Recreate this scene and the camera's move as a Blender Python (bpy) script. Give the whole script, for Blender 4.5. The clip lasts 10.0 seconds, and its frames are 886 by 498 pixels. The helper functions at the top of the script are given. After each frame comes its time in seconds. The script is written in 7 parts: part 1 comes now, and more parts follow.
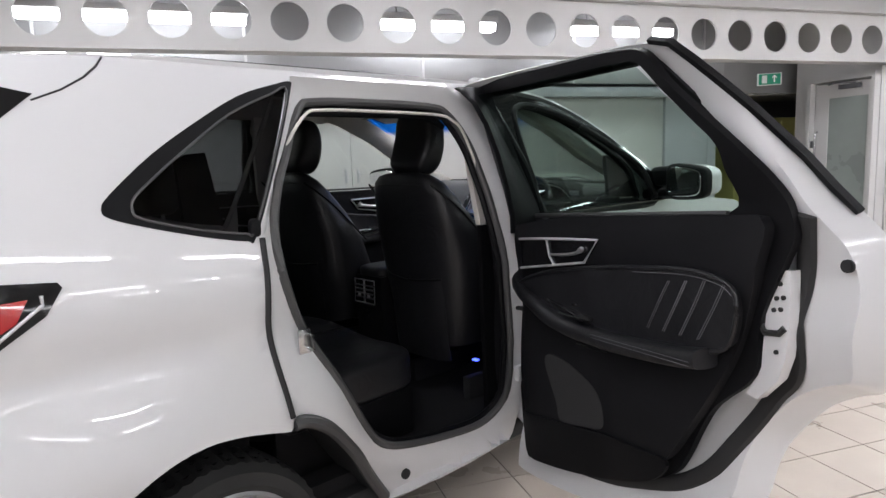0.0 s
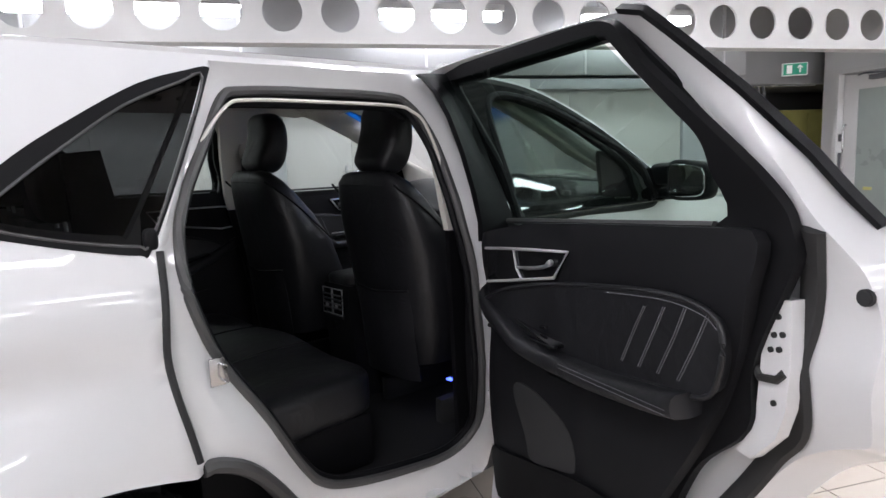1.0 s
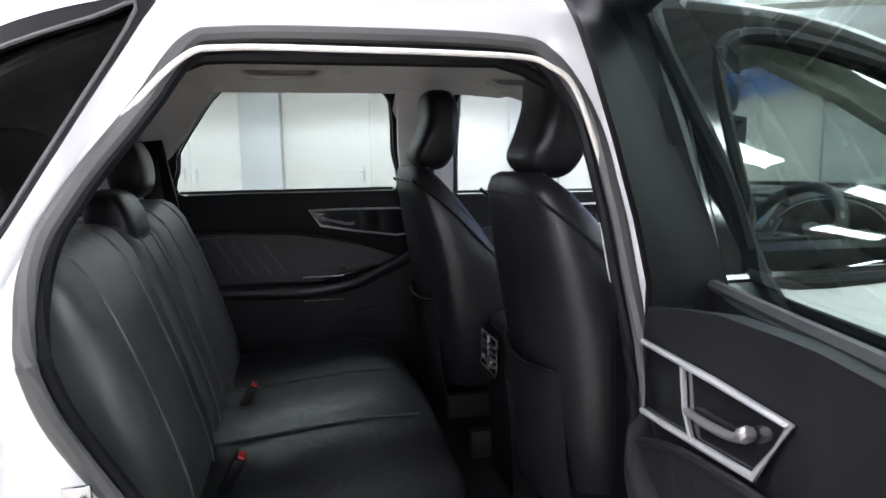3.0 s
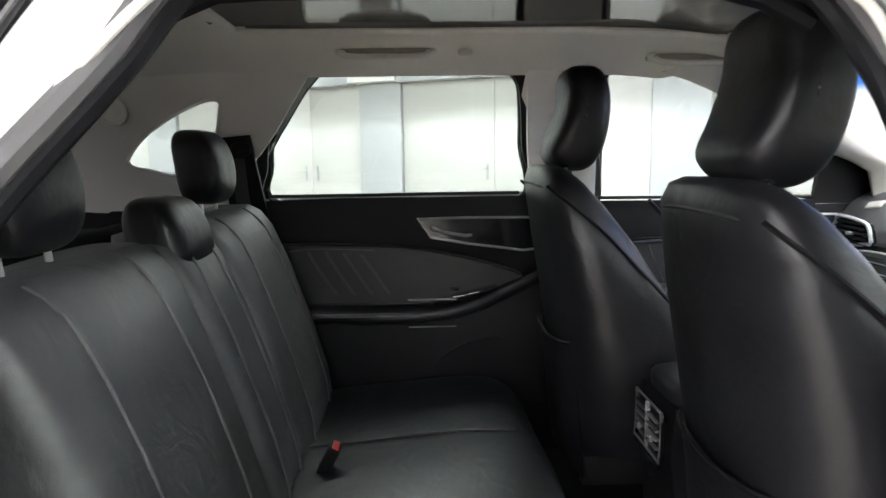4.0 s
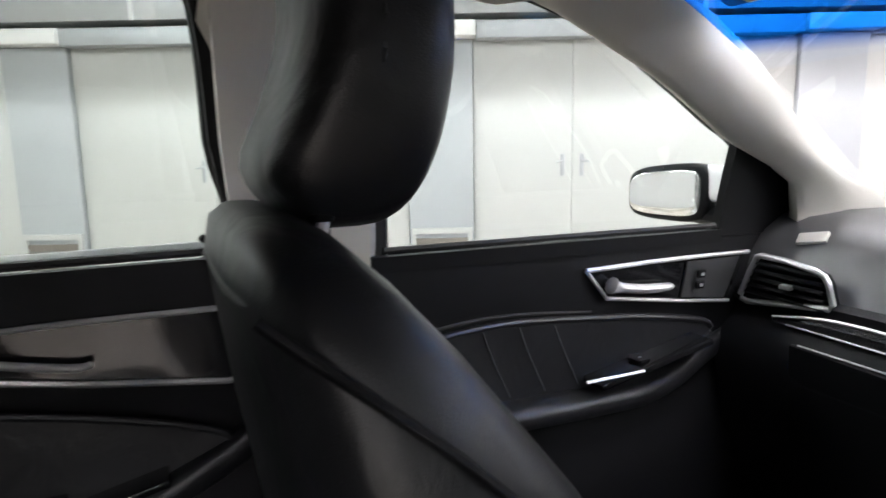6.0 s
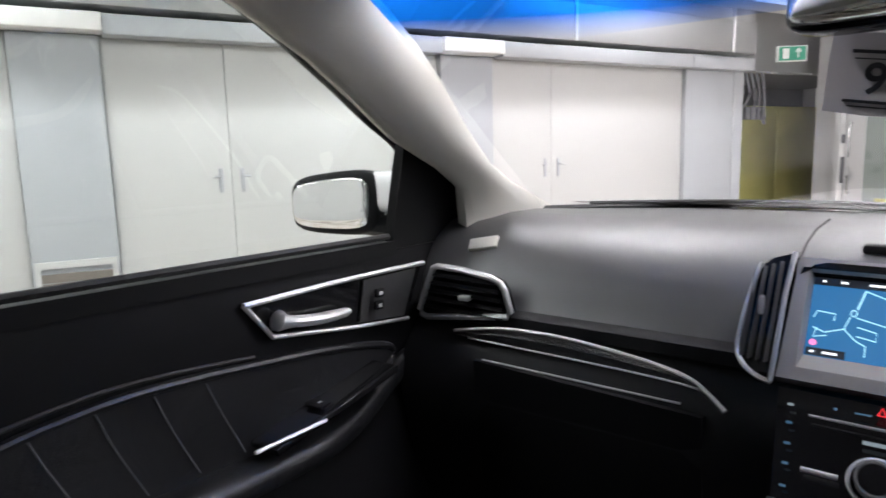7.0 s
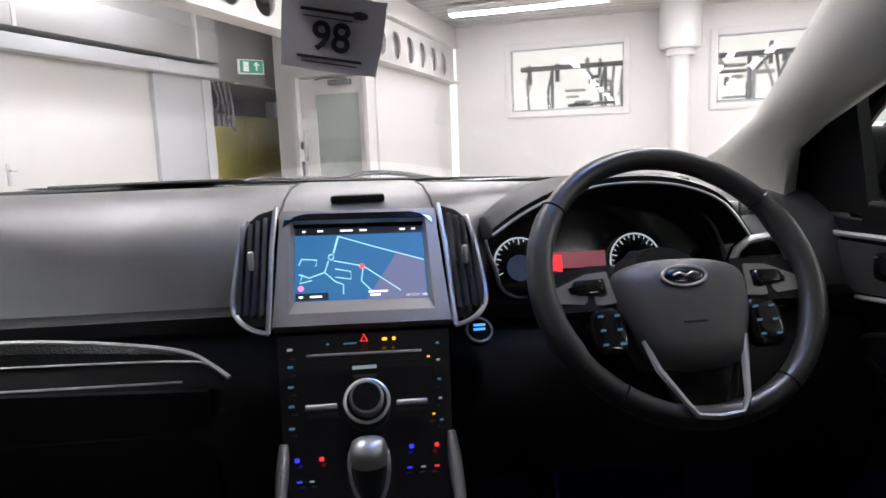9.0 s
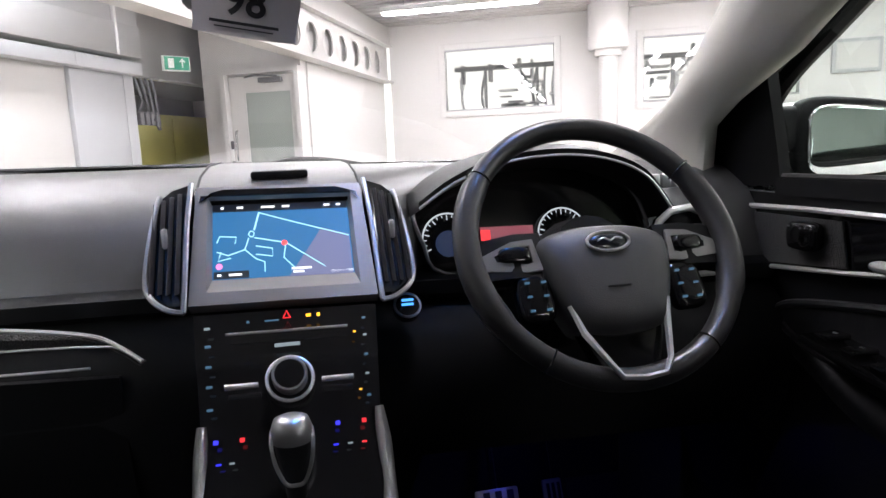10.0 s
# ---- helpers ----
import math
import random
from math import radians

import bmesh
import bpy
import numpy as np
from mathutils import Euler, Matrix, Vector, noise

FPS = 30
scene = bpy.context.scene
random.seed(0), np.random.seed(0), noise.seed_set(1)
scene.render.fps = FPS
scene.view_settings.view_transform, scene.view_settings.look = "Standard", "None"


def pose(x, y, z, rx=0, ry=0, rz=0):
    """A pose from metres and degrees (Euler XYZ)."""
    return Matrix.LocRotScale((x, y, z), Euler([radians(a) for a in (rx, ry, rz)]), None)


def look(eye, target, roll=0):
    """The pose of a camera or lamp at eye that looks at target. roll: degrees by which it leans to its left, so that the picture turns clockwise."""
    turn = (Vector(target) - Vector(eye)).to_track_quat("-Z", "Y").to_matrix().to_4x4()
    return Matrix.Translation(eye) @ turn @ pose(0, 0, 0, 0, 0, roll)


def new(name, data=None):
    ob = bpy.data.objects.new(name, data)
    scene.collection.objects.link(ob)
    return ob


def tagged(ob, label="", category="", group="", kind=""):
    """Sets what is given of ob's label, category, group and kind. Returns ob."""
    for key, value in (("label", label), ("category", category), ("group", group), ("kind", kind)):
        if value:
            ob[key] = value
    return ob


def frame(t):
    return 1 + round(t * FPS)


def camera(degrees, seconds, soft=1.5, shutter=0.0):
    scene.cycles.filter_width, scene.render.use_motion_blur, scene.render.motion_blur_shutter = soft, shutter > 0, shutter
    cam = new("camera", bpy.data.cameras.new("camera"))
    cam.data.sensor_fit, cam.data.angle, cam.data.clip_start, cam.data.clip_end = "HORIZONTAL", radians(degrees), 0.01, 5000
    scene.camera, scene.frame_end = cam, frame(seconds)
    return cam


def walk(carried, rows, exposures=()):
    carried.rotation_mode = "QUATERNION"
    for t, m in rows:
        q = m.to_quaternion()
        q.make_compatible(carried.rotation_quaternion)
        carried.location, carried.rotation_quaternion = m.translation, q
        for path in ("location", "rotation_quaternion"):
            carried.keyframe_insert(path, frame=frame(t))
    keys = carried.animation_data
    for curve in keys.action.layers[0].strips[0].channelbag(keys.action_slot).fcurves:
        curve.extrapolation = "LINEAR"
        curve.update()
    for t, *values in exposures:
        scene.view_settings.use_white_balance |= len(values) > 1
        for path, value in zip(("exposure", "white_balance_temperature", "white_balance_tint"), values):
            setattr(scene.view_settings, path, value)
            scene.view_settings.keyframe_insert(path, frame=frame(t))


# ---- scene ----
cam = camera(68.9, 10.0, shutter=0.2)
PATH = [
    (0, (-0.54, -2.505, 1.304), (0.808, -1.053, 1.033), -2.0),
    (0.5, (-0.426, -2.461, 1.291), (0.923, -1.01, 1.014), -2.2),
    (1, (-0.186, -2.427, 1.303), (1.109, -0.93, 1.02), -2.2),
    (1.5, (0.014, -2.359, 1.277), (1.191, -0.767, 0.994), -2.1),
    (2, (0.279, -2.212, 1.286), (1.328, -0.532, 1.006), -1.9),
    (2.5, (0.548, -2.037, 1.29), (1.352, -0.226, 1.014), -1.7),
    (3, (0.696, -1.87, 1.289), (1.134, 0.062, 1.016), -0.9),
    (3.2, (0.752, -1.776, 1.286), (1.101, 0.174, 1.014), -0.9),
    (4.3, (0.761, -1.2, 1.309), (0.79, 0.779, 1.02), -0.9),
    (4.5, (0.729, -1.071, 1.326), (0.773, 0.904, 1.015), -0.7),
    (5, (0.773, -0.741, 1.308), (0.855, 1.235, 1.009), -1.0),
    (5.2, (0.804, -0.614, 1.31), (1.025, 1.347, 0.983), -1.0),
    (6.3, (1.088, -0.109, 1.327), (2.124, 1.574, 1.022), -1.3),
    (6.5, (1.128, -0.065, 1.324), (2.325, 1.508, 1.021), -1.4),
    (7, (1.185, -0.022, 1.298), (2.769, 1.163, 1.007), -1.5),
    (7.5, (1.21, -0.023, 1.288), (2.984, 0.855, 1.0), -1.8),
    (8, (1.231, -0.02, 1.276), (3.149, 0.465, 0.984), -1.9),
    (8.5, (1.244, -0.017, 1.247), (3.221, 0.043, 0.952), -1.9),
    (9, (1.246, -0.011, 1.222), (3.209, -0.242, 0.921), -2.1),
    (9.5, (1.246, -0.018, 1.198), (3.187, -0.396, 0.896), -2.3),
    (10, (1.255, -0.027, 1.181), (3.187, -0.446, 0.878), -2.4),
]
walk(cam, [(t, look(eye, target, roll)) for t, eye, target, roll in PATH], [(0, -0.17, 6350, 9), (0.5, -0.14, 6300, 9), (1, 0.12, 6250, 9.5), (2, 0.80, 6000, 10), (2.5, 1.14, 6050, 9.5), (3.2, 1.38, 6150, 9), (4.5, 1.84, 6600, 5), (5.2, 1.52, 6600, 5.5), (6.5, 1.05, 6450, 10), (7, 0.82, 6500, 10), (7.5, 0.66, 6500, 10), (8, 0.60, 6550, 10), (8.5, 0.60, 6550, 10), (9, 0.78, 6600, 11), (10, 1.05, 6600, 11.5)])

# ---- light ----
FLOOR = -0.10
ROOM = Matrix.Rotation(radians(-25), 4, "Z")
world = bpy.data.worlds.new("world")
scene.world = world
world.use_nodes = True
world.node_tree.nodes["Background"].inputs[0].default_value = (0.8, 0.85, 0.9, 1)
world.node_tree.nodes["Background"].inputs[1].default_value = 0.05


# ---- helpers of this scene ----
def smooth_mesh(me, angle=35):
    me.polygons.foreach_set("use_smooth", [True] * len(me.polygons))
    me.set_sharp_from_angle(angle=radians(angle))


def part(name, bm, material, parent=None, label="", category="", kind="", group="", angle=35, m=None):
    """One mesh object from a bmesh, under parent where one is given."""
    bmesh.ops.recalc_face_normals(bm, faces=bm.faces)
    me = bpy.data.meshes.new(name)
    bm.to_mesh(me)
    bm.free()
    me.materials.append(material)
    smooth_mesh(me, angle)
    ob = new(name, me)
    if m is not None:
        ob.matrix_world = m
    if parent is not None:
        ob.parent = parent
        ob.matrix_parent_inverse = parent.matrix_world.inverted()
    return tagged(ob, label, category, group, kind)


def thing(name, label, category, at=(0, 0, 0), group="", m=None):
    ob = new(name)
    ob.empty_display_size = 0.1
    ob.matrix_world = m if m is not None else Matrix.Translation(at)
    return tagged(ob, label, category, group)


def join(*bms):
    """Several bmeshes as one."""
    out = bmesh.new()
    for b in bms:
        me = bpy.data.meshes.new("tmp")
        b.to_mesh(me)
        b.free()
        out.from_mesh(me)
        bpy.data.meshes.remove(me)
    return out


def box(x0, x1, y0, y1, z0, z1, bevel=0.0, seg=2):
    bm = bmesh.new()
    bmesh.ops.create_cube(bm, size=1)
    for v in bm.verts:
        v.co = Vector(((x0 + x1) / 2 + v.co.x * (x1 - x0), (y0 + y1) / 2 + v.co.y * (y1 - y0), (z0 + z1) / 2 + v.co.z * (z1 - z0)))
    if bevel:
        bmesh.ops.bevel(bm, geom=bm.edges, offset=bevel, segments=seg, profile=0.5, affect="EDGES")
    return bm


def loft(rings, closed=True, caps=True):
    """Quads between rings of equally many points."""
    bm = bmesh.new()
    vs = [[bm.verts.new(p) for p in r] for r in rings]
    n = len(rings[0])
    for a, b in zip(vs, vs[1:]):
        for i in range(n if closed else n - 1):
            j = (i + 1) % n
            bm.faces.new((a[i], a[j], b[j], b[i]))
    if caps and closed:
        bm.faces.new(vs[0][::-1])
        bm.faces.new(vs[-1])
    return bm


def curve(pts, n=6, closed=False):
    """A smooth line through the points."""
    pts = [Vector(p) for p in pts]
    k = len(pts)
    out = []
    for i in range(k if closed else k - 1):
        if closed:
            a, b, c, d = pts[i - 1], pts[i], pts[(i + 1) % k], pts[(i + 2) % k]
        else:
            a, b, c, d = pts[max(i - 1, 0)], pts[i], pts[i + 1], pts[min(i + 2, k - 1)]
        for j in range(n):
            t = j / n
            out.append(0.5 * ((2 * b) + (c - a) * t + (2 * a - 5 * b + 4 * c - d) * t * t + (3 * b - a - 3 * c + d) * t ** 3))
    if not closed:
        out.append(pts[-1].copy())
    return out


def tube(pts, r, n=8, closed=False, flat=1.0, up=(0, 0, 1)):
    """A tube along the points; r a radius or one for each point; flat squeezes it along up."""
    pts = [Vector(p) for p in pts]
    k = len(pts)
    rings = []
    for i, p in enumerate(pts):
        a = pts[i - 1] if closed or i else p
        b = pts[(i + 1) % k] if closed or i < k - 1 else p
        d = (b - a).normalized()
        s = d.cross(Vector(up))
        if s.length < 1e-4:
            s = d.cross(Vector((1, 0, 0)))
        s.normalize()
        t = s.cross(d).normalized()
        q = r[i] if isinstance(r, (list, tuple)) else r
        rings.append([p + s * q * math.cos(2 * math.pi * j / n) + t * q * flat * math.sin(2 * math.pi * j / n) for j in range(n)])
    if closed:
        rings.append(rings[0])
        bm = loft(rings, caps=False)
        bmesh.ops.remove_doubles(bm, verts=bm.verts, dist=1e-6)
        return bm
    return loft(rings)


def inside(p, poly):
    x, y = p
    hit = False
    for (x0, y0), (x1, y1) in zip(poly, poly[1:] + poly[:1]):
        if (y0 > y) != (y1 > y) and x < (x1 - x0) * (y - y0) / (y1 - y0) + x0:
            hit = not hit
    return hit


def thicken(bm, t, out):
    """Gives an open sheet its thickness t behind the side that faces out."""
    bmesh.ops.recalc_face_normals(bm, faces=bm.faces)
    out = Vector(out)
    if sum(f.normal.dot(out) * f.calc_area() for f in bm.faces) < 0:
        bmesh.ops.reverse_faces(bm, faces=bm.faces)
    bm.normal_update()
    edges = [(e.verts[0], e.verts[1]) for e in bm.edges if e.is_boundary]
    faces = [list(f.verts) for f in bm.faces]
    back = {v: bm.verts.new(v.co - v.normal * t) for v in bm.verts[:]}
    for vs in faces:
        bm.faces.new([back[v] for v in reversed(vs)])
    for a, b in edges:
        bm.faces.new((a, b, back[b], back[a]))
    return bm


def sheet(outline, fn, holes=(), step=0.06, thick=0.0, lines=(), out=None):
    """A filled outline in two coordinates, with holes, laid on the surface fn(a, b)."""
    from mathutils.geometry import delaunay_2d_cdt
    loops = []
    for lp in [outline] + list(holes):
        fine = []
        for i, p in enumerate(lp):
            q = lp[(i + 1) % len(lp)]
            n = max(1, int(math.hypot(q[0] - p[0], q[1] - p[1]) / (step * 1.3)))
            fine += [(p[0] + (q[0] - p[0]) * k / n, p[1] + (q[1] - p[1]) * k / n) for k in range(n)]
        loops.append(fine)
    vs, es = [], []
    for lp in loops:
        k = len(vs)
        vs += [Vector(p) for p in lp]
        es += [(k + i, k + (i + 1) % len(lp)) for i in range(len(lp))]
    for ln in lines:
        k = len(vs)
        vs += [Vector((p[0], p[1])) for p in ln]
        es += [(k + i, k + i + 1) for i in range(len(ln) - 1)]
    xs, ys = [p[0] for p in loops[0]], [p[1] for p in loops[0]]
    edge = np.array([p for lp in loops for p in lp])
    for a in np.arange(min(xs) + step / 2, max(xs), step):
        for b in np.arange(min(ys) + step / 2, max(ys), step):
            if np.min(np.hypot(edge[:, 0] - a, edge[:, 1] - b)) > step * 0.35 and inside((a, b), loops[0]) and not any(inside((a, b), h) for h in loops[1:]):
                vs.append(Vector((a, b)))
    co, _, faces, *_ = delaunay_2d_cdt(vs, es, [], 0, 1e-5)
    bm = bmesh.new()
    pv = [bm.verts.new(fn(c.x, c.y)) for c in co]
    for f in faces:
        c = sum((co[i] for i in f), Vector((0, 0))) / len(f)
        if inside(c, loops[0]) and not any(inside(c, h) for h in loops[1:]):
            bm.faces.new([pv[i] for i in f])
    bmesh.ops.delete(bm, geom=[v for v in bm.verts if not v.link_faces], context="VERTS")
    bmesh.ops.recalc_face_normals(bm, faces=bm.faces)
    if thick:
        thicken(bm, thick, out if out is not None else (fn.out if hasattr(fn, "out") else (-1, 0, 0.7)))
    return bm


def pillow(cx, cy, cz, hx, hy, hz, e=0.45, n=10, lean=0.0, bend=None):
    """A stuffed form: a rounded block with half sizes hx, hy, hz; lean tips its top towards -x."""
    bm = bmesh.new()
    bmesh.ops.create_cube(bm, size=2)
    bmesh.ops.subdivide_edges(bm, edges=bm.edges, cuts=n, use_grid_fill=True)
    for v in bm.verts:
        c = v.co
        k = (abs(c.x) ** (2 / e) + abs(c.y) ** (2 / e) + abs(c.z) ** (2 / e)) ** (-e / 2)
        q = c * k
        p = Vector((q.x * hx, q.y * hy, q.z * hz))
        if bend:
            p = bend(p, q)
        p.x += -math.tan(lean) * p.z
        v.co = p + Vector((cx, cy, cz))
    return bm


def disc(c, axis, r, depth, n=32, bevel=0.0):
    """A round plate with its middle at c."""
    bm = bmesh.new()
    bmesh.ops.create_cone(bm, cap_ends=True, segments=n, radius1=r, radius2=r, depth=depth)
    if bevel:
        bmesh.ops.bevel(bm, geom=[e for e in bm.edges if len(e.link_faces) == 2 and any(len(f.verts) > 4 for f in e.link_faces)], offset=bevel, segments=2, affect="EDGES")
    q = Vector((0, 0, 1)).rotation_difference(Vector(axis)).to_matrix().to_4x4()
    bmesh.ops.transform(bm, matrix=Matrix.Translation(c) @ q, verts=bm.verts)
    return bm


def ring(c, axis, r, w, n=40, k=8, flat=1.0):
    """A torus round c."""
    q = Vector((0, 0, 1)).rotation_difference(Vector(axis)).to_matrix()
    pts = [Vector(c) + q @ Vector((r * math.cos(2 * math.pi * i / n), r * math.sin(2 * math.pi * i / n), 0)) for i in range(n)]
    return tube(pts, w, k, closed=True, flat=flat, up=axis)


def moved(bm, m):
    bmesh.ops.transform(bm, matrix=m, verts=bm.verts)
    return bm


def text(name, body, size, m, material, parent, align="CENTER", depth=0.0004, bold=0.0):
    cu = bpy.data.curves.new(name, "FONT")
    cu.body, cu.size, cu.align_x, cu.align_y, cu.extrude, cu.offset = body, size, align, "CENTER", depth, bold
    tmp = bpy.data.objects.new("tmp", cu)
    me = bpy.data.meshes.new_from_object(tmp)
    bpy.data.objects.remove(tmp)
    bpy.data.curves.remove(cu)
    me.materials.clear()
    me.materials.append(material)
    ob = new(name, me)
    ob.matrix_world = m
    ob.parent = parent
    ob.matrix_parent_inverse = parent.matrix_world.inverted()
    return ob


# ---- materials ----
def material(name, color, rough=0.5, metal=0.0, coat=0.0, bump=0.0, scale=80.0, vary=0.08, vscale=3.0, kind="noise", spec=0.5, rvary=0.1, emit=None, power=0.0, sheen=0.0, piece=0.0, fold=0.0):
    """A surface with two scales of variation: a coarse drift of tone and gloss, and a fine relief."""
    mt = bpy.data.materials.new(name)
    mt.use_nodes = True
    nt = mt.node_tree
    b = nt.nodes["Principled BSDF"]
    b.inputs["Roughness"].default_value, b.inputs["Metallic"].default_value = rough, metal
    b.inputs["Coat Weight"].default_value, b.inputs["Coat Roughness"].default_value = coat, 0.018
    b.inputs["Specular IOR Level"].default_value = spec
    b.inputs["Sheen Weight"].default_value = sheen
    co = nt.nodes.new("ShaderNodeTexCoord")
    big = nt.nodes.new("ShaderNodeTexNoise")
    big.inputs["Scale"].default_value, big.inputs["Detail"].default_value = vscale, 5
    nt.links.new(co.outputs["Object"], big.inputs["Vector"])
    mp = nt.nodes.new("ShaderNodeMapRange")
    mp.inputs[1].default_value, mp.inputs[2].default_value = 0.3, 0.7
    mp.inputs[3].default_value, mp.inputs[4].default_value = 1 - vary, 1 + vary
    nt.links.new(big.outputs["Fac"], mp.inputs[0])
    mx = nt.nodes.new("ShaderNodeVectorMath")
    mx.operation = "SCALE"
    mx.inputs[0].default_value = color[:3]
    nt.links.new(mp.outputs[0], mx.inputs["Scale"])
    last = mx
    if piece:
        oi = nt.nodes.new("ShaderNodeObjectInfo")
        pm = nt.nodes.new("ShaderNodeMapRange")
        pm.inputs[3].default_value, pm.inputs[4].default_value = 1 - piece, 1 + piece
        nt.links.new(oi.outputs["Random"], pm.inputs[0])
        m2 = nt.nodes.new("ShaderNodeVectorMath")
        m2.operation = "SCALE"
        nt.links.new(mx.outputs[0], m2.inputs[0])
        nt.links.new(pm.outputs[0], m2.inputs["Scale"])
        last = m2
    nt.links.new(last.outputs[0], b.inputs["Base Color"])
    rm = nt.nodes.new("ShaderNodeMapRange")
    rm.inputs[3].default_value, rm.inputs[4].default_value = max(rough - rvary, 0.02), min(rough + rvary, 1)
    nt.links.new(big.outputs["Fac"], rm.inputs[0])
    nt.links.new(rm.outputs[0], b.inputs["Roughness"])
    if bump:
        fine = nt.nodes.new("ShaderNodeTexVoronoi" if kind == "cell" else "ShaderNodeTexNoise")
        fine.inputs["Scale"].default_value = scale
        nt.links.new(co.outputs["Object"], fine.inputs["Vector"])
        bp = nt.nodes.new("ShaderNodeBump")
        bp.inputs["Strength"].default_value, bp.inputs["Distance"].default_value = bump, 0.002
        nt.links.new(fine.outputs["Distance" if kind == "cell" else "Fac"], bp.inputs["Height"])
        nt.links.new(bp.outputs[0], b.inputs["Normal"])
        if fold:   # soft creases under the grain
            cr = nt.nodes.new("ShaderNodeTexNoise")
            cr.inputs["Scale"].default_value, cr.inputs["Detail"].default_value, cr.inputs["Distortion"].default_value = 11, 3, 1.2
            b2 = nt.nodes.new("ShaderNodeBump")
            b2.inputs["Strength"].default_value, b2.inputs["Distance"].default_value = fold, 0.02
            nt.links.new(co.outputs["Object"], cr.inputs["Vector"])
            nt.links.new(cr.outputs["Fac"], b2.inputs["Height"])
            nt.links.new(b2.outputs[0], bp.inputs["Normal"])
    if emit:
        b.inputs["Emission Color"].default_value, b.inputs["Emission Strength"].default_value = (*emit, 1), power
    return mt


def glass(name, tint, ior=0.06, haze=0.02, wave=0.0):
    """A thin pane: it lets tinted light through and mirrors more at grazing angles; ior is its mirroring head-on."""
    mt = bpy.data.materials.new(name)
    mt.use_nodes = True
    nt = mt.node_tree
    nt.nodes.remove(nt.nodes["Principled BSDF"])
    tr = nt.nodes.new("ShaderNodeBsdfTransparent")
    tr.inputs[0].default_value = (*tint, 1)
    gl = nt.nodes.new("ShaderNodeBsdfGlossy")
    gl.inputs["Roughness"].default_value = haze
    if wave:
        co, nz, bp = nt.nodes.new("ShaderNodeTexCoord"), nt.nodes.new("ShaderNodeTexNoise"), nt.nodes.new("ShaderNodeBump")
        nz.inputs["Scale"].default_value, nz.inputs["Detail"].default_value = 7, 1
        bp.inputs["Strength"].default_value, bp.inputs["Distance"].default_value = wave, 0.02
        nt.links.new(co.outputs["Object"], nz.inputs["Vector"])
        nt.links.new(nz.outputs["Fac"], bp.inputs["Height"])
        nt.links.new(bp.outputs[0], gl.inputs["Normal"])
    lw = nt.nodes.new("ShaderNodeLayerWeight")
    lw.inputs[0].default_value = 0.5
    pw = nt.nodes.new("ShaderNodeMath")
    pw.operation, pw.inputs[1].default_value = "POWER", 4.0
    ma = nt.nodes.new("ShaderNodeMath")
    ma.operation, ma.inputs[1].default_value, ma.inputs[2].default_value = "MULTIPLY_ADD", 0.9, ior
    mx = nt.nodes.new("ShaderNodeMixShader")
    nt.links.new(lw.outputs["Facing"], pw.inputs[0])
    nt.links.new(pw.outputs[0], ma.inputs[0])
    nt.links.new(ma.outputs[0], mx.inputs[0])
    nt.links.new(tr.outputs[0], mx.inputs[1])
    nt.links.new(gl.outputs[0], mx.inputs[2])
    nt.links.new(mx.outputs[0], nt.nodes["Material Output"].inputs[0])
    return mt


def glow(name, color, power):
    return material(name, (0.02, 0.02, 0.02), 0.3, emit=color, power=power, vary=0)


PAINT = material("white_paint", (0.68, 0.68, 0.69), 0.30, coat=1.0, vary=0.006, vscale=1.5, rvary=0.0)
PLASTIC = material("black_plastic", (0.0055, 0.0055, 0.0065), 0.5, spec=0.15, bump=0.25, scale=900, vary=0.15, vscale=6)
# Grey instead of black: windscreen light on the dash top is in this colour.
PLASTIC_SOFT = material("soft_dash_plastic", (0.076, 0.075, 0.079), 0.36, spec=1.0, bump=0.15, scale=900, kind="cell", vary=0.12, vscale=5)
RUBBER = material("black_rubber", (0.018, 0.018, 0.019), 0.65, bump=0.2, scale=300, vary=0.2)
SEAL = material("grey_rubber_seal", (0.070, 0.069, 0.070), 0.5, vary=0.15)
GLOSS = material("gloss_black", (0.008, 0.008, 0.009), 0.08, vary=0.1, rvary=0.05)
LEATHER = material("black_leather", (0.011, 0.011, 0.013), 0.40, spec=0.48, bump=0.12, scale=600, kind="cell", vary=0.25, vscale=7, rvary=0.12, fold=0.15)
# Streaky worn leather, made paler than LEATHER for light on the bench backs.
LEATHER_WORN_LIT = material("worn_lit_leather", (0.080, 0.080, 0.083), 0.44, spec=0.8, bump=0.15, scale=500, kind="cell", vary=0.35, vscale=6, rvary=0.2, fold=0.22)
CARPET = material("dark_carpet", (0.005, 0.005, 0.006), 0.95, bump=0.8, scale=500, vary=0.3)
CHROME = material("satin_chrome", (0.62, 0.62, 0.63), 0.34, metal=0.65, vary=0.05)
SILVER = material("silver_trim", (0.42, 0.42, 0.43), 0.34, metal=0.9, vary=0.08)
LINER = material("headliner_cloth", (0.78, 0.76, 0.71), 0.95, bump=0.4, scale=600, vary=0.05)
PILLAR = material("beige_pillar_trim", (0.70, 0.68, 0.63), 0.6, bump=0.3, scale=700, vary=0.05)
# Darker beige paints the shadow behind the grab handles.
RECESS_SHADE = material("shaded_beige_plastic", (0.30, 0.285, 0.255), 0.7, vary=0.08)
STITCH = material("light_thread", (0.13, 0.13, 0.14), 0.7)
BELT = material("seat_belt_webbing", (0.018, 0.018, 0.020), 0.6, bump=0.6, scale=800)
GLASS = glass("clear_glass", (0.88, 0.89, 0.885))
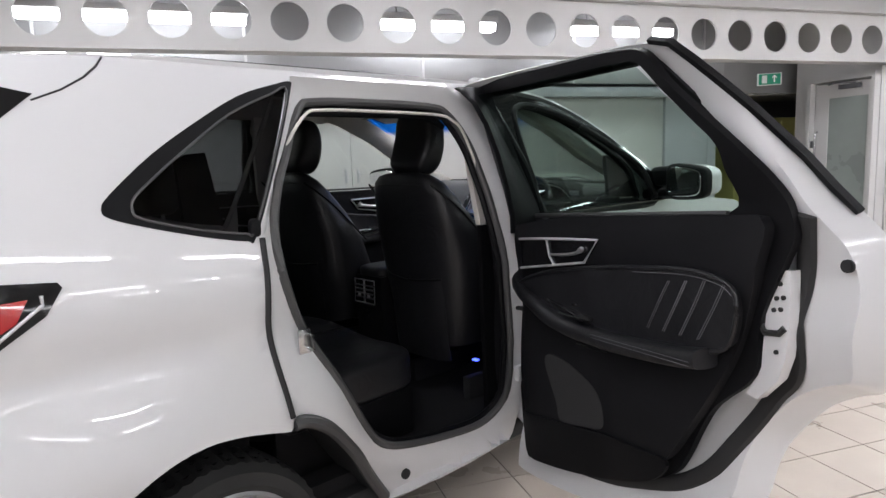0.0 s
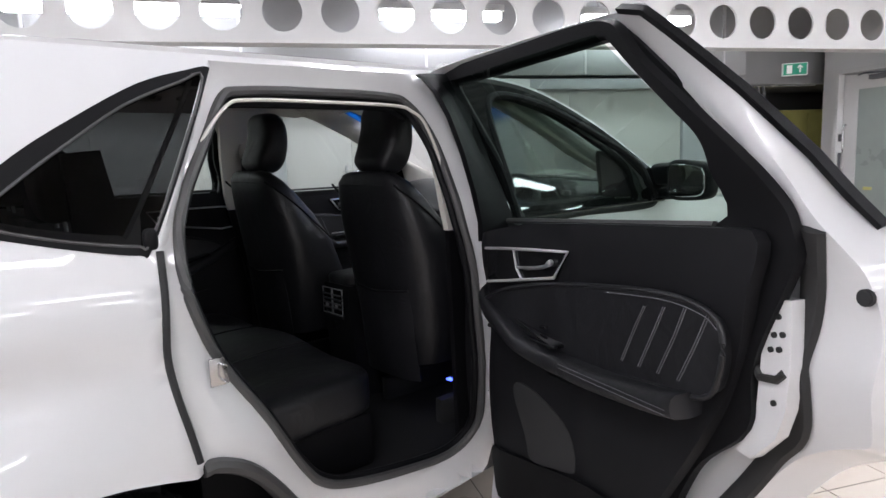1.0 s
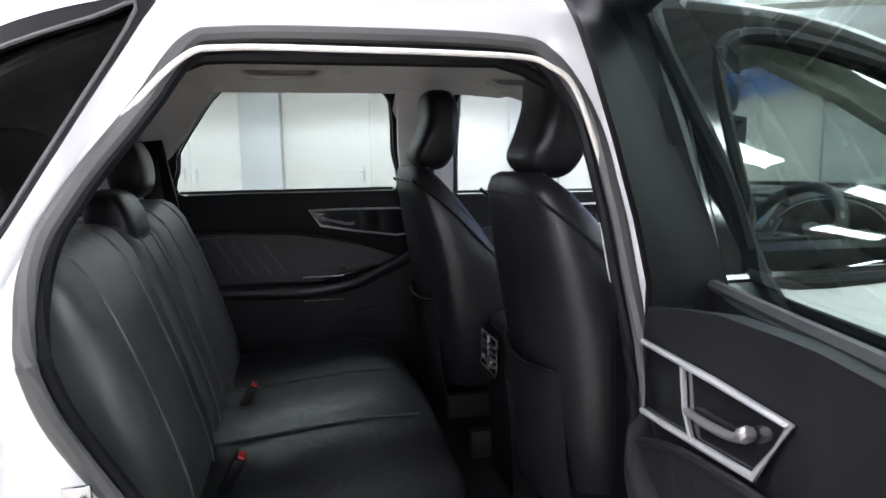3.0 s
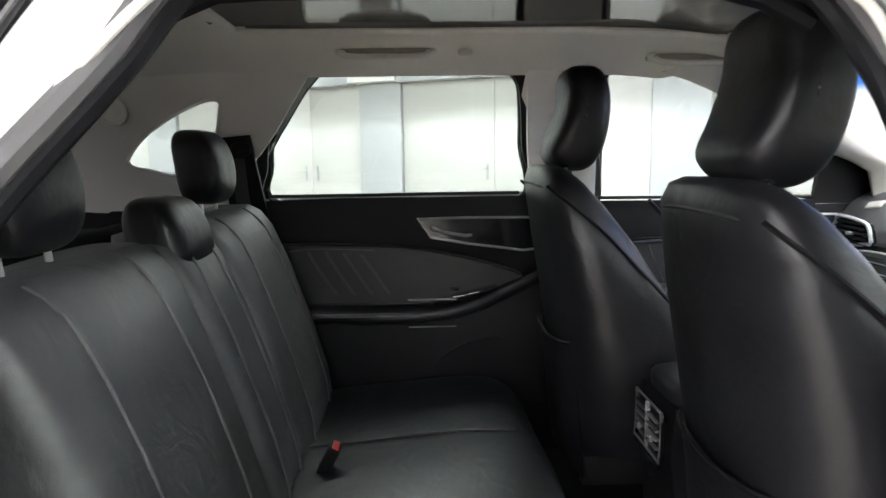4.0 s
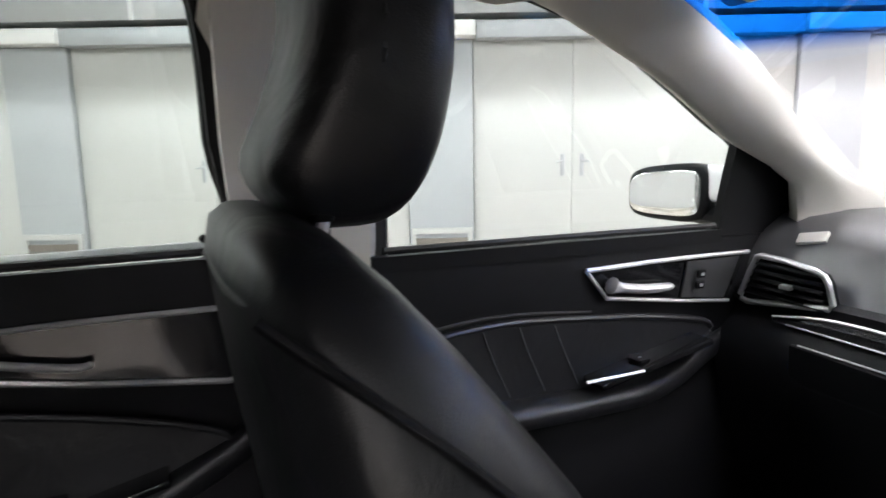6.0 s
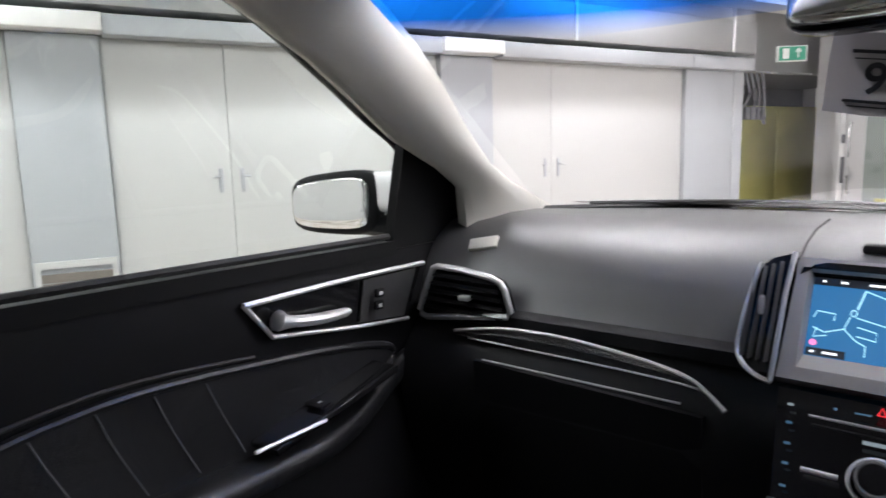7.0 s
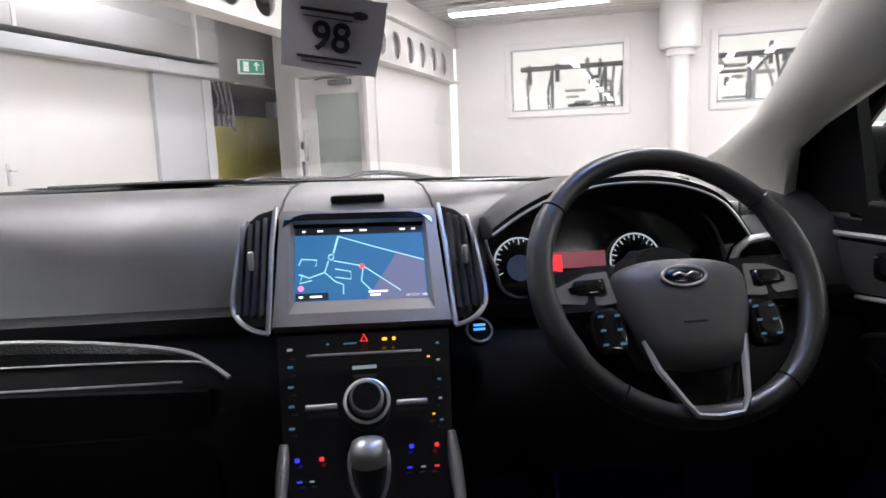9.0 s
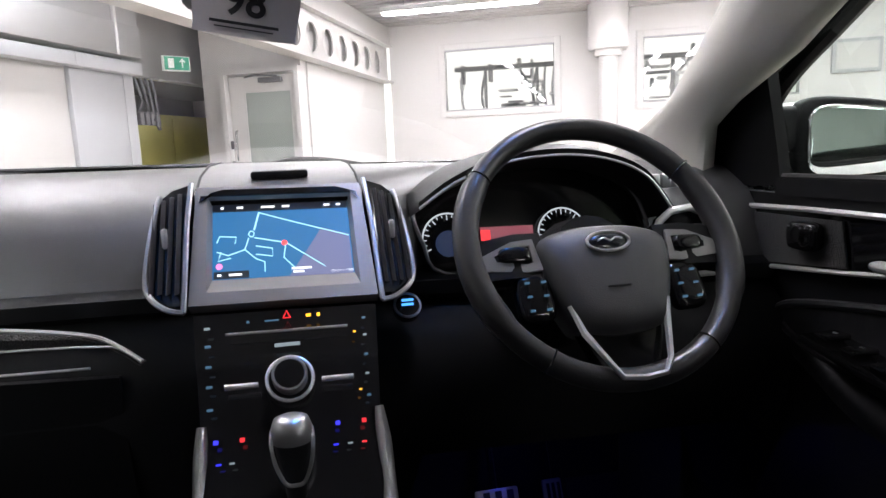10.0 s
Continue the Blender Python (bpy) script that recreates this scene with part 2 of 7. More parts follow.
GLASS_GREEN = glass("green_side_glass", (0.54, 0.60, 0.565), 0.06)
GLASS_FRONT = glass("front_side_glass", (0.70, 0.76, 0.73), 0.07)
GLASS_DARK = glass("privacy_glass", (0.13, 0.13, 0.14), 0.014, 0.03, wave=0.12)
TYRE = material("tyre_rubber", (0.022, 0.022, 0.022), 0.7, bump=0.4, scale=250, vary=0.3, vscale=9)
GLASS_BLUE = glass("blue_shade_band", (0.02, 0.20, 0.85))
gn = GLASS_BLUE.node_tree   # the tint fades out at the band's lower edge
gc, gx, gm, gk = gn.nodes.new("ShaderNodeTexCoord"), gn.nodes.new("ShaderNodeSeparateXYZ"), gn.nodes.new("ShaderNodeMapRange"), gn.nodes.new("ShaderNodeMix")
gk.data_type = "RGBA"
gm.inputs[1].default_value, gm.inputs[2].default_value = 1.462, 1.486
gk.inputs[6].default_value, gk.inputs[7].default_value = (0.86, 0.90, 0.95, 1), (0.008, 0.21, 0.90, 1)
gn.links.new(gc.outputs["Object"], gx.inputs[0])
gn.links.new(gx.outputs[2], gm.inputs[0])
gn.links.new(gm.outputs[0], gk.inputs[0])
gn.links.new(gk.outputs[2], [n for n in gn.nodes if n.type == "BSDF_TRANSPARENT"][0].inputs[0])
MIRROR = material("mirror_glass", (0.85, 0.86, 0.87), 0.02, metal=1.0, vary=0, rvary=0)
METAL = material("bright_steel", (0.6, 0.6, 0.6), 0.25, metal=1.0, vary=0.1)
WALLW = material("white_wall_paint", (0.58, 0.58, 0.575), 0.35, bump=0.1, scale=60, vary=0.04, vscale=0.8)
PANEL = material("white_panel", (0.49, 0.49, 0.48), 0.30, bump=0.05, scale=30, vary=0.03, vscale=0.7)
GREYCOL = material("grey_column_paint", (0.37, 0.385, 0.405), 0.35, bump=0.1, scale=50, vary=0.05, vscale=1)
DUCT = material("galvanised_sheet", (0.34, 0.345, 0.35), 0.42, metal=0.2, bump=0.05, scale=20, vary=0.06, vscale=1.5)
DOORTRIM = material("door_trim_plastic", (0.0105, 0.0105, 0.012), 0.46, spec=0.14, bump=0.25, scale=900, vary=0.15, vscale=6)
BEAMW = material("white_beam_paint", (0.48, 0.475, 0.465), 0.4, bump=0.1, scale=80, vary=0.05, vscale=1)
DECK = material("corrugated_deck", (0.42, 0.42, 0.42), 0.45, metal=0.5, vary=0.08, vscale=1)
TILE = material("floor_tile", (0.52, 0.46, 0.40), 0.28, bump=0.1, scale=40, vary=0.10, vscale=2, piece=0.06)
GROUT = material("tile_grout", (0.10, 0.09, 0.08), 0.9, bump=0.5, scale=200)
DARKG = material("dark_grey", (0.12, 0.12, 0.13), 0.6, vary=0.15)
YELLOW = material("dull_yellow_paint", (0.56, 0.53, 0.18), 0.5, vary=0.12)
LAMP = glow("lamp_tube", (0.98, 0.96, 1.0), 45.0)
LAMP_WIDE = glow("lamp_diffuser", (0.98, 0.96, 1.0), 15.0)

# ---- the garage: u along the car park, v across it ----
def slab(name, u0, u1, v0, v1, z0, z1, mat, label, bevel=0.0, parent=None, kind="structure"):
    return part(name, box(u0, u1, v0, v1, z0, z1, bevel), mat, parent, label, kind=kind, m=ROOM)


floor = slab("floor", -8, 14, -12.3, 8, FLOOR - 0.2, FLOOR - 0.004, GROUT, "grout bed under the beige floor tiles")
slab("wall_back", -8.2, -8, -12.3, 8, FLOOR, 3.5, WALLW, "white painted end wall")
# Added out of view to close the hall on the car's right.
slab("wall_right", -8, 12, -12.2, -12.0, FLOOR, 3.5, WALLW, "unseen white wall that closes the hall")

# corrugated ceiling: trapezoid ribs that run across the hall
rib = []
u = -8.0
while u < 12.2:
    rib += [(u, 3.30), (u + 0.09, 3.30), (u + 0.13, 3.24), (u + 0.19, 3.24)]
    u += 0.23
bm = loft([[(a, -12.3, z) for a, z in rib] + [(12.4, -12.3, 3.5), (-8, -12.3, 3.5)], [(a, 8, z) for a, z in rib] + [(12.4, 8, 3.5), (-8, 8, 3.5)]])
part("ceiling", bm, DECK, None, "corrugated metal deck ceiling", kind="structure", m=ROOM, angle=20)

# far wall with two windows
WIN = [(0.99, 2.81, 1.80, 2.81), (-2.62, -0.35, 1.78, 2.79)]
holes = [[(a, c), (b, c), (b, d), (a, d)] for a, b, c, d in WIN]
bm = sheet([(-12.0, FLOOR), (3.75, FLOOR), (3.75, 3.3), (-12.0, 3.3)], lambda a, b: Vector((12.0, a, b)), holes, step=1.0, thick=0.0)
thicken(bm, 0.2, (-1, 0, 0))
part("wall_far", bm, WALLW, None, "white painted wall with two high windows", kind="structure", m=ROOM)

# left wall: bays of white doors between grey columns, a duct box above them
V0 = 5.0
slab("wall_left", -8, 7.0, V0 + 0.06, V0 + 0.2, FLOOR, 3.4, WALLW, "white wall behind the cupboard doors")
slab("duct_box", -8, 7.0, V0 - 0.18, V0 + 0.05, 2.20, 2.50, DUCT, "pale metal duct box above the doors", 0.004)
slab("duct_box_upper", -8, 7.0, V0 - 0.16, V0 + 0.05, 2.504, 3.24, DUCT, "pale sheet-metal bulkhead under the ceiling", 0.004)
for k in range(8):
    a = -7.0 + k * 1.95
    slab("duct_joint", a, a + 0.03, V0 - 0.188, V0 - 0.158, 2.20, 3.2, CHROME, "bright vertical joint strip")
BROWNV = material("brown_vent_paint", (0.20, 0.18, 0.16), 0.6, vary=0.1)
COLS = [-7.95, -5.10, -2.15, 0.72, 3.50]
HANDLES = [(-5.80, -5.66), (-2.85, -2.71), (-0.78,), (1.86, 1.96), (4.53, 4.65)]
HEADW = material("white_rail_paint", (0.70, 0.70, 0.69), 0.4, vary=0.03)
for a, nxt, grips in zip(COLS, COLS[1:] + [6.17], HANDLES):
    slab("column", a, a + 0.47, V0 - 0.05, V0 + 0.06, FLOOR, 2.05, GREYCOL, "grey painted wall column", 0.006)
    slab("trim", a - 0.04, a + 0.49, V0 - 0.205, V0 - 0.02, 2.054, 2.155, HEADW, "white rail piece over a column", 0.004)
    # Grey tone stands in for the shadowed recess above the doors.
    slab("trim", a + 0.494, nxt - 0.044, V0 - 0.17, V0 - 0.02, 2.04, 2.155, GREYCOL, "rail over the doors, grey for the shadow there", 0.004)
    vent = thing("wall_vent", "white-framed brown vent grille at a column's foot", "vent", group="wall vents", m=ROOM @ Matrix.Translation((a + 0.235, V0 - 0.05, 0.3)))
    bm = join(box(-0.22, 0.22, -0.03, 0, 0.38, 0.42), box(-0.22, -0.19, -0.03, 0, -0.3, 0.38), box(0.19, 0.22, -0.03, 0, -0.3, 0.38))
    fr_ = part("frame", bm, PANEL, None, m=vent.matrix_world)
    fr_.parent, fr_.matrix_parent_inverse = vent, vent.matrix_world.inverted()
    for j in range(11):
        z = -0.26 + j * 0.058
        sl = part("slat", moved(box(-0.19, 0.19, -0.004, 0.004, -0.027, 0.027), Matrix.Translation((0, -0.012, z)) @ Matrix.Rotation(0.25, 4, "X")), BROWNV, None, m=vent.matrix_world)
        sl.parent, sl.matrix_parent_inverse = vent, vent.matrix_world.inverted()
    # door leaves of the bay that follows the column, parted at the handles
    lo, hi = a + 0.476, nxt - 0.006
    cut = min(max(sum(grips) / len(grips) + (0.07 if len(grips) == 1 else 0.0), lo + 0.3), hi - 0.3)
    for b0, b1, j in ((lo, cut - 0.0018, 0), (cut + 0.0018, hi, 1)):
        leaf = part("cupboard_door", box(b0, b1, V0 - 0.005, V0 + 0.04, FLOOR + 0.03, 2.16, 0.002), PANEL, None, "tall white wall door leaf with a small lever handle", "door", group="tall wall doors", m=ROOM)
        if j < len(grips):
            hx = cut + (0.07 if j else -0.07)
            bm = join(box(hx - 0.014, hx + 0.014, V0 - 0.014, V0 - 0.004, 1.08, 1.24, 0.004), tube([(hx, V0 - 0.01, 1.19), (hx, V0 - 0.04, 1.19), (hx + (0.05 if j else -0.05), V0 - 0.04, 1.185)], 0.007))
            part("handle", bm, GREYCOL, leaf, "grey lever handle", m=ROOM)
slab("column", 6.17, 6.855, V0 - 0.05, V0 + 0.06, FLOOR, 2.19, GREYCOL, "grey wall end beside the recess", 0.006)
slab("trim", 6.13, 7.0, V0 - 0.17, V0 - 0.055, 2.04, 2.155, GREYCOL, "grey edge rail at the wall's end", 0.004)
slab("recess_side", 6.86, 7.0, V0 - 0.05, 6.9, FLOOR, 2.20, GREYCOL, "grey end of the wall beside the recess")
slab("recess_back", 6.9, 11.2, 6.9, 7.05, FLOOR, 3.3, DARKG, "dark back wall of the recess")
slab("recess_bulkhead", 7.0, 11.0, V0 + 0.50, V0 + 0.6, 2.15, 3.3, DUCT, "grey bulkhead above the recess")
slab("recess_end", 11.0, 11.2, 5.25, 6.9, FLOOR, 3.3, WALLW, "white end wall of the recess")
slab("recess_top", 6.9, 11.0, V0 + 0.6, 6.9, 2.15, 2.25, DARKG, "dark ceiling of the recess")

# exit sign on the duct box
sign = thing("exit_sign", "green and white running-man emergency exit sign", "sign", m=ROOM @ Matrix.Translation((8.19, V0 + 0.27, 2.32)) @ Matrix.Rotation(radians(-35), 4, "Z") @ Matrix.Scale(0.75, 4))
M = sign.matrix_world


def sub(name, bm, mat, parent, label="", m=None):
    ob = part(name, bm, mat, None, label, m=m if m is not None else parent.matrix_world)
    ob.parent, ob.matrix_parent_inverse = parent, parent.matrix_world.inverted()
    return ob


GREEN = material("sign_green", (0.01, 0.22, 0.12), 0.4, emit=(0.02, 0.40, 0.24), power=0.18, vary=0)
SIGNW = material("sign_white", (0.8, 0.82, 0.8), 0.4, emit=(0.8, 0.9, 0.85), power=0.15, vary=0)
sub("body", box(-0.20, 0.23, -0.06, 0, -0.115, 0.115, 0.006), SIGNW, sign)
sub("face", box(-0.175, 0.21, -0.068, -0.058, -0.10, 0.10), GREEN, sign)
sub("doorway_symbol", box(-0.12, -0.03, -0.071, -0.067, -0.075, 0.075), SIGNW, sign, "white doorway symbol")
sub("arrow_symbol", join(tube([(0.10, -0.069, -0.06), (0.10, -0.069, 0.06)], 0.012, 6), tube([(0.06, -0.069, 0.02), (0.10, -0.069, 0.07), (0.14, -0.069, 0.02)], 0.012, 6)), SIGNW, sign, "white arrow symbol")
sub("bracket", tube([(0, 0, 0.12), (0.12, 0.1, 0.12)], 0.012), METAL, sign)

# recess: yellow cabinet, dark rack above, rail with hooks
cab = thing("storage_cabinet", "dull yellow metal cabinet in the dark recess", "cabinet", m=ROOM @ Matrix.Translation((9.5, 6.55, FLOOR)))
sub("body", box(-0.95, 0.95, -0.25, 0.30, 0, 1.93, 0.01), YELLOW, cab)
sub("door", box(-0.93, -0.01, -0.27, -0.252, 0.05, 1.88, 0.004), YELLOW, cab)
sub("door", box(0.01, 0.93, -0.27, -0.252, 0.05, 1.88, 0.004), YELLOW, cab)
rail = thing("wall_rail", "steel rail with dark hooks and cables in the recess", "rail", m=ROOM @ Matrix.Translation((7.3, 5.2, 2.08)))
sub("bar", tube([(-0.28, 0, 0), (1.2, 0, 0.02)], 0.012), METAL, rail)
for j in range(4):
    sub("hook", join(tube(curve([(0.05 + j * 0.09, 0, 0), (0.05 + j * 0.09, -0.03, -0.1), (0.07 + j * 0.09, -0.05, -0.25 - 0.1 * j), (0.03 + j * 0.09, 0, -0.38)], 4), 0.014), box(0.03 + j * 0.09, 0.09 + j * 0.09, -0.05, 0.01, -0.5, -0.36, 0.01)), DARKG, rail)

# projecting office with a glazed door
slab("wall_office_side", 8.86, 12.0, 3.88, 3.98, FLOOR, 3.3, WALLW, "white side wall of the projecting office")
slab("wall_office_back", 8.87, 11.0, 5.10, 5.24, FLOOR, 3.3, WALLW, "white back wall of the office")
bm = sheet([(3.9, FLOOR), (5.24, FLOOR), (5.24, 3.3), (3.9, 3.3)], lambda a, b: Vector((8.7, a, b)), [[(3.93, FLOOR + 0.02), (4.86, FLOOR + 0.02), (4.86, 2.2), (3.93, 2.2)]], step=1.0)
thicken(bm, 0.15, (-1, 0, 0))
part("wall_office", bm, WALLW, None, "white office wall round a glazed door", kind="structure", m=ROOM)
DR = thing("door_1", "white door with a tall frosted glass pane, closed", "door", m=ROOM @ Matrix.Translation((8.66, 4.4, FLOOR)))
bm = sheet([(-0.46, 0.02), (0.45, 0.02), (0.45, 2.28), (-0.46, 2.28)], lambda a, b: Vector((0, a, b)), [[(-0.36, 0.35), (0.24, 0.35), (0.24, 2.08), (-0.36, 2.08)]], step=0.5)
thicken(bm, 0.05, (-1, 0, 0))
sub("leaf", bm, WALLW, DR)
PANE = material("frosted_pane", (0.30, 0.34, 0.32), 0.3, vary=0.1, vscale=1.2)
sub("pane", box(0.01, 0.02, -0.36, 0.24, 0.35, 2.08), PANE, DR, "grey-green frosted pane")
sub("label_strip", box(-0.003, 0.009, -0.02, 0.1, 0.75, 0.79), YELLOW, DR, "small yellow sticker")
sub("pull_handle", tube(curve([(-0.05, 0.36, 0.85), (-0.09, 0.36, 0.9), (-0.09, 0.36, 1.55), (-0.05, 0.36, 1.62)], 5), 0.014), METAL, DR)
sub("lock", join(box(-0.065, -0.048, 0.42, 0.46, 0.95, 1.25, 0.005), box(-0.07, -0.048, 0.42, 0.46, 1.4, 1.5, 0.005)), DARKG, DR)
sub("closer", join(box(-0.12, -0.05, -0.30, 0.0, 2.18, 2.24, 0.008), tube([(-0.1, -0.25, 2.25), (-0.2, 0.0, 2.26), (-0.06, 0.2, 2.26)], 0.012)), DARKG, DR)
sub("frame", join(box(-0.1, 0.0, 0.46, 0.52, 0, 2.36), box(-0.1, 0.0, -0.52, -0.47, 0, 2.36), box(-0.1, 0.0, -0.52, 0.52, 2.3, 2.36)), WALLW, DR)

# cellular beam with round holes
BV, BZ, HR = 3.8, 2.625, 0.175
outl = [(-8, 2.36), (12, 2.36), (12, 2.92), (-8, 2.92)]
hol = []
for k in range(-13, 23):
    c = 0.17 + 0.513 * k
    if -7.6 < c < 11.7:
        hol.append([(c + HR * math.cos(2 * math.pi * i / 28), BZ + HR * math.sin(2 * math.pi * i / 28)) for i in range(28)])
bm = sheet(outl, lambda a, b: Vector((a, BV, b)), hol, step=0.5)
thicken(bm, 0.02, (0, -1, 0))
bm = join(bm, box(-8, 12, BV - 0.11, BV + 0.11, 2.335, 2.36), box(-8, 12, BV - 0.11, BV + 0.11, 2.92, 2.945))
part("ceiling_beam", bm, BEAMW, None, "white steel beam with a row of round holes", kind="structure", m=ROOM)
slab("beam_packer", -8, 12, BV - 0.06, BV + 0.06, 2.945, 3.24, BEAMW, "white packing between beam and deck")

# windows of the far wall
# Glow of a plain board replaces the lit hall beyond the windows.
VIEW = material("hall_glow", (0.5, 0.5, 0.5), 0.5, emit=(1.0, 0.98, 0.95), power=0.85, vary=0)
for i, (a, b, c, d) in enumerate(WIN):
    w = thing("window_%d" % (i + 1), "high white-framed window onto a bright hall", "window", m=ROOM @ Matrix.Translation((12.0, (a + b) / 2, (c + d) / 2)))
    w["kind"] = "structure"
    hw, hh = (b - a) / 2, (d - c) / 2
    fr = join(box(-0.04, 0.12, -hw - 0.09, -hw + 0.02, -hh - 0.09, hh + 0.09, 0.01), box(-0.04, 0.12, hw - 0.02, hw + 0.09, -hh - 0.09, hh + 0.09, 0.01), box(-0.04, 0.12, -hw, hw, -hh - 0.09, -hh + 0.02, 0.01), box(-0.04, 0.12, -hw, hw, hh - 0.02, hh + 0.09, 0.01))
    sub("window_frame", fr, WALLW, w)
    sub("window_bead", tube([(-0.035, -hw + 0.02, -hh + 0.02), (-0.035, hw - 0.02, -hh + 0.02), (-0.035, hw - 0.02, hh - 0.02), (-0.035, -hw + 0.02, hh - 0.02)], 0.016, 6, closed=True), GREYCOL, w, "grey glazing bead")
    sub("pane", box(0.08, 0.088, -hw, hw, -hh, hh), GLASS, w).visible_shadow = False
slab("backdrop", 15.0, 15.1, -6, 7, -0.5, 4.5, VIEW, "bright white hall beyond the windows")
rnd = random.Random(4)
PALEM = material("pale_machine_paint", (0.75, 0.76, 0.76), 0.4, vary=0.15)
MIDM = material("grey_machine_paint", (0.36, 0.365, 0.37), 0.45, vary=0.2)
for cv, half in ((1.9, 1.0), (-1.5, 1.25)):
    shelf = thing("far_machinery", "pale and grey machinery with pipework in the hall beyond", "machinery", group="machines beyond the windows", m=ROOM @ Matrix.Translation((13.6, cv, FLOOR)))
    for j in range(22):
        a, b = rnd.uniform(-half, half), rnd.uniform(2.0, 2.78)
        w, h = (rnd.uniform(0.015, 0.035), rnd.uniform(0.06, 0.20)) if j % 2 else (rnd.uniform(0.08, 0.24), rnd.uniform(0.012, 0.03))
        d_ = rnd.uniform(-0.25, 0.25)
        sub("bracket", box(d_ - 0.1, d_ + 0.1, a - w, a + w, b - h, b + h, 0.01), MIDM if j % 3 == 0 else PALEM, shelf)
    for j in range(6):
        a = rnd.uniform(-half * 0.9, half * 0.9)
        sub("pipe", tube(curve([(0, a, 1.9), (0, a + 0.05, 2.3), (-0.05, a + rnd.uniform(-0.3, 0.3), 2.75)], 5), 0.025), MIDM if j % 2 else PALEM, shelf)
    sub("gantry", join(box(-0.3, -0.2, -half, half, 2.70, 2.78, 0.01), box(-0.3, -0.2, -half * 0.55, -half * 0.5, 1.9, 2.7, 0.01), box(-0.3, -0.2, half * 0.4, half * 0.45, 1.9, 2.7, 0.01)), MIDM, shelf, "grey steel gantry")
    sub("bench", box(-0.3, 0.3, -half - 0.5, half + 0.5, 1.7, 2.0, 0.02), MIDM, shelf)
    sub("stand", box(-0.2, 0.2, -half, half, 0, 1.7, 0.02), PALEM, shelf)

# round post in front of the far wall, a framed notice, pipes
bm = join(disc((11.6, 0.18, 2.95), (0, 0, 1), 0.30, 0.75, 28, 0.02), disc((11.6, 0.18, 2.54), (0, 0, 1), 0.2, 0.12, 24), disc((11.6, 0.18, 1.2), (0, 0, 1), 0.14, 2.6, 24))
part("post", bm, WALLW, None, "white round post with a thick head", kind="structure", m=ROOM)
notice = thing("notice_board", "small framed white notice on the far wall", "notice", m=ROOM @ Matrix.Translation((11.97, -3.35, 2.3)))
sub("frame", box(-0.02, 0.03, -0.33, 0.33, -0.24, 0.24, 0.008), GREYCOL, notice)
sub("sheet", box(-0.026, -0.018, -0.28, 0.28, -0.19, 0.19), PANEL, notice)
for k, v in enumerate((-4.1, -4.3)):
    part("wall_pipe", tube([(11.9, v, FLOOR), (11.9, v, 3.25)], 0.035), WALLW, None, "white pipe up the far wall", "pipe", m=ROOM)

# strip lamps under the ceiling
def strip_lamp(u, v, z, length, along_u=True, deep=0.025, glow_=None):
    m = ROOM @ Matrix.Translation((u, v, z)) @ Matrix.Rotation(0 if along_u else math.pi / 2, 4, "Z")
    t = thing("strip_lamp", "long white ceiling strip lamp, lit", "lamp", group="ceiling strip lamps", m=m)
    sub("housing", box(-length / 2, length / 2, -0.085, 0.085, 0, 0.07, 0.01), WALLW, t)
    sub("tube", box(-length / 2 + 0.03, length / 2 - 0.03, -0.072, 0.072, -deep, -0.001, 0.01), glow_ or LAMP, t)
    for s in (-1, 1):
        sub("hanger", tube([(s * length * 0.35, 0, 0.06), (s * length * 0.35, 0, 3.26 - z)], 0.006, 6), METAL, t)


for u, n in ((-6.0, 1.5), (-3.4, 1.5), (-0.17, 2.06), (2.85, 1.35), (5.17, 1.40)):
    strip_lamp(u, 4.45, 2.80, n, deep=0.085, glow_=LAMP_WIDE)
for v in (2.3, 0.3, -1.8, -4.4, -7.0, -9.6):
    for u in (-5.4, -2.8, -0.2, 2.4, 5.0, 7.6):
        if (u, v) != (2.4, -1.8):
            strip_lamp(u, v, 3.1, 1.5)
for u in (4.1, 6.7):
    strip_lamp(u, -1.05, 3.1, 1.5)
for v in (2.2, -0.9, -3.6):
    strip_lamp(10.2, v, 3.1, 2.2, False)

# ---- the car: x forward, y to its left, the right-hand flank at negative y ----
FLANK_Z = np.linspace(0.0, 1.75, 351)
FLANK_W = np.interp(FLANK_Z, [0.1, 0.25, 0.40, 0.60, 0.80, 0.92, 1.02, 1.15, 1.3, 1.45, 1.55, 1.60, 1.64, 1.70], [0.82, 0.86, 0.92, 0.945, 0.948, 0.955, 0.94, 0.905, 0.85, 0.79, 0.745, 0.71, 0.64, 0.40])
soft = np.exp(-(np.arange(-16, 17) * 0.005 / 0.032) ** 2)
FLANK_W[16:-16] = np.convolve(FLANK_W, soft / soft.sum(), "valid")


def flank(x, z):
    """Half the car's width at a height."""
    w = float(np.interp(z, FLANK_Z, FLANK_W))
    k = math.exp(-((x + 0.15) / 0.45) ** 2)
    w += 0.055 * k * math.exp(-((z - 0.60) / 0.15) ** 2)   # wheel arch flare
    w -= 0.026 * k * math.exp(-((z - 0.87) / 0.07) ** 2)   # hollow above it
    if x < 0.1:
        w -= 0.06 * (0.1 - x) ** 2
    if x > 2.4:
        w -= 0.10 * ((x - 2.4) / 1.3) ** 2
    return w


def lift(y):
    """The car leans a little: its left side stands higher."""
    return 0.018 * (y + 0.9) / 0.9


def on(s, inset=0.0):
    """A surface on the flank of side s, inset by so much."""
    def f(x, z):
        y = s * (flank(x, z) - (inset(x, z) if callable(inset) else inset))
        return Vector((x, y, z + lift(y)))
    f.out = Vector((0, s, 0))
    return f


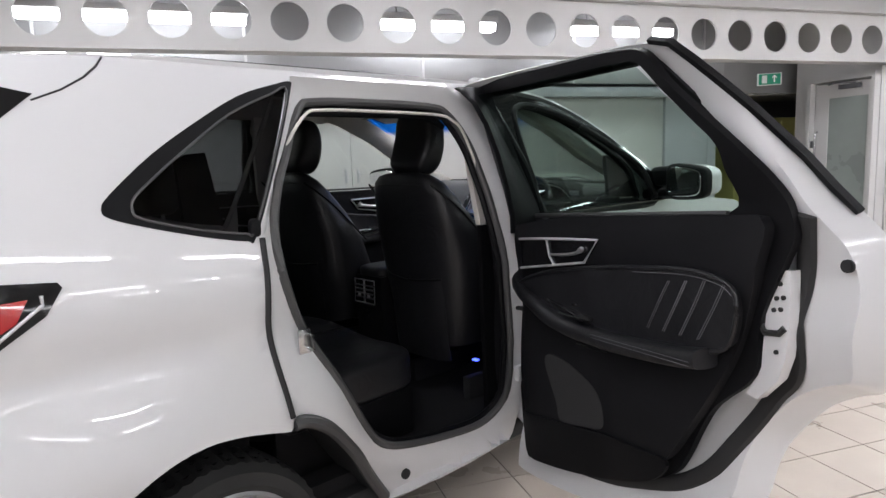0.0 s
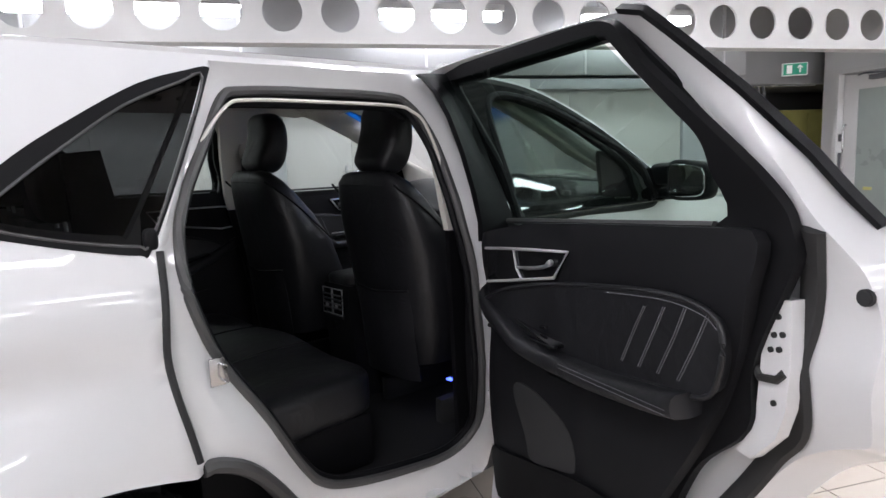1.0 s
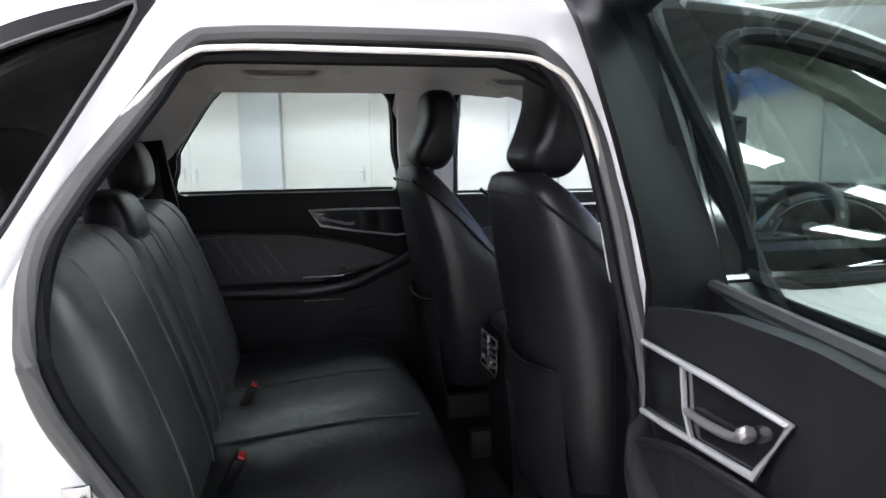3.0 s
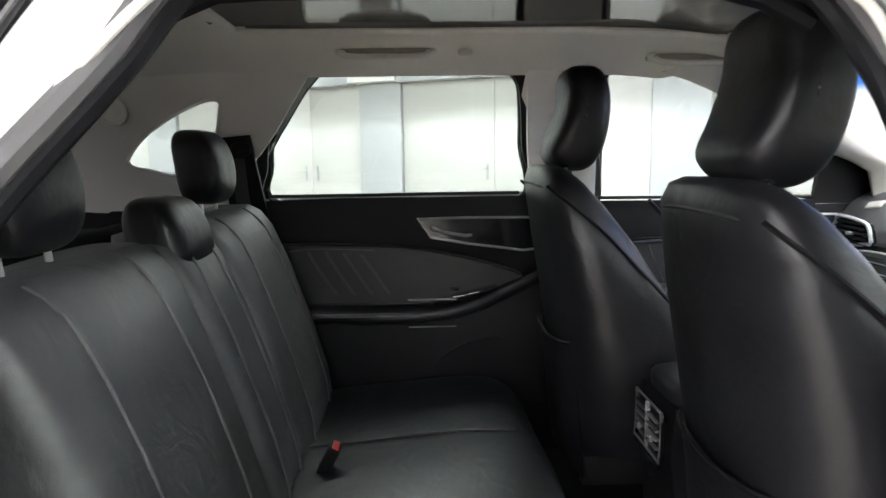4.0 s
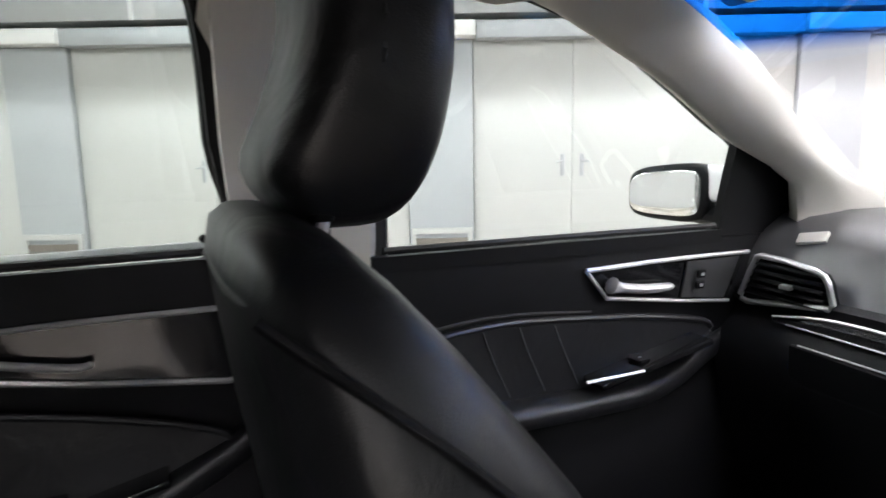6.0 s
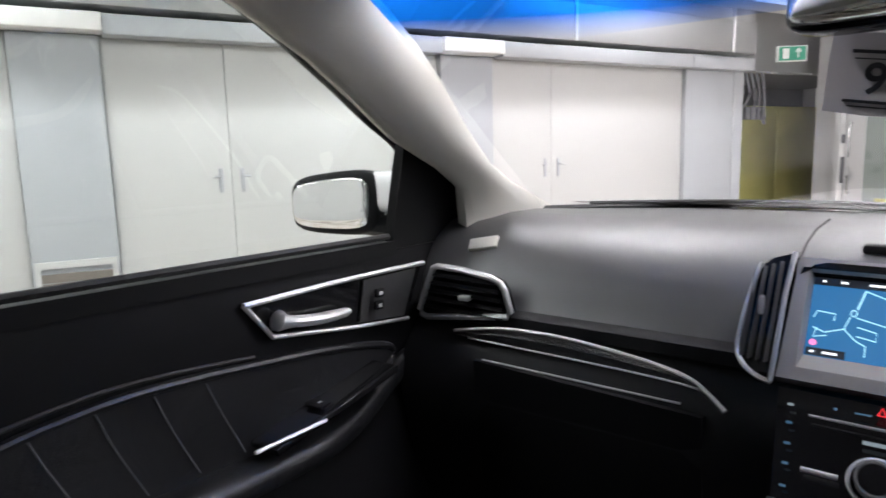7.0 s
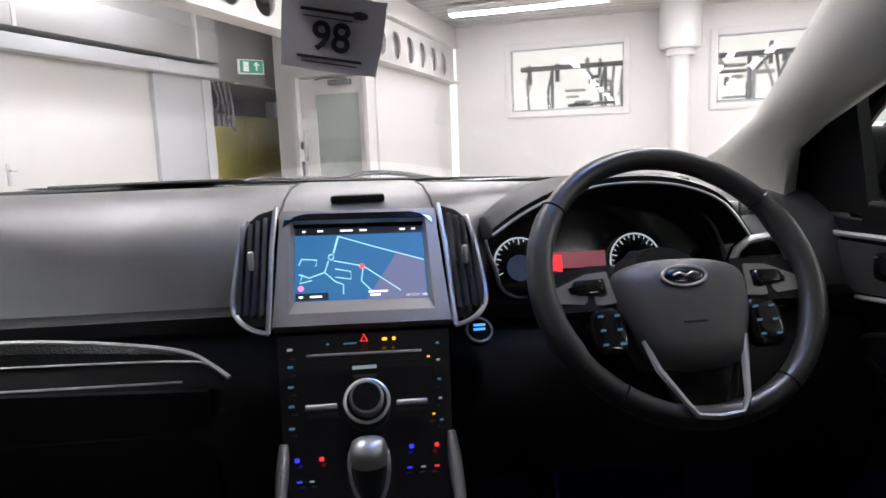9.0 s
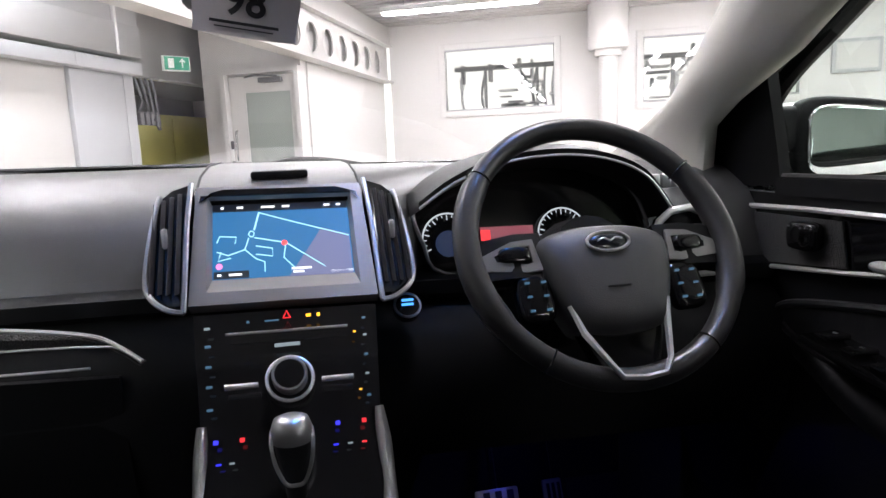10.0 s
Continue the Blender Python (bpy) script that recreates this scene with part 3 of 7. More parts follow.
def at(s, d):
    """A plane at half width d(x, z) of side s."""
    def f(x, z):
        y = s * (d(x, z) if callable(d) else d)
        return Vector((x, y, z + lift(y)))
    f.out = Vector((0, -s, 0))
    return f


def shrink(poly, d):
    """A closed line moved inwards by d."""
    n = len(poly)
    area = sum(poly[i][0] * poly[(i + 1) % n][1] - poly[(i + 1) % n][0] * poly[i][1] for i in range(n))
    k = 1 if area > 0 else -1
    out = []
    for i in range(n):
        a, b = Vector(poly[i - 1][:2]), Vector(poly[(i + 1) % n][:2])
        t = (b - a).normalized()
        out.append(Vector(poly[i][:2]) + Vector((-t.y, t.x)) * d * k)
    return out


def flat_curve(pts, n=5):
    return [(p.x, p.y) for p in curve([(a, b, 0) for a, b in pts], n, closed=True)]


QUARTER = flat_curve([(-0.10, 1.221), (-0.078, 1.250), (0.034, 1.340), (0.157, 1.418), (0.307, 1.500), (0.432, 1.540), (0.492, 1.552), (0.478, 1.514), (0.37, 1.31), (0.262, 1.122), (0.235, 1.112), (0.159, 1.126), (0.07, 1.148), (-0.031, 1.177), (-0.091, 1.200)], 4)
Q_GLASS = flat_curve([(-0.034, 1.215), (-0.020, 1.245), (0.05, 1.30), (0.116, 1.347), (0.266, 1.446), (0.409, 1.508), (0.470, 1.523), (0.37, 1.33), (0.262, 1.140), (0.235, 1.132), (0.163, 1.143), (0.073, 1.163), (-0.020, 1.192)], 4)
OPENING = flat_curve([(0.53, 1.475), (0.45, 1.35), (0.385, 1.24), (0.345, 1.126), (0.350, 0.98), (0.405, 0.815), (0.505, 0.652), (0.615, 0.46), (0.69, 0.375), (0.80, 0.325), (1.0, 0.285), (1.20, 0.27), (1.30, 0.33), (1.315, 0.45), (1.30, 0.70), (1.262, 1.04), (1.248, 1.205), (1.225, 1.36), (1.165, 1.470), (1.08, 1.498), (0.80, 1.503), (0.60, 1.498)], 8)
def outset(z):
    """1 where the rear edge of the opening stands further out, 0 elsewhere."""
    return min(max((1.40 - z) / 0.2, 0), 1) * min(max((z - 0.80) / 0.22, 0), 1)


OPENING = [(a - 0.016 * outset(b) * (a < 0.7), b) for a, b in OPENING]
SEAM = [(0.49, 1.555), (0.38, 1.33), (0.272, 1.115), (0.266, 1.02), (0.257, 0.90), (0.265, 0.80), (0.286, 0.69), (0.300, 0.617)]

car = thing("car", "white family estate car with black trim, rear door open", "car", at=(1.4, 0, FLOOR))


def seam_x(z):
    return float(np.interp(z, [p[1] for p in SEAM[::-1]], [p[0] for p in SEAM[::-1]]))


def seal_in(x, z):
    """How deep the opening's edge lies: less along its lower rear side."""
    return 0.062 - 0.038 * outset(z) * (x < 0.7)


def step_in(x, z):
    """The rebate in which the rear door lies."""
    if z > 1.57 or z < 0.17:
        return 0.0
    k = min(max((x - seam_x(z) - 0.004) / 0.02, 0), 1) * min(max((1.575 - z) / 0.02, 0), 1)
    d = min(math.hypot(x - a[0], z - a[1]) for a in OPENING)
    e = seal_in(x, z)
    return k * (min(0.028, e) + max(e - 0.028, 0) * max(0.0, 1 - d / 0.07) ** 1.5)


ARCH = [(p.x, p.y) for p in curve([(a, b, 0) for a, b in [(0.70, 0.16), (0.60, 0.30), (0.52, 0.42), (0.43, 0.525), (0.345, 0.575), (0.297, 0.578), (0.23, 0.597), (0.14, 0.618), (0.051, 0.625), (-0.045, 0.606), (-0.13, 0.56), (-0.20, 0.49), (-0.28, 0.36), (-0.31, 0.22)]], 3)]
SIDE = [(-0.86, 0.30), (-0.90, 0.60), (-0.92, 0.95), (-0.80, 1.20), (-0.64, 1.42), (-0.48, 1.545), (-0.25, 1.575), (0.0, 1.588), (0.30, 1.598), (0.8, 1.60), (1.31, 1.597), (1.35, 1.52), (1.39, 1.15), (1.385, 0.70), (1.40, 0.30), (1.39, 0.17), (0.85, 0.15)] + ARCH + [(-0.5, 0.22)]


R_OUT_SHUT = flat_curve([(0.06, 1.165), (-0.02, 1.128), (-0.055, 1.06), (-0.065, 0.95), (-0.05, 0.83), (-0.02, 0.74), (0.056, 0.689), (0.125, 0.623), (0.203, 0.521), (0.245, 0.448), (0.31, 0.36), (0.42, 0.295), (0.60, 0.26), (0.85, 0.24), (1.10, 0.225), (1.25, 0.225), (1.31, 0.26), (1.32, 0.40), (1.31, 0.70), (1.325, 1.12), (1.32, 1.35), (1.31, 1.55), (1.27, 1.60), (1.10, 1.602), (0.70, 1.592), (0.46, 1.575), (0.395, 1.54), (0.26, 1.395), (0.14, 1.25)], 4)
R_OUT_OPEN = flat_curve([(0.040, 1.166), (-0.004, 1.114), (-0.045, 1.055), (-0.065, 0.95), (-0.05, 0.83), (-0.02, 0.74), (0.060, 0.703), (0.137, 0.656), (0.212, 0.573), (0.247, 0.498), (0.264, 0.40), (0.31, 0.32), (0.42, 0.255), (0.60, 0.20), (0.85, 0.15), (1.10, 0.115), (1.27, 0.105), (1.325, 0.13), (1.350, 0.25), (1.350, 0.40), (1.345, 0.70), (1.358, 1.08), (1.372, 1.25), (1.395, 1.45), (1.405, 1.60), (1.385, 1.628), (1.10, 1.616), (0.784, 1.593), (0.50, 1.568), (0.385, 1.552), (0.345, 1.532), (0.298, 1.482), (0.182, 1.355), (0.084, 1.234)], 4)
R_OUT_L = [(a + 0.065 - 0.055 * min(max((b - 1.20) / 0.3, 0), 1) * (a < 0.9), b) for a, b in R_OUT_SHUT]
QUARTER_L = [(a - 0.26, b) for a, b in QUARTER]
Q_GLASS_L = [(a - 0.26, b) for a, b in Q_GLASS]


def side_panel(s):
    if s > 0:
        bm = sheet(SIDE, on(s), [QUARTER_L, shrink(R_OUT_L, -0.004)], step=0.06, thick=0.012)
        p = part("side_panel", bm, PAINT, car, "glossy white quarter panel, sill and door frame", angle=50)
        part("window_trim", sheet(QUARTER_L, on(s), [Q_GLASS_L], step=0.05, thick=0.02), PLASTIC, p, "black quarter window surround")
        part("quarter_glass", sheet(Q_GLASS_L, on(s, 0.012), step=0.06), GLASS_GREEN, p, "tinted quarter glass")
        return p
    lines = [[(seam_x(z), z) for z in np.linspace(1.55, 0.64, 20)], [(seam_x(z) + 0.024, z) for z in np.linspace(1.55, 0.64, 20)]]
    bm = sheet(SIDE, on(s, step_in), [QUARTER, OPENING], step=0.04, lines=lines, thick=0.012)
    p = part("side_panel", bm, PAINT, car, "glossy white quarter panel, sill and door frame", angle=50)
    # quarter window
    bm = sheet(QUARTER, on(s, -0.002), [Q_GLASS], step=0.05, thick=0.02)
    part("window_trim", bm, PLASTIC, p, "black quarter window surround")
    part("window_bead", tube([on(s, -0.002)(a, b) for a, b in Q_GLASS], 0.0035, 6, closed=True), SEAL, p, "grey window bead")
    part("quarter_glass", sheet(Q_GLASS, on(s, 0.012), step=0.06), GLASS_DARK, p, "dark privacy glass")
    # seals
    part("door_seal", tube([on(s, seal_in)(a, b) for a, b in OPENING], 0.014, 8, closed=True), SEAL, p, "grey rubber seal round the door opening")
    ins = [on(s, lambda x, z: seal_in(x, z) + 0.023)(a, b) for a, b in shrink(OPENING, 0.012)]
    part("door_trim_edge", tube(ins, 0.013, 8, closed=True), PLASTIC, p, "black inner edge trim")
    run = curve([(0.329, -0.845, 1.109), (0.343, -0.84, 1.164), (0.371, -0.815, 1.248), (0.444, -0.78, 1.362), (0.532, -0.75, 1.457), (0.60, -0.745, 1.474), (0.78, -0.745, 1.475), (1.08, -0.745, 1.470), (1.15, -0.755, 1.452), (1.197, -0.765, 1.408), (1.235, -0.80, 1.265), (1.247, -0.82, 1.17), (1.258, -0.835, 1.05)], 5)
    part("pillar_lip", tube(run, 0.0052, 8), PILLAR, p, "beige pillar trim lip")
    low = [(p.x, p.y) for p in curve([(a, b, 0) for a, b in SEAM[2:]], 4)]
    part("gap_seal", tube([on(s, 0.003)(a + 0.005, b) for a, b in low], 0.010, 8, up=(0, 1, 0)), RUBBER, p, "black rubber strip along the door gap")
    part("belt_end_cap", pillow(0.262, s * 0.905, 1.143 + lift(s * 0.9), 0.016, 0.012, 0.026, 0.6, 4), PLASTIC, p)
    # wheel arch liner and lip
    lip = curve([(a, b, 0) for a, b in ARCH], 2)
    rings = []
    for q in lip:
        rings.append([on(s, 0.006)(q.x, q.y), at(s, 0.80)(q.x, q.y), at(s, 0.55)(q.x, q.y + 0.0)])
    bm = loft(rings, closed=False)
    part("arch_liner", bm, RUBBER, p, "black wheel arch liner")
    front = [q for q in lip if q.x > 0.30]
    part("arch_cladding", tube([on(s, 0.02)(q.x + 0.012, q.y + 0.008) for q in front], 0.020, 8), SEAL, p, "black rubber arch edge")
    return p


right_side = side_panel(-1)
side_panel(1)
# striker, fuel of small fittings in the right door opening
bm = join(tube([on(-1, 0.03)(0.385, 0.83), on(-1, -0.006)(0.39, 0.83), on(-1, -0.006)(0.39, 0.79), on(-1, 0.03)(0.385, 0.79)], 0.004, 6), moved(box(-0.02, 0.02, -0.004, 0.004, -0.035, 0.035, 0.003), Matrix.Translation(on(-1, 0.022)(0.378, 0.81))))
part("door_striker", bm, METAL, right_side, "steel door striker loop")
for z in (0.47, 0.92):
    part("door_hinge", join(disc(on(-1, 0.0)(1.37, z), (0, 0, 1), 0.016, 0.09, 12), moved(box(-0.04, 0.04, -0.012, 0.012, -0.03, 0.03, 0.004), Matrix.Translation(on(-1, 0.02)(1.35, z)))), PAINT, right_side)
part("check_strap", join(tube([on(-1, 0.05)(1.33, 0.73), on(-1, -0.10)(1.345, 0.73)], 0.009, 8), disc(on(-1, -0.005)(1.337, 0.73), (0, 1, 0), 0.016, 0.02, 12)), RUBBER, right_side, "black door check strap")
part("sill_plug", disc(on(-1, 0.002)(0.78, 0.235), (0, 1, 0), 0.018, 0.012, 16, 0.002), RUBBER, right_side)

part("pillar_applique", sheet([(1.350, 1.565), (1.405, 1.575), (1.405, 1.10), (1.372, 1.10), (1.358, 1.35)], on(-1, 0.002), step=0.05, thick=0.012), GLOSS, right_side, "gloss black pillar facing")

# tail lamp
TAIL = [(-0.34, 1.083), (-0.215, 1.072), (-0.207, 1.06), (-0.245, 1.005), (-0.34, 0.945), (-0.55, 0.90), (-0.60, 1.05)]
LENS_RED = material("red_lamp_lens", (0.35, 0.01, 0.012), 0.12, coat=0.8, emit=(0.5, 0.02, 0.02), power=0.12)
for s in (-1, 1):
    part("tail_lamp_housing", sheet(TAIL, on(s, -0.004), step=0.05, thick=0.01), GLOSS, car, "gloss black tail lamp surround")
    tl = part("tail_lamp", sheet([(-0.56, 1.035), (-0.275, 1.045), (-0.30, 1.0), (-0.36, 0.965), (-0.53, 0.92)], on(s, -0.008), step=0.05, thick=0.008), LENS_RED, car, "red tail lamp lens")
    part("lamp_edge", tube([on(s, -0.010)(a, b) for a, b in [(-0.34, 0.965), (-0.25, 1.03), (-0.25, 1.05)]], 0.004, 6), CHROME, tl)
    part("hatch_gap", tube([on(s, -0.001)(a, b) for a, b in [(-0.02, 1.585), (-0.04, 1.56), (-0.075, 1.53), (-0.13, 1.497), (-0.195, 1.470)]], 0.0026, 6), RUBBER, car)
    part("rear_spoiler_side", sheet([(-0.19, 1.485), (-0.42, 1.535), (-0.55, 1.47), (-0.45, 1.38), (-0.27, 1.42)], on(s, -0.003), step=0.06, thick=0.012), GLOSS, car, "gloss black spoiler side piece")


def roof_z(x, y):
    a = abs(y) / 0.71
    e = 1.60 + 0.072 * (1 - a ** 1.7)
    if x < 0.2:
        e -= 0.10 * ((0.2 - x) / 0.8) ** 2
    if x > 1.2:
        e -= 0.16 * ((x - 1.2) / 0.65) ** 2 * 0.45
    return e + lift(y)


rings = []
for x in np.linspace(-0.50, 1.80, 24):
    rings.append([Vector((x, y, roof_z(x, y))) for y in np.linspace(-0.715, 0.715, 25)])
bm = thicken(loft(rings, closed=False), 0.012, (0, 0, 1))
part("roof", bm, PAINT, car, "white roof with a dark glass panel", angle=60)
bm = loft([[Vector((x, y, roof_z(x, y) + 0.004)) for y in np.linspace(-0.42, 0.42, 15)] for x in np.linspace(0.25, 1.66, 16)], closed=False)
part("roof_glass", bm, GLOSS, car, "dark panoramic roof glass")

# rear: hatch, rear window, bumper
def across(zs, xs, half, n=17):
    return [[Vector((x - 0.09 * (abs(y) / half) ** 2.5, y, z + lift(y))) for y in np.linspace(-half, half, n)] for x, z in zip(xs, zs)]


bm = join(loft(across([1.62, 1.56], [-0.47, -0.56], 0.70), closed=False), loft(across([1.16, 0.85, 0.60], [-0.84, -0.92, -0.92], 0.86), closed=False))
part("tailgate", bm, PAINT, car, "white tailgate")
part("rear_window", loft(across([1.555, 1.165], [-0.565, -0.835], 0.72), closed=False), GLASS_DARK, car, "dark rear window")
bm = loft(across([0.60, 0.45, 0.28, 0.20], [-0.93, -0.97, -0.95, -0.85], 0.90), closed=False)
thicken(bm, 0.02, (-1, 0, 0))
part("rear_bumper", bm, PLASTIC, car, "black rear bumper")

# front: bonnet, wings, bumper, windscreen
rings = []
for x in np.linspace(2.62, 3.72, 12):
    h = 1.045 - 0.14 * ((x - 2.62) / 1.1) ** 1.8
    w = 0.86 - 0.10 * ((x - 2.62) / 1.1) ** 2
    rings.append([Vector((x + 0.16 * (1 - (y / 0.86) ** 2), y, h - 0.05 * abs(y / 0.86) ** 3 + lift(y))) for y in np.linspace(-w, w, 19)])
bm = loft(rings, closed=False)
thicken(bm, 0.015, (0, 0, 1))
part("bonnet", bm, PAINT, car, "white bonnet")
FARCH = [(3.32, 0.16), (3.30, 0.30), (3.23, 0.45), (3.12, 0.56), (2.98, 0.615), (2.82, 0.60), (2.70, 0.52), (2.62, 0.38), (2.58, 0.24), (2.56, 0.16)]
for s in (-1, 1):
    out = [(2.42, 0.16), (2.44, 0.6), (2.46, 1.08), (2.9, 1.06), (3.3, 1.02), (3.7, 0.92), (3.78, 0.70), (3.75, 0.3), (3.6, 0.16)] + FARCH
    bm = sheet(out, on(s), step=0.08, thick=0.012)
    part("front_wing", bm, PAINT, car, "white front wing")
    lipf = curve([(a, b, 0) for a, b in FARCH], 3)
    bm = loft([[on(s, 0.01)(q.x, q.y), at(s, 0.6)(q.x, q.y)] for q in lipf], closed=False)
    part("arch_liner", bm, RUBBER, car)
lip_ = [Vector((3.72 + 0.16 * (1 - (y / 0.86) ** 2), y, 0.905 - 0.05 * abs(y / 0.86) ** 3 + lift(y))) for y in np.linspace(-0.76, 0.76, 17)]
bm = loft([lip_] + [[Vector((x - 0.25 * abs(y / 0.84) ** 3, y, z)) for y in np.linspace(-0.84, 0.84, 17)] for x, z in ((3.90, 0.86), (3.93, 0.75), (3.95, 0.5), (3.88, 0.22))], closed=False)
thicken(bm, 0.02, (1, 0, 0))
part("front_bumper", bm, PAINT, car, "white front bumper")
part("underbody", box(-0.8, 3.7, -0.78, 0.78, 0.12, 0.2, 0.02), RUBBER, car)


def screen_pt(f, y):
    """Windscreen: f 0 at its base, 1 at the roof."""
    a = abs(y)
    x = 2.86 - 0.42 * (a / 0.72) ** 2.2
    x1 = 1.80 - 0.06 * (a / 0.6) ** 2
    z0, z1 = 1.135, 1.60 - 0.05 * (a / 0.6) ** 2
    return Vector((x + (x1 - x) * f, y * (1 - 0.12 * f), z0 + (z1 - z0) * (max(f, 0) ** 0.92) + lift(y)))


bm = loft([[screen_pt(f, y) for y in np.linspace(-0.73, 0.73, 21)] for f in np.linspace(0, 0.66, 9)], closed=False)
part("windscreen", bm, GLASS, car, "clear windscreen")
bm = loft([[screen_pt(f, y) for y in np.linspace(-0.73, 0.73, 21)] for f in np.linspace(0.66, 1.0, 7)], closed=False)
part("shade_band", bm, GLASS_BLUE, car, "blue tinted windscreen top band").visible_shadow = False
part("windscreen_seal", tube([screen_pt(0.0, y) + Vector((0.012, 0, 0.003)) for y in np.linspace(-0.72, 0.72, 21)], 0.007, 6), RUBBER, car)
pts = curve([(2.895, 0.04, 1.166), (2.90, -0.02, 1.173), (2.90, -0.08, 1.171), (2.90, -0.14, 1.162), (2.905, -0.20, 1.152)], 3)
part("wiper", tube(pts, [0.003, 0.004] + [0.006] * 8 + [0.005, 0.004, 0.003], 8), RUBBER, car, "black windscreen wiper arm")
part("wiper_blade", tube([screen_pt(0.010, y) + Vector((0.02, 0, 0.006)) for y in np.linspace(0.60, 0.02, 9)], 0.0045, 6), RUBBER, car, "black wiper blade")
for s in (-1, 1):
    pts = [screen_pt(f, s * 0.735) + Vector((0, s * 0.012, 0)) for f in np.linspace(-0.02, 1.0, 8)] + [Vector((1.5, s * 0.69, 1.60 + lift(s))), Vector((1.33, s * 0.70, 1.60 + lift(s)))]
    part("front_pillar", tube(pts, 0.035, 10, flat=0.7), PAINT, car, "white windscreen pillar")


def wheel(x, s, name):
    w = thing(name, "black tyre on an alloy rim, part hidden in its arch", "wheel", at=(x, s * 0.80, 0.205))
    w.parent = car
    w.matrix_parent_inverse = car.matrix_world.inverted()
    prof = [(-0.105, 0.22), (-0.118, 0.25), (-0.112, 0.283), (-0.085, 0.300), (-0.04, 0.304), (0.04, 0.304), (0.085, 0.300), (0.112, 0.283), (0.118, 0.25), (0.105, 0.22)]
    n = 96
    rings = []
    for i in range(n):
        a = 2 * math.pi * i / n
        rings.append([Vector((x + (r + (0.007 if (i % 2 and r > 0.29) else 0)) * math.cos(a), s * 0.80 + d, 0.205 + (r + (0.007 if (i % 2 and r > 0.29) else 0)) * math.sin(a))) for d, r in prof])
    rings.append(rings[0])
    bm = loft(rings, closed=False)
    bmesh.ops.remove_doubles(bm, verts=bm.verts, dist=1e-5)
    part("tyre", bm, TYRE, w, "black tyre with a blocked tread", angle=25)
    for d in (-0.05, 0.0, 0.05):
        part("tread_groove", ring((x, s * 0.80 + d, 0.205), (0, 1, 0), 0.3035, 0.004, 60, 5), GLOSS, w)
    spokes = [ring((x, s * 0.90, 0.205), (0, 1, 0), 0.222, 0.014, 48, 8), disc((x, s * 0.88, 0.205), (0, 1, 0), 0.05, 0.05, 24, 0.008)]
    for k in range(5):
        a = 2 * math.pi * k / 5
        spokes.append(tube([(x + 0.04 * math.cos(a), s * 0.895, 0.205 + 0.04 * math.sin(a)), (x + 0.22 * math.cos(a), s * 0.90, 0.205 + 0.22 * math.sin(a))], 0.026, 8))
    part("rim", join(*spokes), SILVER, w, "silver five-spoke rim")


for x in (0.12, 2.95):
    for s in (-1, 1):
        wheel(x, s, "wheel")


# ---- doors ----
GLASS_CLEAR = glass("dark_green_glass", (0.42, 0.52, 0.47), 0.05)
R_WIN = flat_curve([(0.268, 1.118), (0.258, 1.24), (0.280, 1.345), (0.345, 1.455), (0.398, 1.525), (0.70, 1.536), (1.0, 1.534), (1.065, 1.512), (1.085, 1.45), (1.095, 1.30), (1.098, 1.112), (0.70, 1.113)], 5)
R_WIN_OPEN = flat_curve([(0.245, 1.122), (0.234, 1.226), (0.244, 1.285), (0.295, 1.345), (0.365, 1.425), (0.425, 1.500), (0.46, 1.513), (0.72, 1.532), (1.0, 1.553), (1.22, 1.572), (1.266, 1.558), (1.212, 1.345), (1.150, 1.118), (0.65, 1.118)], 5)


def lean(d0, d1, z0=1.14):
    """Half width d0 below the belt, falling to d1 at 1.5 m."""
    return lambda x, z: d0 - (d0 - d1) * max(z - z0, 0) / 0.36


def stitches(pts, fn, parent, r=0.0016, gap=0.007, off=0.0):
    """A double row of thread along a line."""
    line = [fn(p.x, p.y) for p in curve([(a, b, 0) for a, b in pts], 6)]
    part("stitching", tube(line, r * 0.7, 5), STITCH, parent)


def rebate(x, z):
    """How far the inner face of a door lies inside its skin: less round the window."""
    return 0.085 - 0.073 * min(max((z - 1.12) / 0.30, 0), 1)


def door_frame(name, label, s, outline, win, hole, glass_mat, hinge, seal=None):
    door = thing(name, label, "car door", at=hinge, group="car doors")
    big = [(p[0], p[1]) for p in outline]
    mid = shrink(big, 0.006)
    small = shrink(big, 0.035)
    hole = [(p[0], p[1]) for p in hole]
    skin = sheet(big, on(s, 0.0), [hole], step=0.07)
    inner = sheet(small, on(s, rebate), [hole], step=0.07)
    rim = loft([[on(s, 0.0)(*p) for p in big], [on(s, 0.02)(*p) for p in mid], [on(s, rebate)(*p) for p in small]], caps=False)
    bm = join(skin, inner, rim)
    bmesh.ops.remove_doubles(bm, verts=bm.verts, dist=1e-5)
    part("shell", bm, PAINT, door, "white painted door shell", angle=50)
    part("window_glass", sheet(win, on(s, 0.085 if seal else 0.035), step=0.08), glass_mat, door, "tinted window glass")
    part("outer_frame", join(tube([on(s, 0.004)(*p) for p in shrink(win, -0.012)], 0.016, 8, closed=True)), PLASTIC, door, "black window frame")
    part("edge_seal", tube([on(s, 0.088 if seal else (lambda x, z: rebate(x, z) - 0.01))(*p) for p in (seal or shrink(big, 0.025))], 0.024 if seal else 0.014, 8, closed=not seal, flat=0.6, up=(0, 1, 0)), RUBBER, door, "black rubber seal round the door edge")
    return door


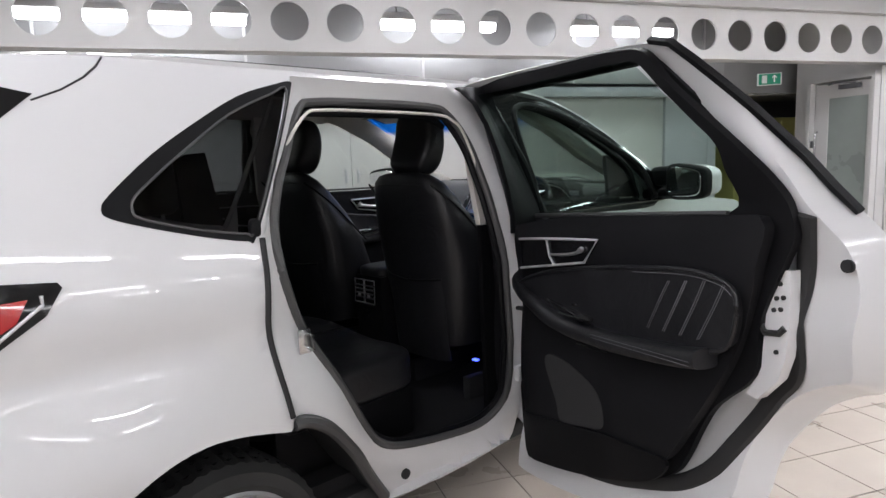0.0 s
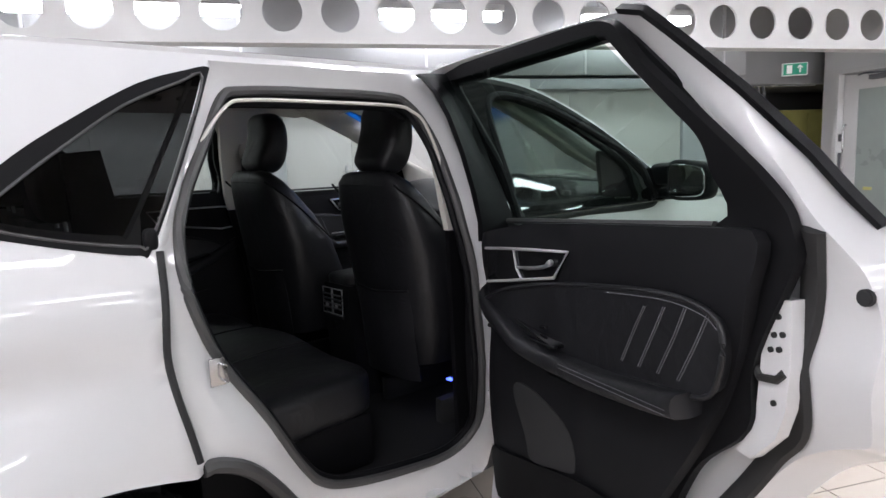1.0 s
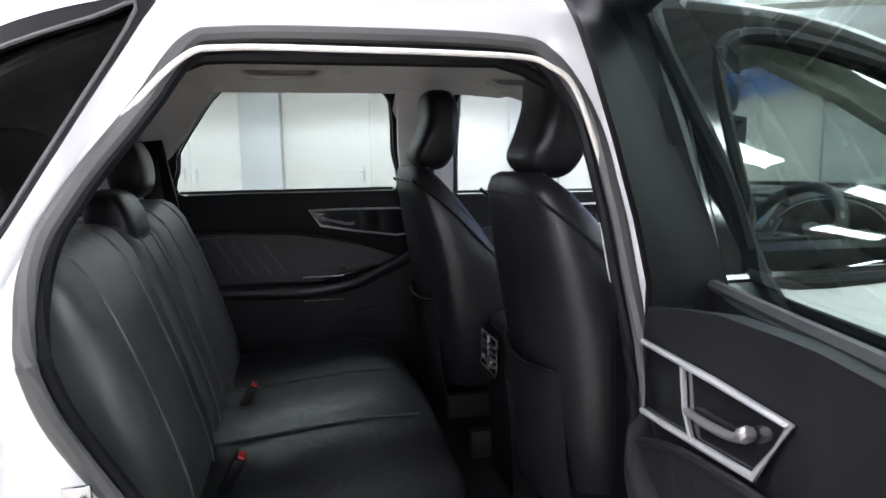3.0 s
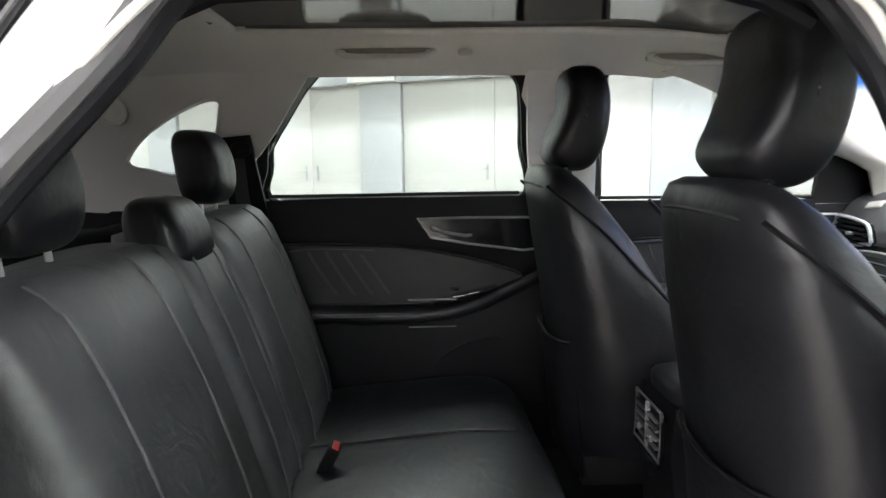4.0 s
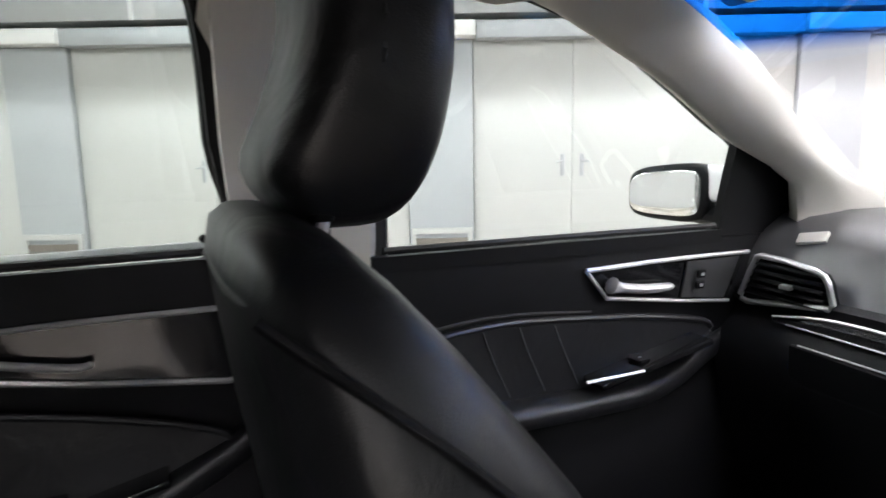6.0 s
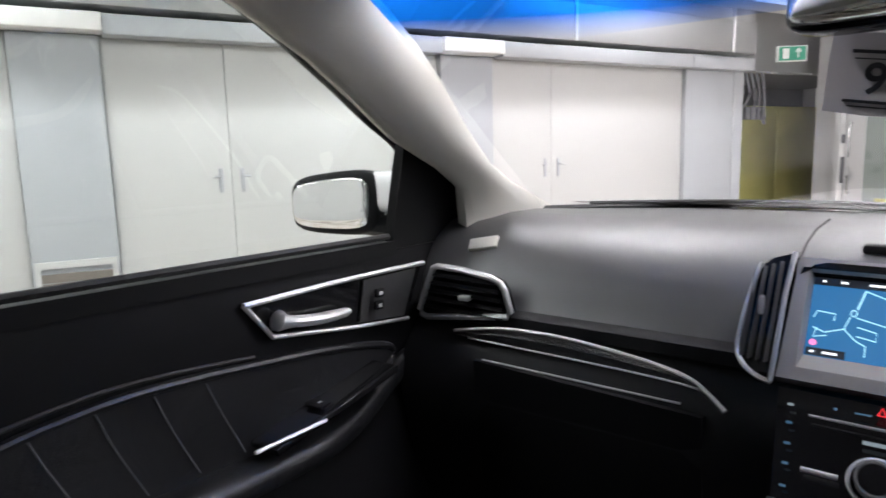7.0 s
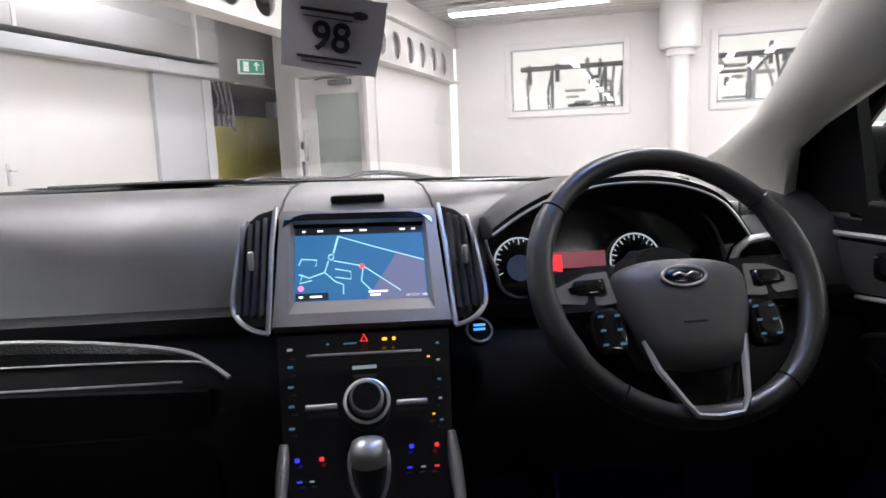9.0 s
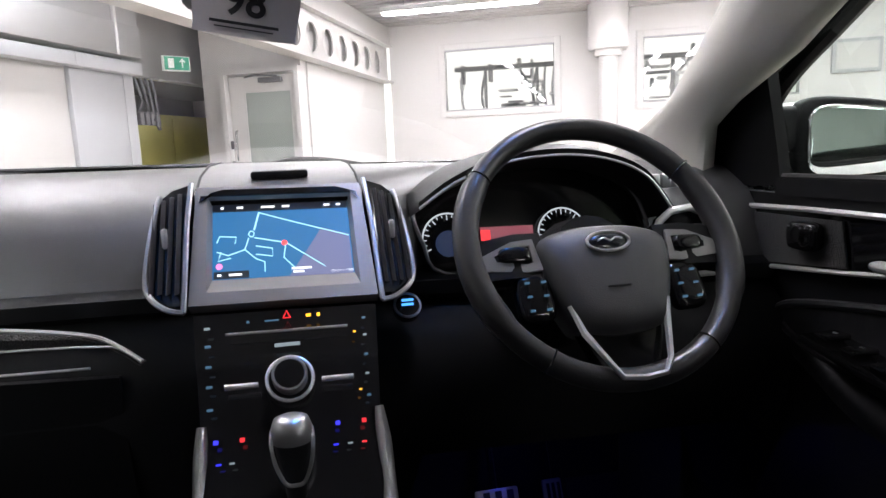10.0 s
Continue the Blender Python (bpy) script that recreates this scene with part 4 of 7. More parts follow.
SEAL_OPEN = [(p.x, p.y) for p in curve([(a, b, 0) for a, b in [(0.062, 1.115), (0.075, 1.06), (0.092, 0.98), (0.115, 0.89), (0.117, 0.838), (0.138, 0.75), (0.20, 0.682), (0.292, 0.557), (0.36, 0.462), (0.414, 0.412), (0.487, 0.368), (0.62, 0.325), (0.75, 0.292), (0.95, 0.262)]], 4)]


def rear_door(s, name, label):
    shift = 0.0 if s > 0 else -0.052

    def flat_curve(pts, n=5):
        return [(p.x + shift, p.y) for p in curve([(a, b, 0) for a, b in pts], n, closed=True)]

    win = R_WIN if s > 0 else R_WIN_OPEN
    wide_win = win if s > 0 else [(a + 0.075 * min(max((a - 0.8) / 0.3, 0), 1), b - 0.025 * (b < 1.2)) for a, b in win]
    door = door_frame(name, label, s, R_OUT_L if s > 0 else R_OUT_OPEN, wide_win, shrink(wide_win, -0.012), GLASS_GREEN if s > 0 else GLASS_CLEAR, (1.391, s * 0.79, 1.10), None if s > 0 else SEAL_OPEN)

    def d(x, z):   # the trim of the open door swells inwards towards its hinges
        k = lean(0.765, 0.70)(x, z)
        if s < 0:
            k -= 0.072 * min(max((x - 0.71) / 0.35, 0), 1)
            k += 0.085 * min(max((x - 1.125) / 0.06, 0), 1)
        return k
    fn = at(s, d)
    # black inner frame round the window
    fo = flat_curve([(0.205, 1.125), (0.228, 1.27), (0.298, 1.45), (0.352, 1.545), (0.48, 1.562), (0.80, 1.564), (1.06, 1.562), (1.16, 1.545), (1.225, 1.47), (1.27, 1.30), (1.295, 1.12), (1.20, 1.125), (0.7, 1.125)], 4)
    if s < 0:
        fo = [(p.x, p.y) for p in curve([(a, b, 0) for a, b in [(1.395, 1.612), (1.10, 1.602), (0.792, 1.576), (0.522, 1.553), (0.400, 1.525), (0.348, 1.445), (0.226, 1.315), (0.163, 1.248), (0.118, 1.195), (0.085, 1.140), (0.070, 1.073), (0.098, 1.01), (0.155, 0.90), (0.172, 0.838), (0.186, 0.744), (0.305, 0.643), (0.361, 0.567), (0.416, 0.473), (0.474, 0.404), (0.596, 0.340), (0.826, 0.275), (1.034, 0.233), (1.22, 0.215), (1.308, 0.235), (1.340, 0.33), (1.350, 1.08), (1.365, 1.25), (1.388, 1.45)]], 4, closed=True)]
    tp = 0.735 if s > 0 else 0.70
    bm = sheet(fo, at(s, lean(0.80, tp)), [win], step=0.06, thick=0.022 if s < 0 else 0.018)
    part("window_surround", bm, PLASTIC, door, "black plastic window surround")
    part("belt_seal", tube([at(s, lean(0.765 if s > 0 else 0.798, 0.70))(x, 1.146 if s > 0 else 1.120) for x in np.linspace(win[0][0], 1.085 if s > 0 else 1.145, 12)], 0.006 if s > 0 else 0.009, 6), RUBBER, door)
    if s < 0:   # deep reveal between the glass and the hinges
        def reveal(z, xg, xc):
            f = lean(0.80, 0.70)
            return [Vector((x, -(f(x, z) - o), z + lift(-0.75))) for x, o in ((xg, -0.022), (xg, 0.004), (xg - 0.012 + 0.5 * (xc - xg), 0.055), (xc - 0.006, 0.092), (xc + 0.008, 0.100), (xc + 0.03, 0.094), (1.30, 0.03), (1.335, -0.01), (1.335, -0.03))]
        rows_ = [(1.06, 1.148, 1.150), (1.12, 1.154, 1.147), (1.22, 1.180, 1.136), (1.34, 1.212, 1.128), (1.45, 1.240, 1.145), (1.53, 1.262, 1.185), (1.585, 1.28, 1.25), (1.605, 1.29, 1.29)]
        part("reveal", loft([reveal(*r) for r in rows_]), PLASTIC, door, "black moulded reveal beside the glass", angle=50)
    # upper trim with a rolled belt edge
    trim = flat_curve([(0.182, 1.115), (0.195, 1.0), (0.26, 0.82), (0.33, 0.70), (0.42, 0.57), (0.52, 0.45), (0.66, 0.375), (0.80, 0.335), (1.00, 0.305), (1.20, 0.30), (1.285, 0.33), (1.295, 0.50), (1.28, 0.80), (1.285, 1.05), (1.27, 1.125), (0.8, 1.135), (0.4, 1.135)], 4)
    if s > 0:
        trim = [(a - 0.10 if b < 0.95 and a < 0.62 else a, b) for a, b in trim]
    else:
        trim = [(a, min(b, 1.118 - 0.035 * min(max((a - 0.9) / 0.25, 0), 1))) for a, b in trim]

    def panel(x, z):
        k = d(x, z) + 0.0
        if z > 1.0:
            k += 0.10 * max(z - 1.06, 0) ** 1.3
        elif z > 0.80:
            k += 0.018 * math.sin((1.0 - z) / 0.2 * math.pi / 2)
        else:
            k += 0.018 - 0.02 * math.sin((0.80 - z) / 0.5 * math.pi)
        return k
    bm = sheet(trim, at(s, panel), step=0.045 if s > 0 else 0.032, thick=0.03)
    part("trim_panel", bm, DOORTRIM, door, "black door trim", angle=60)
    # padded insert with quilting lines
    pad = flat_curve([(0.27, 0.93), (0.285, 0.972), (0.345, 0.983), (0.553, 0.977), (0.714, 0.966), (0.925, 0.924), (1.085, 0.870), (1.05, 0.835), (0.92, 0.80), (0.73, 0.785), (0.45, 0.785), (0.315, 0.79), (0.292, 0.85)], 4) if s > 0 else flat_curve([(0.245, 0.93), (0.285, 0.965), (0.40, 0.98), (0.60, 0.972), (0.85, 0.952), (1.02, 0.925), (1.15, 0.875), (1.10, 0.835), (0.95, 0.80), (0.73, 0.775), (0.45, 0.79), (0.30, 0.80), (0.255, 0.85)], 4)
    bm = sheet(pad, at(s, lambda x, z: d(x, z) + 0.0 - 0.012), step=0.05, thick=0.03)
    pd = part("padded_insert", bm, LEATHER, door, "black leather padded insert")
    part("pad_edge", tube([at(s, lambda x, z: d(x, z) - 0.011)(*p) for p in shrink(pad, -0.004)], 0.006, 8, closed=True), LEATHER, pd)
    for k in range(4):
        x0 = 0.27 + 0.062 * k + shift if s < 0 else 0.383 + 0.058 * k
        ends = [(x0, 0.968 - 0.006 * k if k else 0.960), (x0 + 0.035, 0.90), (x0 + 0.09, 0.815)]
        for e_ in (-0.0035, 0.0035):
            part("stitching", tube([at(s, lambda x, z: d(x, z) - 0.0135)(p.x + e_, p.y) for p in curve([(a, b, 0) for a, b in ends], 5)], 0.0011, 5), STITCH, pd, "pale stitching line")
    stitches([(a + shift, b) for a, b in ((0.25, 0.935), (0.29, 0.957), (0.40, 0.971), (0.60, 0.963))], at(s, lambda x, z: d(x, z) - 0.0135), pd)
    # armrest: a bar that rises to the pull grip at the front
    line = curve([(0.24 if s > 0 else 0.325, 0.775, 0), (0.45, 0.762, 0), (0.72, 0.752, 0), (0.90, 0.775, 0), (1.05, 0.830, 0), (1.17, 0.885, 0), (1.215, 0.915, 0)], 5)
    rings = []
    for i, p in enumerate(line):
        p.x += shift
        wide = 0.085 if p.x < 0.9 else 0.085 - 0.06 * (p.x - 0.9) / 0.32
        hh = 0.026
        ring_ = []
        for j in range(12):
            a = 2 * math.pi * j / 12
            w = (math.cos(a) * abs(math.cos(a)) ** -0.35) if abs(math.cos(a)) > 1e-6 else 0
            h = (math.sin(a) * abs(math.sin(a)) ** -0.35) if abs(math.sin(a)) > 1e-6 else 0
            y = s * (d(p.x, p.y) + 0.02 - wide / 2 - w * wide / 2)
            ring_.append(Vector((p.x, y, p.y + h * hh + lift(y))))
        rings.append(ring_)
    arm = part("armrest", loft(rings), LEATHER, door, "black padded armrest with pull grip", angle=60)
    for dz in (0.006, -0.004):
        part("stitching", tube([Vector((x, s * (0.765 - 0.068), 0.752 + dz + 0.012 + lift(s * 0.7))) for x in np.linspace((0.26 if s > 0 else 0.335) + shift, 0.74 + shift, 8)], 0.0010, 5), STITCH, arm)
    part("switch_panel", moved(box(-0.11, 0.11, -0.03, 0.03, -0.006, 0.006, 0.004), Matrix.Translation((0.90 + shift, s * 0.735, 0.822 + lift(s * 0.7))) @ Matrix.Rotation(-0.22, 4, "Y")), GLOSS, door)
    part("window_switch", join(box(0.85 + shift, 0.88 + shift, s * 0.735 - 0.012, s * 0.735 + 0.012, 0.835 + lift(s * 0.7), 0.844 + lift(s * 0.7), 0.003)), GLOSS, door, "black window switch")
    part("grip_trim", tube([Vector((x, s * 0.675, 0.818 + lift(s * 0.7))) for x in (0.71 + shift, 0.80 + shift, 0.87 + shift)], 0.003, 6), CHROME if s > 0 else GLOSS, door, "thin bright strip" if s > 0 else "thin gloss black strip")
    part("pocket_trim", tube([Vector((x, s * 0.735, 0.712 + lift(s * 0.7))) for x in (0.71 + shift, 0.80 + shift, 0.87 + shift)], 0.002, 6), SILVER if s > 0 else GLOSS, door)
    # handle in its bright wedge-shaped bezel
    bez = [(0.745, 1.064), (0.90, 1.066), (1.10, 1.064), (1.21, 1.055), (1.21, 0.965), (1.096, 0.953), (0.92, 0.978), (0.79, 1.002)]
    if s < 0:
        bez = [(1.075, 1.043), (0.97, 1.046), (0.85, 1.047), (0.715, 1.046), (0.772, 0.975), (0.87, 0.964), (0.97, 0.953), (1.075, 0.942)]
    cup = sheet(bez, at(s, lambda x, z: d(x, z) - 0.004), step=0.05, thick=0.006)
    bezel = part("handle_cup", cup, GLOSS, door, "gloss black handle recess")
    part("bezel", tube([at(s, lambda x, z: d(x, z) - 0.008)(*p) for p in bez], 0.0046, 6, closed=s > 0), CHROME, bezel, "satin chrome handle surround")
    lev = curve([(0.79, 1.035, 0), (0.83, 1.022, 0), (0.90, 1.008, 0), (0.925, 1.010, 0)], 5) if s > 0 else curve([(0.772, 1.020, 0), (0.80, 1.004, 0), (0.86, 0.996, 0), (0.915, 0.995, 0)], 5)
    if s < 0:
        part("divider", tube([at(s, lambda x, z: d(x, z) - 0.008)(*p) for p in ((0.935, 1.044), (0.925, 0.99), (0.905, 0.961))], 0.004, 6), SILVER, bezel, "satin metal divider")
    part("lever", tube([at(s, lambda x, z: d(x, z) - (0.020 if s > 0 else 0.012))(p.x, p.y) for p in lev], [0.007, 0.010, 0.012, 0.011] + [0.0075] * 8 + [0.0065] * 3 + [0.004] if s > 0 else [0.006, 0.0095, 0.0105, 0.0095] + [0.0065] * 8 + [0.0055] * 3 + [0.004], 8, flat=0.8), CHROME if s > 0 else SILVER, bezel, "satin silver door lever")
    # pocket and loudspeaker
    bm = sheet(flat_curve([(0.50, 0.455), (0.62, 0.452), (0.85, 0.44), (1.10, 0.42), (1.27, 0.41), (1.285, 0.30), (1.20, 0.255), (1.0, 0.262), (0.80, 0.295), (0.64, 0.345), (0.54, 0.395)], 4), at(s, lambda x, z: d(x, z) - 0.010 + 0.05 * max(0.45 - z, 0)), step=0.05, thick=0.012)
    part("door_pocket", bm, PLASTIC, door, "black map pocket")
    bm = sheet(flat_curve([(0.80, 0.565), (0.90, 0.63), (1.0, 0.655), (1.03, 0.62), (0.985, 0.50), (0.965, 0.435), (0.86, 0.445), (0.785, 0.465)], 4), at(s, lambda x, z: d(x, z) - 0.004), step=0.04, thick=0.02)
    part("speaker_grille", bm, material("speaker_grille", (0.020, 0.020, 0.022), 0.45, bump=0.9, scale=500, kind="cell") if s < 0 else DOORTRIM, door, "fine grey speaker grille")
    if s > 0:
        for ob in [o for o in door.children if o.name.split(".")[0] in ("armrest", "switch_panel", "window_switch", "grip_trim", "pocket_trim")]:
            for o in [ob] + list(ob.children):
                o.data.transform(Matrix.Translation((0.0, 0, -0.008)))
    # outside handle
    part("outside_handle", tube(curve([on(s, 0.0)(0.36, 0.98), on(s, -0.03)(0.39, 0.985), on(s, -0.035)(0.52, 0.985), on(s, 0.0)(0.56, 0.98)], 5), 0.013, 8), PAINT, door, "white outside handle")
    part("belt_moulding", tube([on(s, -0.004)(x, 1.130 if s > 0 else 1.086) for x in np.linspace(0.27, 1.36, 10)], 0.009, 6), CHROME if s > 0 else PLASTIC, door)
    return door


rd = rear_door(-1, "car_rear_door", "white rear car door, wide open, with black trim inside")
band = [(0.40, 1.556), (0.345, 1.536), (0.298, 1.486), (0.182, 1.359), (0.084, 1.238), (0.040, 1.170), (-0.004, 1.118), (-0.012, 1.124), (0.030, 1.178), (0.074, 1.246), (0.172, 1.367), (0.288, 1.494), (0.338, 1.545), (0.40, 1.566)]
part("edge_band", sheet(band, on(-1, 0.010), step=0.05, thick=0.02), PLASTIC, rd, "black strip along the upper door edge")
# latch plate on the door's end
LATCH = material("latch_dark", (0.02, 0.02, 0.02), 0.4)
pl = part("latch_plate", sheet([(0.150, 0.995), (0.092, 0.995), (0.098, 0.88), (0.110, 0.80), (0.132, 0.745), (0.190, 0.688), (0.226, 0.694), (0.190, 0.740), (0.172, 0.80), (0.160, 0.88)], at(-1, 0.812), step=0.04, thick=0.03), PAINT, rd, "white latch plate with bolts")
for a, b in ((0.118, 0.965), (0.110, 0.935), (0.128, 0.932), (0.118, 0.908), (0.136, 0.905), (0.133, 0.81)):
    part("bolt", disc(at(-1, 0.811)(a, b), (0, 1, 0), 0.0055, 0.006, 10), LATCH, pl)
part("latch_slot", tube([at(-1, 0.812)(0.172, 0.868), at(-1, 0.810)(0.160, 0.850), at(-1, 0.810)(0.125, 0.853), at(-1, 0.812)(0.110, 0.868)], 0.008, 8), LATCH, pl, "dark latch slot")
part("door_plug", disc(on(-1, 0.09)(-0.01, 1.01), (0, 1, 0), 0.014, 0.012, 14, 0.002), RUBBER, rd)
rear_door(1, "car_rear_door", "white rear car door, closed, with black trim inside")
H = Vector((1.391, -0.79, 1.10))
rd.matrix_world = Matrix.Translation(H + Vector((0, 0, -0.045))) @ Matrix.Rotation(radians(68.6), 4, "Z") @ Matrix.Rotation(radians(4.0), 4, "Y")

F_WIN = flat_curve([(1.385, 1.118), (1.37, 1.30), (1.40, 1.50), (1.46, 1.535), (1.60, 1.525), (1.78, 1.475), (1.95, 1.400), (2.10, 1.325), (2.200, 1.278), (2.258, 1.228), (2.268, 1.17), (2.255, 1.10), (1.8, 1.108)], 5)
F_WIN_R = flat_curve([(1.490, 1.088), (1.478, 1.20), (1.470, 1.31), (1.476, 1.44), (1.515, 1.492), (1.62, 1.498), (1.79, 1.462), (1.96, 1.398), (2.12, 1.322), (2.225, 1.268), (2.290, 1.215), (2.312, 1.15), (2.300, 1.080), (1.85, 1.085)], 5)
F_OUT = flat_curve([(1.385, 1.12), (1.378, 0.70), (1.39, 0.32), (1.41, 0.22), (1.50, 0.205), (2.0, 0.205), (2.36, 0.21), (2.41, 0.30), (2.43, 0.70), (2.44, 1.05), (2.41, 1.13), (2.33, 1.20), (2.20, 1.295), (2.02, 1.412), (1.82, 1.512), (1.65, 1.565), (1.45, 1.588), (1.36, 1.582), (1.34, 1.52), (1.37, 1.3)], 4)


def front_door(s, label):
    def warp(x):
        return x - 0.042 * min(max((1.52 - x) / 0.10, 0), 1) if s > 0 else x + 0.070 * max(x - 1.38, 0) / 0.8

    def flat_curve(pts, n=5):
        return [(warp(p.x), p.y) for p in curve([(a, b, 0) for a, b in pts], n, closed=True)]

    def at(s, d):
        def f(x, z):
            y = s * (d(x, z) if callable(d) else d)
            return Vector((x, y, z + lift(y)))
        f.out = Vector((0, -s, 0))
        return f
    win = [(warp(a), b - (0.035 if b < 1.14 else 0.0)) for a, b in F_WIN] if s > 0 else F_WIN_R
    door = door_frame("car_front_door", label, s, [(warp(a), b) for a, b in F_OUT], win, shrink(win, -0.012), GLASS_FRONT if s > 0 else GLASS_GREEN, (2.42, s * 0.79, 1.08))
    d = lean(0.775, 0.69, 1.12)
    fn = at(s, d)
    ring_f = shrink([(warp(a), b) for a, b in F_OUT], 0.012)
    face_ = []
    for p, q in zip(ring_f, ring_f[1:] + ring_f[:1]):   # the part above the belt
        if p[1] > 1.083:
            face_.append(p)
        if (p[1] > 1.083) != (q[1] > 1.083):
            k = (1.083 - p[1]) / (q[1] - p[1])
            face_.append((p[0] + k * (q[0] - p[0]), 1.083))
    part("frame_applique", sheet(face_, on(s, -0.004), [shrink(win, -0.004)], step=0.06, thick=0.004), GLOSS, door, "gloss black window frame face")
    part("belt_moulding", tube([on(s, -0.006)(x, 1.083) for x in np.linspace(1.39, 2.40, 12)], 0.008, 6), GLOSS, door, "gloss black belt moulding")
    fo = flat_curve([(1.365, 1.10), (1.355, 1.3), (1.375, 1.50), (1.41, 1.55), (1.50, 1.56), (1.65, 1.545), (1.82, 1.49), (2.02, 1.405), (2.22, 1.305), (2.34, 1.215), (2.37, 1.09), (1.8, 1.09)], 4)
    part("window_surround", sheet(fo, at(s, lean(0.805, 0.73, 1.12)), [win], step=0.06, thick=0.02), PLASTIC, door, "black window surround")
    tri = [(2.143, 1.10), (2.152, 1.275), (2.158, 1.297), (2.24, 1.275), (2.38, 1.225), (2.41, 1.09)]
    if s > 0:
        tri = [(2.088, 1.090), (2.102, 1.295), (2.185, 1.288), (2.32, 1.225), (2.36, 1.09)]
    part("mirror_sail", sheet(tri, at(s, lean(0.772, 0.715, 1.12)), step=0.04, thick=0.02), PLASTIC, door, "black triangular mirror trim")
    part("belt_seal", tube([fn(x, 1.122 - 0.01 * (x - 1.4)) for x in np.linspace(1.35, 2.08 if s > 0 else 2.14, 10)], 0.006, 6), RUBBER, door)
    # black belt ledge between the trim and the glass
    z_, x_ = (0.0, 2.095) if s > 0 else (0.008, 2.15)
    part("belt_ledge", loft([[Vector((x, s * y, z + z_ - 0.01 * (x - 1.4) + lift(s * 0.8))) for y, z in ((0.768, 1.085), (0.768, 1.112), (0.80, 1.110), (0.845, 1.102), (0.845, 1.080))] for x in np.linspace(1.33, x_, 10)]), PLASTIC, door, "black ledge below the window")
    trim = flat_curve([(1.335, 1.10), (1.32, 0.95), (1.33, 0.60), (1.35, 0.30), (1.5, 0.25), (2.1, 0.25), (2.28, 0.30), (2.33, 0.60), (2.335, 0.95), (2.31, 1.075), (2.0, 1.088), (1.6, 1.10)], 4)

    def panel(x, z):
        k = d(x, z)
        if z > 1.0:
            k += 0.10 * max(z - 1.04, 0) ** 1.3
        elif z > 0.80:
            k += 0.02 * math.sin((1.0 - z) / 0.2 * math.pi / 2)
        else:
            k += 0.02 - 0.02 * math.sin((0.80 - z) / 0.5 * math.pi)
        return k
    bm = sheet(trim, at(s, panel), step=0.045, thick=0.03)
    part("trim_panel", bm, DOORTRIM, door, "black door trim", angle=60)
    pad = flat_curve([(1.37, 0.87), (1.415, 0.937), (1.465, 0.960), (1.555, 0.969), (1.655, 0.965), (1.766, 0.955), (1.894, 0.942), (2.035, 0.917), (2.064, 0.893), (2.0, 0.860), (1.85, 0.83), (1.6, 0.815), (1.40, 0.82)], 4)
    pd = part("padded_insert", sheet(pad, at(s, lambda x, z: d(x, z) - 0.012), step=0.05, thick=0.03), LEATHER, door, "black leather padded insert")
    part("pad_edge", tube([at(s, lambda x, z: d(x, z) - 0.011)(*p) for p in shrink(pad, -0.004)], 0.007, 8, closed=True), LEATHER, pd)
    crease = curve([(1.34, 0.935, 0), (1.40, 0.967, 0), (1.48, 0.980, 0), (1.56, 0.984, 0), (1.66, 0.978, 0), (1.77, 0.966, 0)], 5)
    part("trim_crease", tube([at(s, lambda x, z: panel(x, z) - 0.001)(p.x, p.y) for p in crease], 0.0035, 6), RUBBER, door)
    for k in range(4):
        x0 = 1.45 + 0.075 * k
        part("stitching", tube([at(s, lambda x, z: d(x, z) - 0.0135)(p.x, p.y) for p in curve([(x0, 0.954 + (0.006, 0.011, 0.009, 0.004)[k], 0), (x0 + 0.02, 0.91, 0), (x0 + 0.055, 0.835, 0)], 5)], 0.0011, 5), STITCH, pd, "pale stitching line")
    line = curve([(1.36, 0.808, 0), (1.55, 0.806, 0), (1.76, 0.801, 0), (1.90, 0.802, 0), (1.98, 0.814, 0), (2.06, 0.840, 0), (2.13, 0.862, 0)], 5)
    rings = []
    for p in line:
        wide = 0.085 if p.x < 1.85 else 0.085 - 0.06 * (p.x - 1.85) / 0.26
        rr = []
        for j in range(12):
            a = 2 * math.pi * j / 12
            w = math.copysign(abs(math.cos(a)) ** 0.65, math.cos(a))
            h = math.copysign(abs(math.sin(a)) ** 0.65, math.sin(a))
            y = s * (d(p.x, p.y) + 0.02 - wide / 2 - w * wide / 2)
            rr.append(Vector((p.x, y, p.y + h * 0.024 + lift(y))))
        rings.append(rr)
    part("armrest", loft(rings), LEATHER, door, "black padded armrest with pull grip", angle=60)
    part("switch_panel", moved(box(-0.14, 0.14, -0.032, 0.032, -0.006, 0.006, 0.004), Matrix.Translation((1.88, s * 0.735, 0.868 + lift(s * 0.7))) @ Matrix.Rotation(-0.18, 4, "Y")), GLOSS, door)
    for k in range(4 if s < 0 else 1):
        part("window_switch", box(1.84 + 0.045 * k, 1.865 + 0.045 * k, s * 0.735 - 0.02, s * 0.735 + 0.02, 0.870 + 0.008 * k + lift(s * 0.7), 0.879 + 0.008 * k + lift(s * 0.7), 0.003), GLOSS, door, "window switch")
        part("switch_mark", box(1.849 + 0.045 * k, 1.856 + 0.045 * k, s * 0.735 - 0.006, s * 0.735 - 0.002, 0.8788 + 0.008 * k + lift(s * 0.7), 0.8796 + 0.008 * k + lift(s * 0.7)), CHROME, door)
    part("grip_trim", tube([Vector((x, s * 0.682, 0.872 + lift(s * 0.7))) for x in (1.69, 1.75, 1.82)], 0.003, 6), CHROME, door, "thin chrome strip")
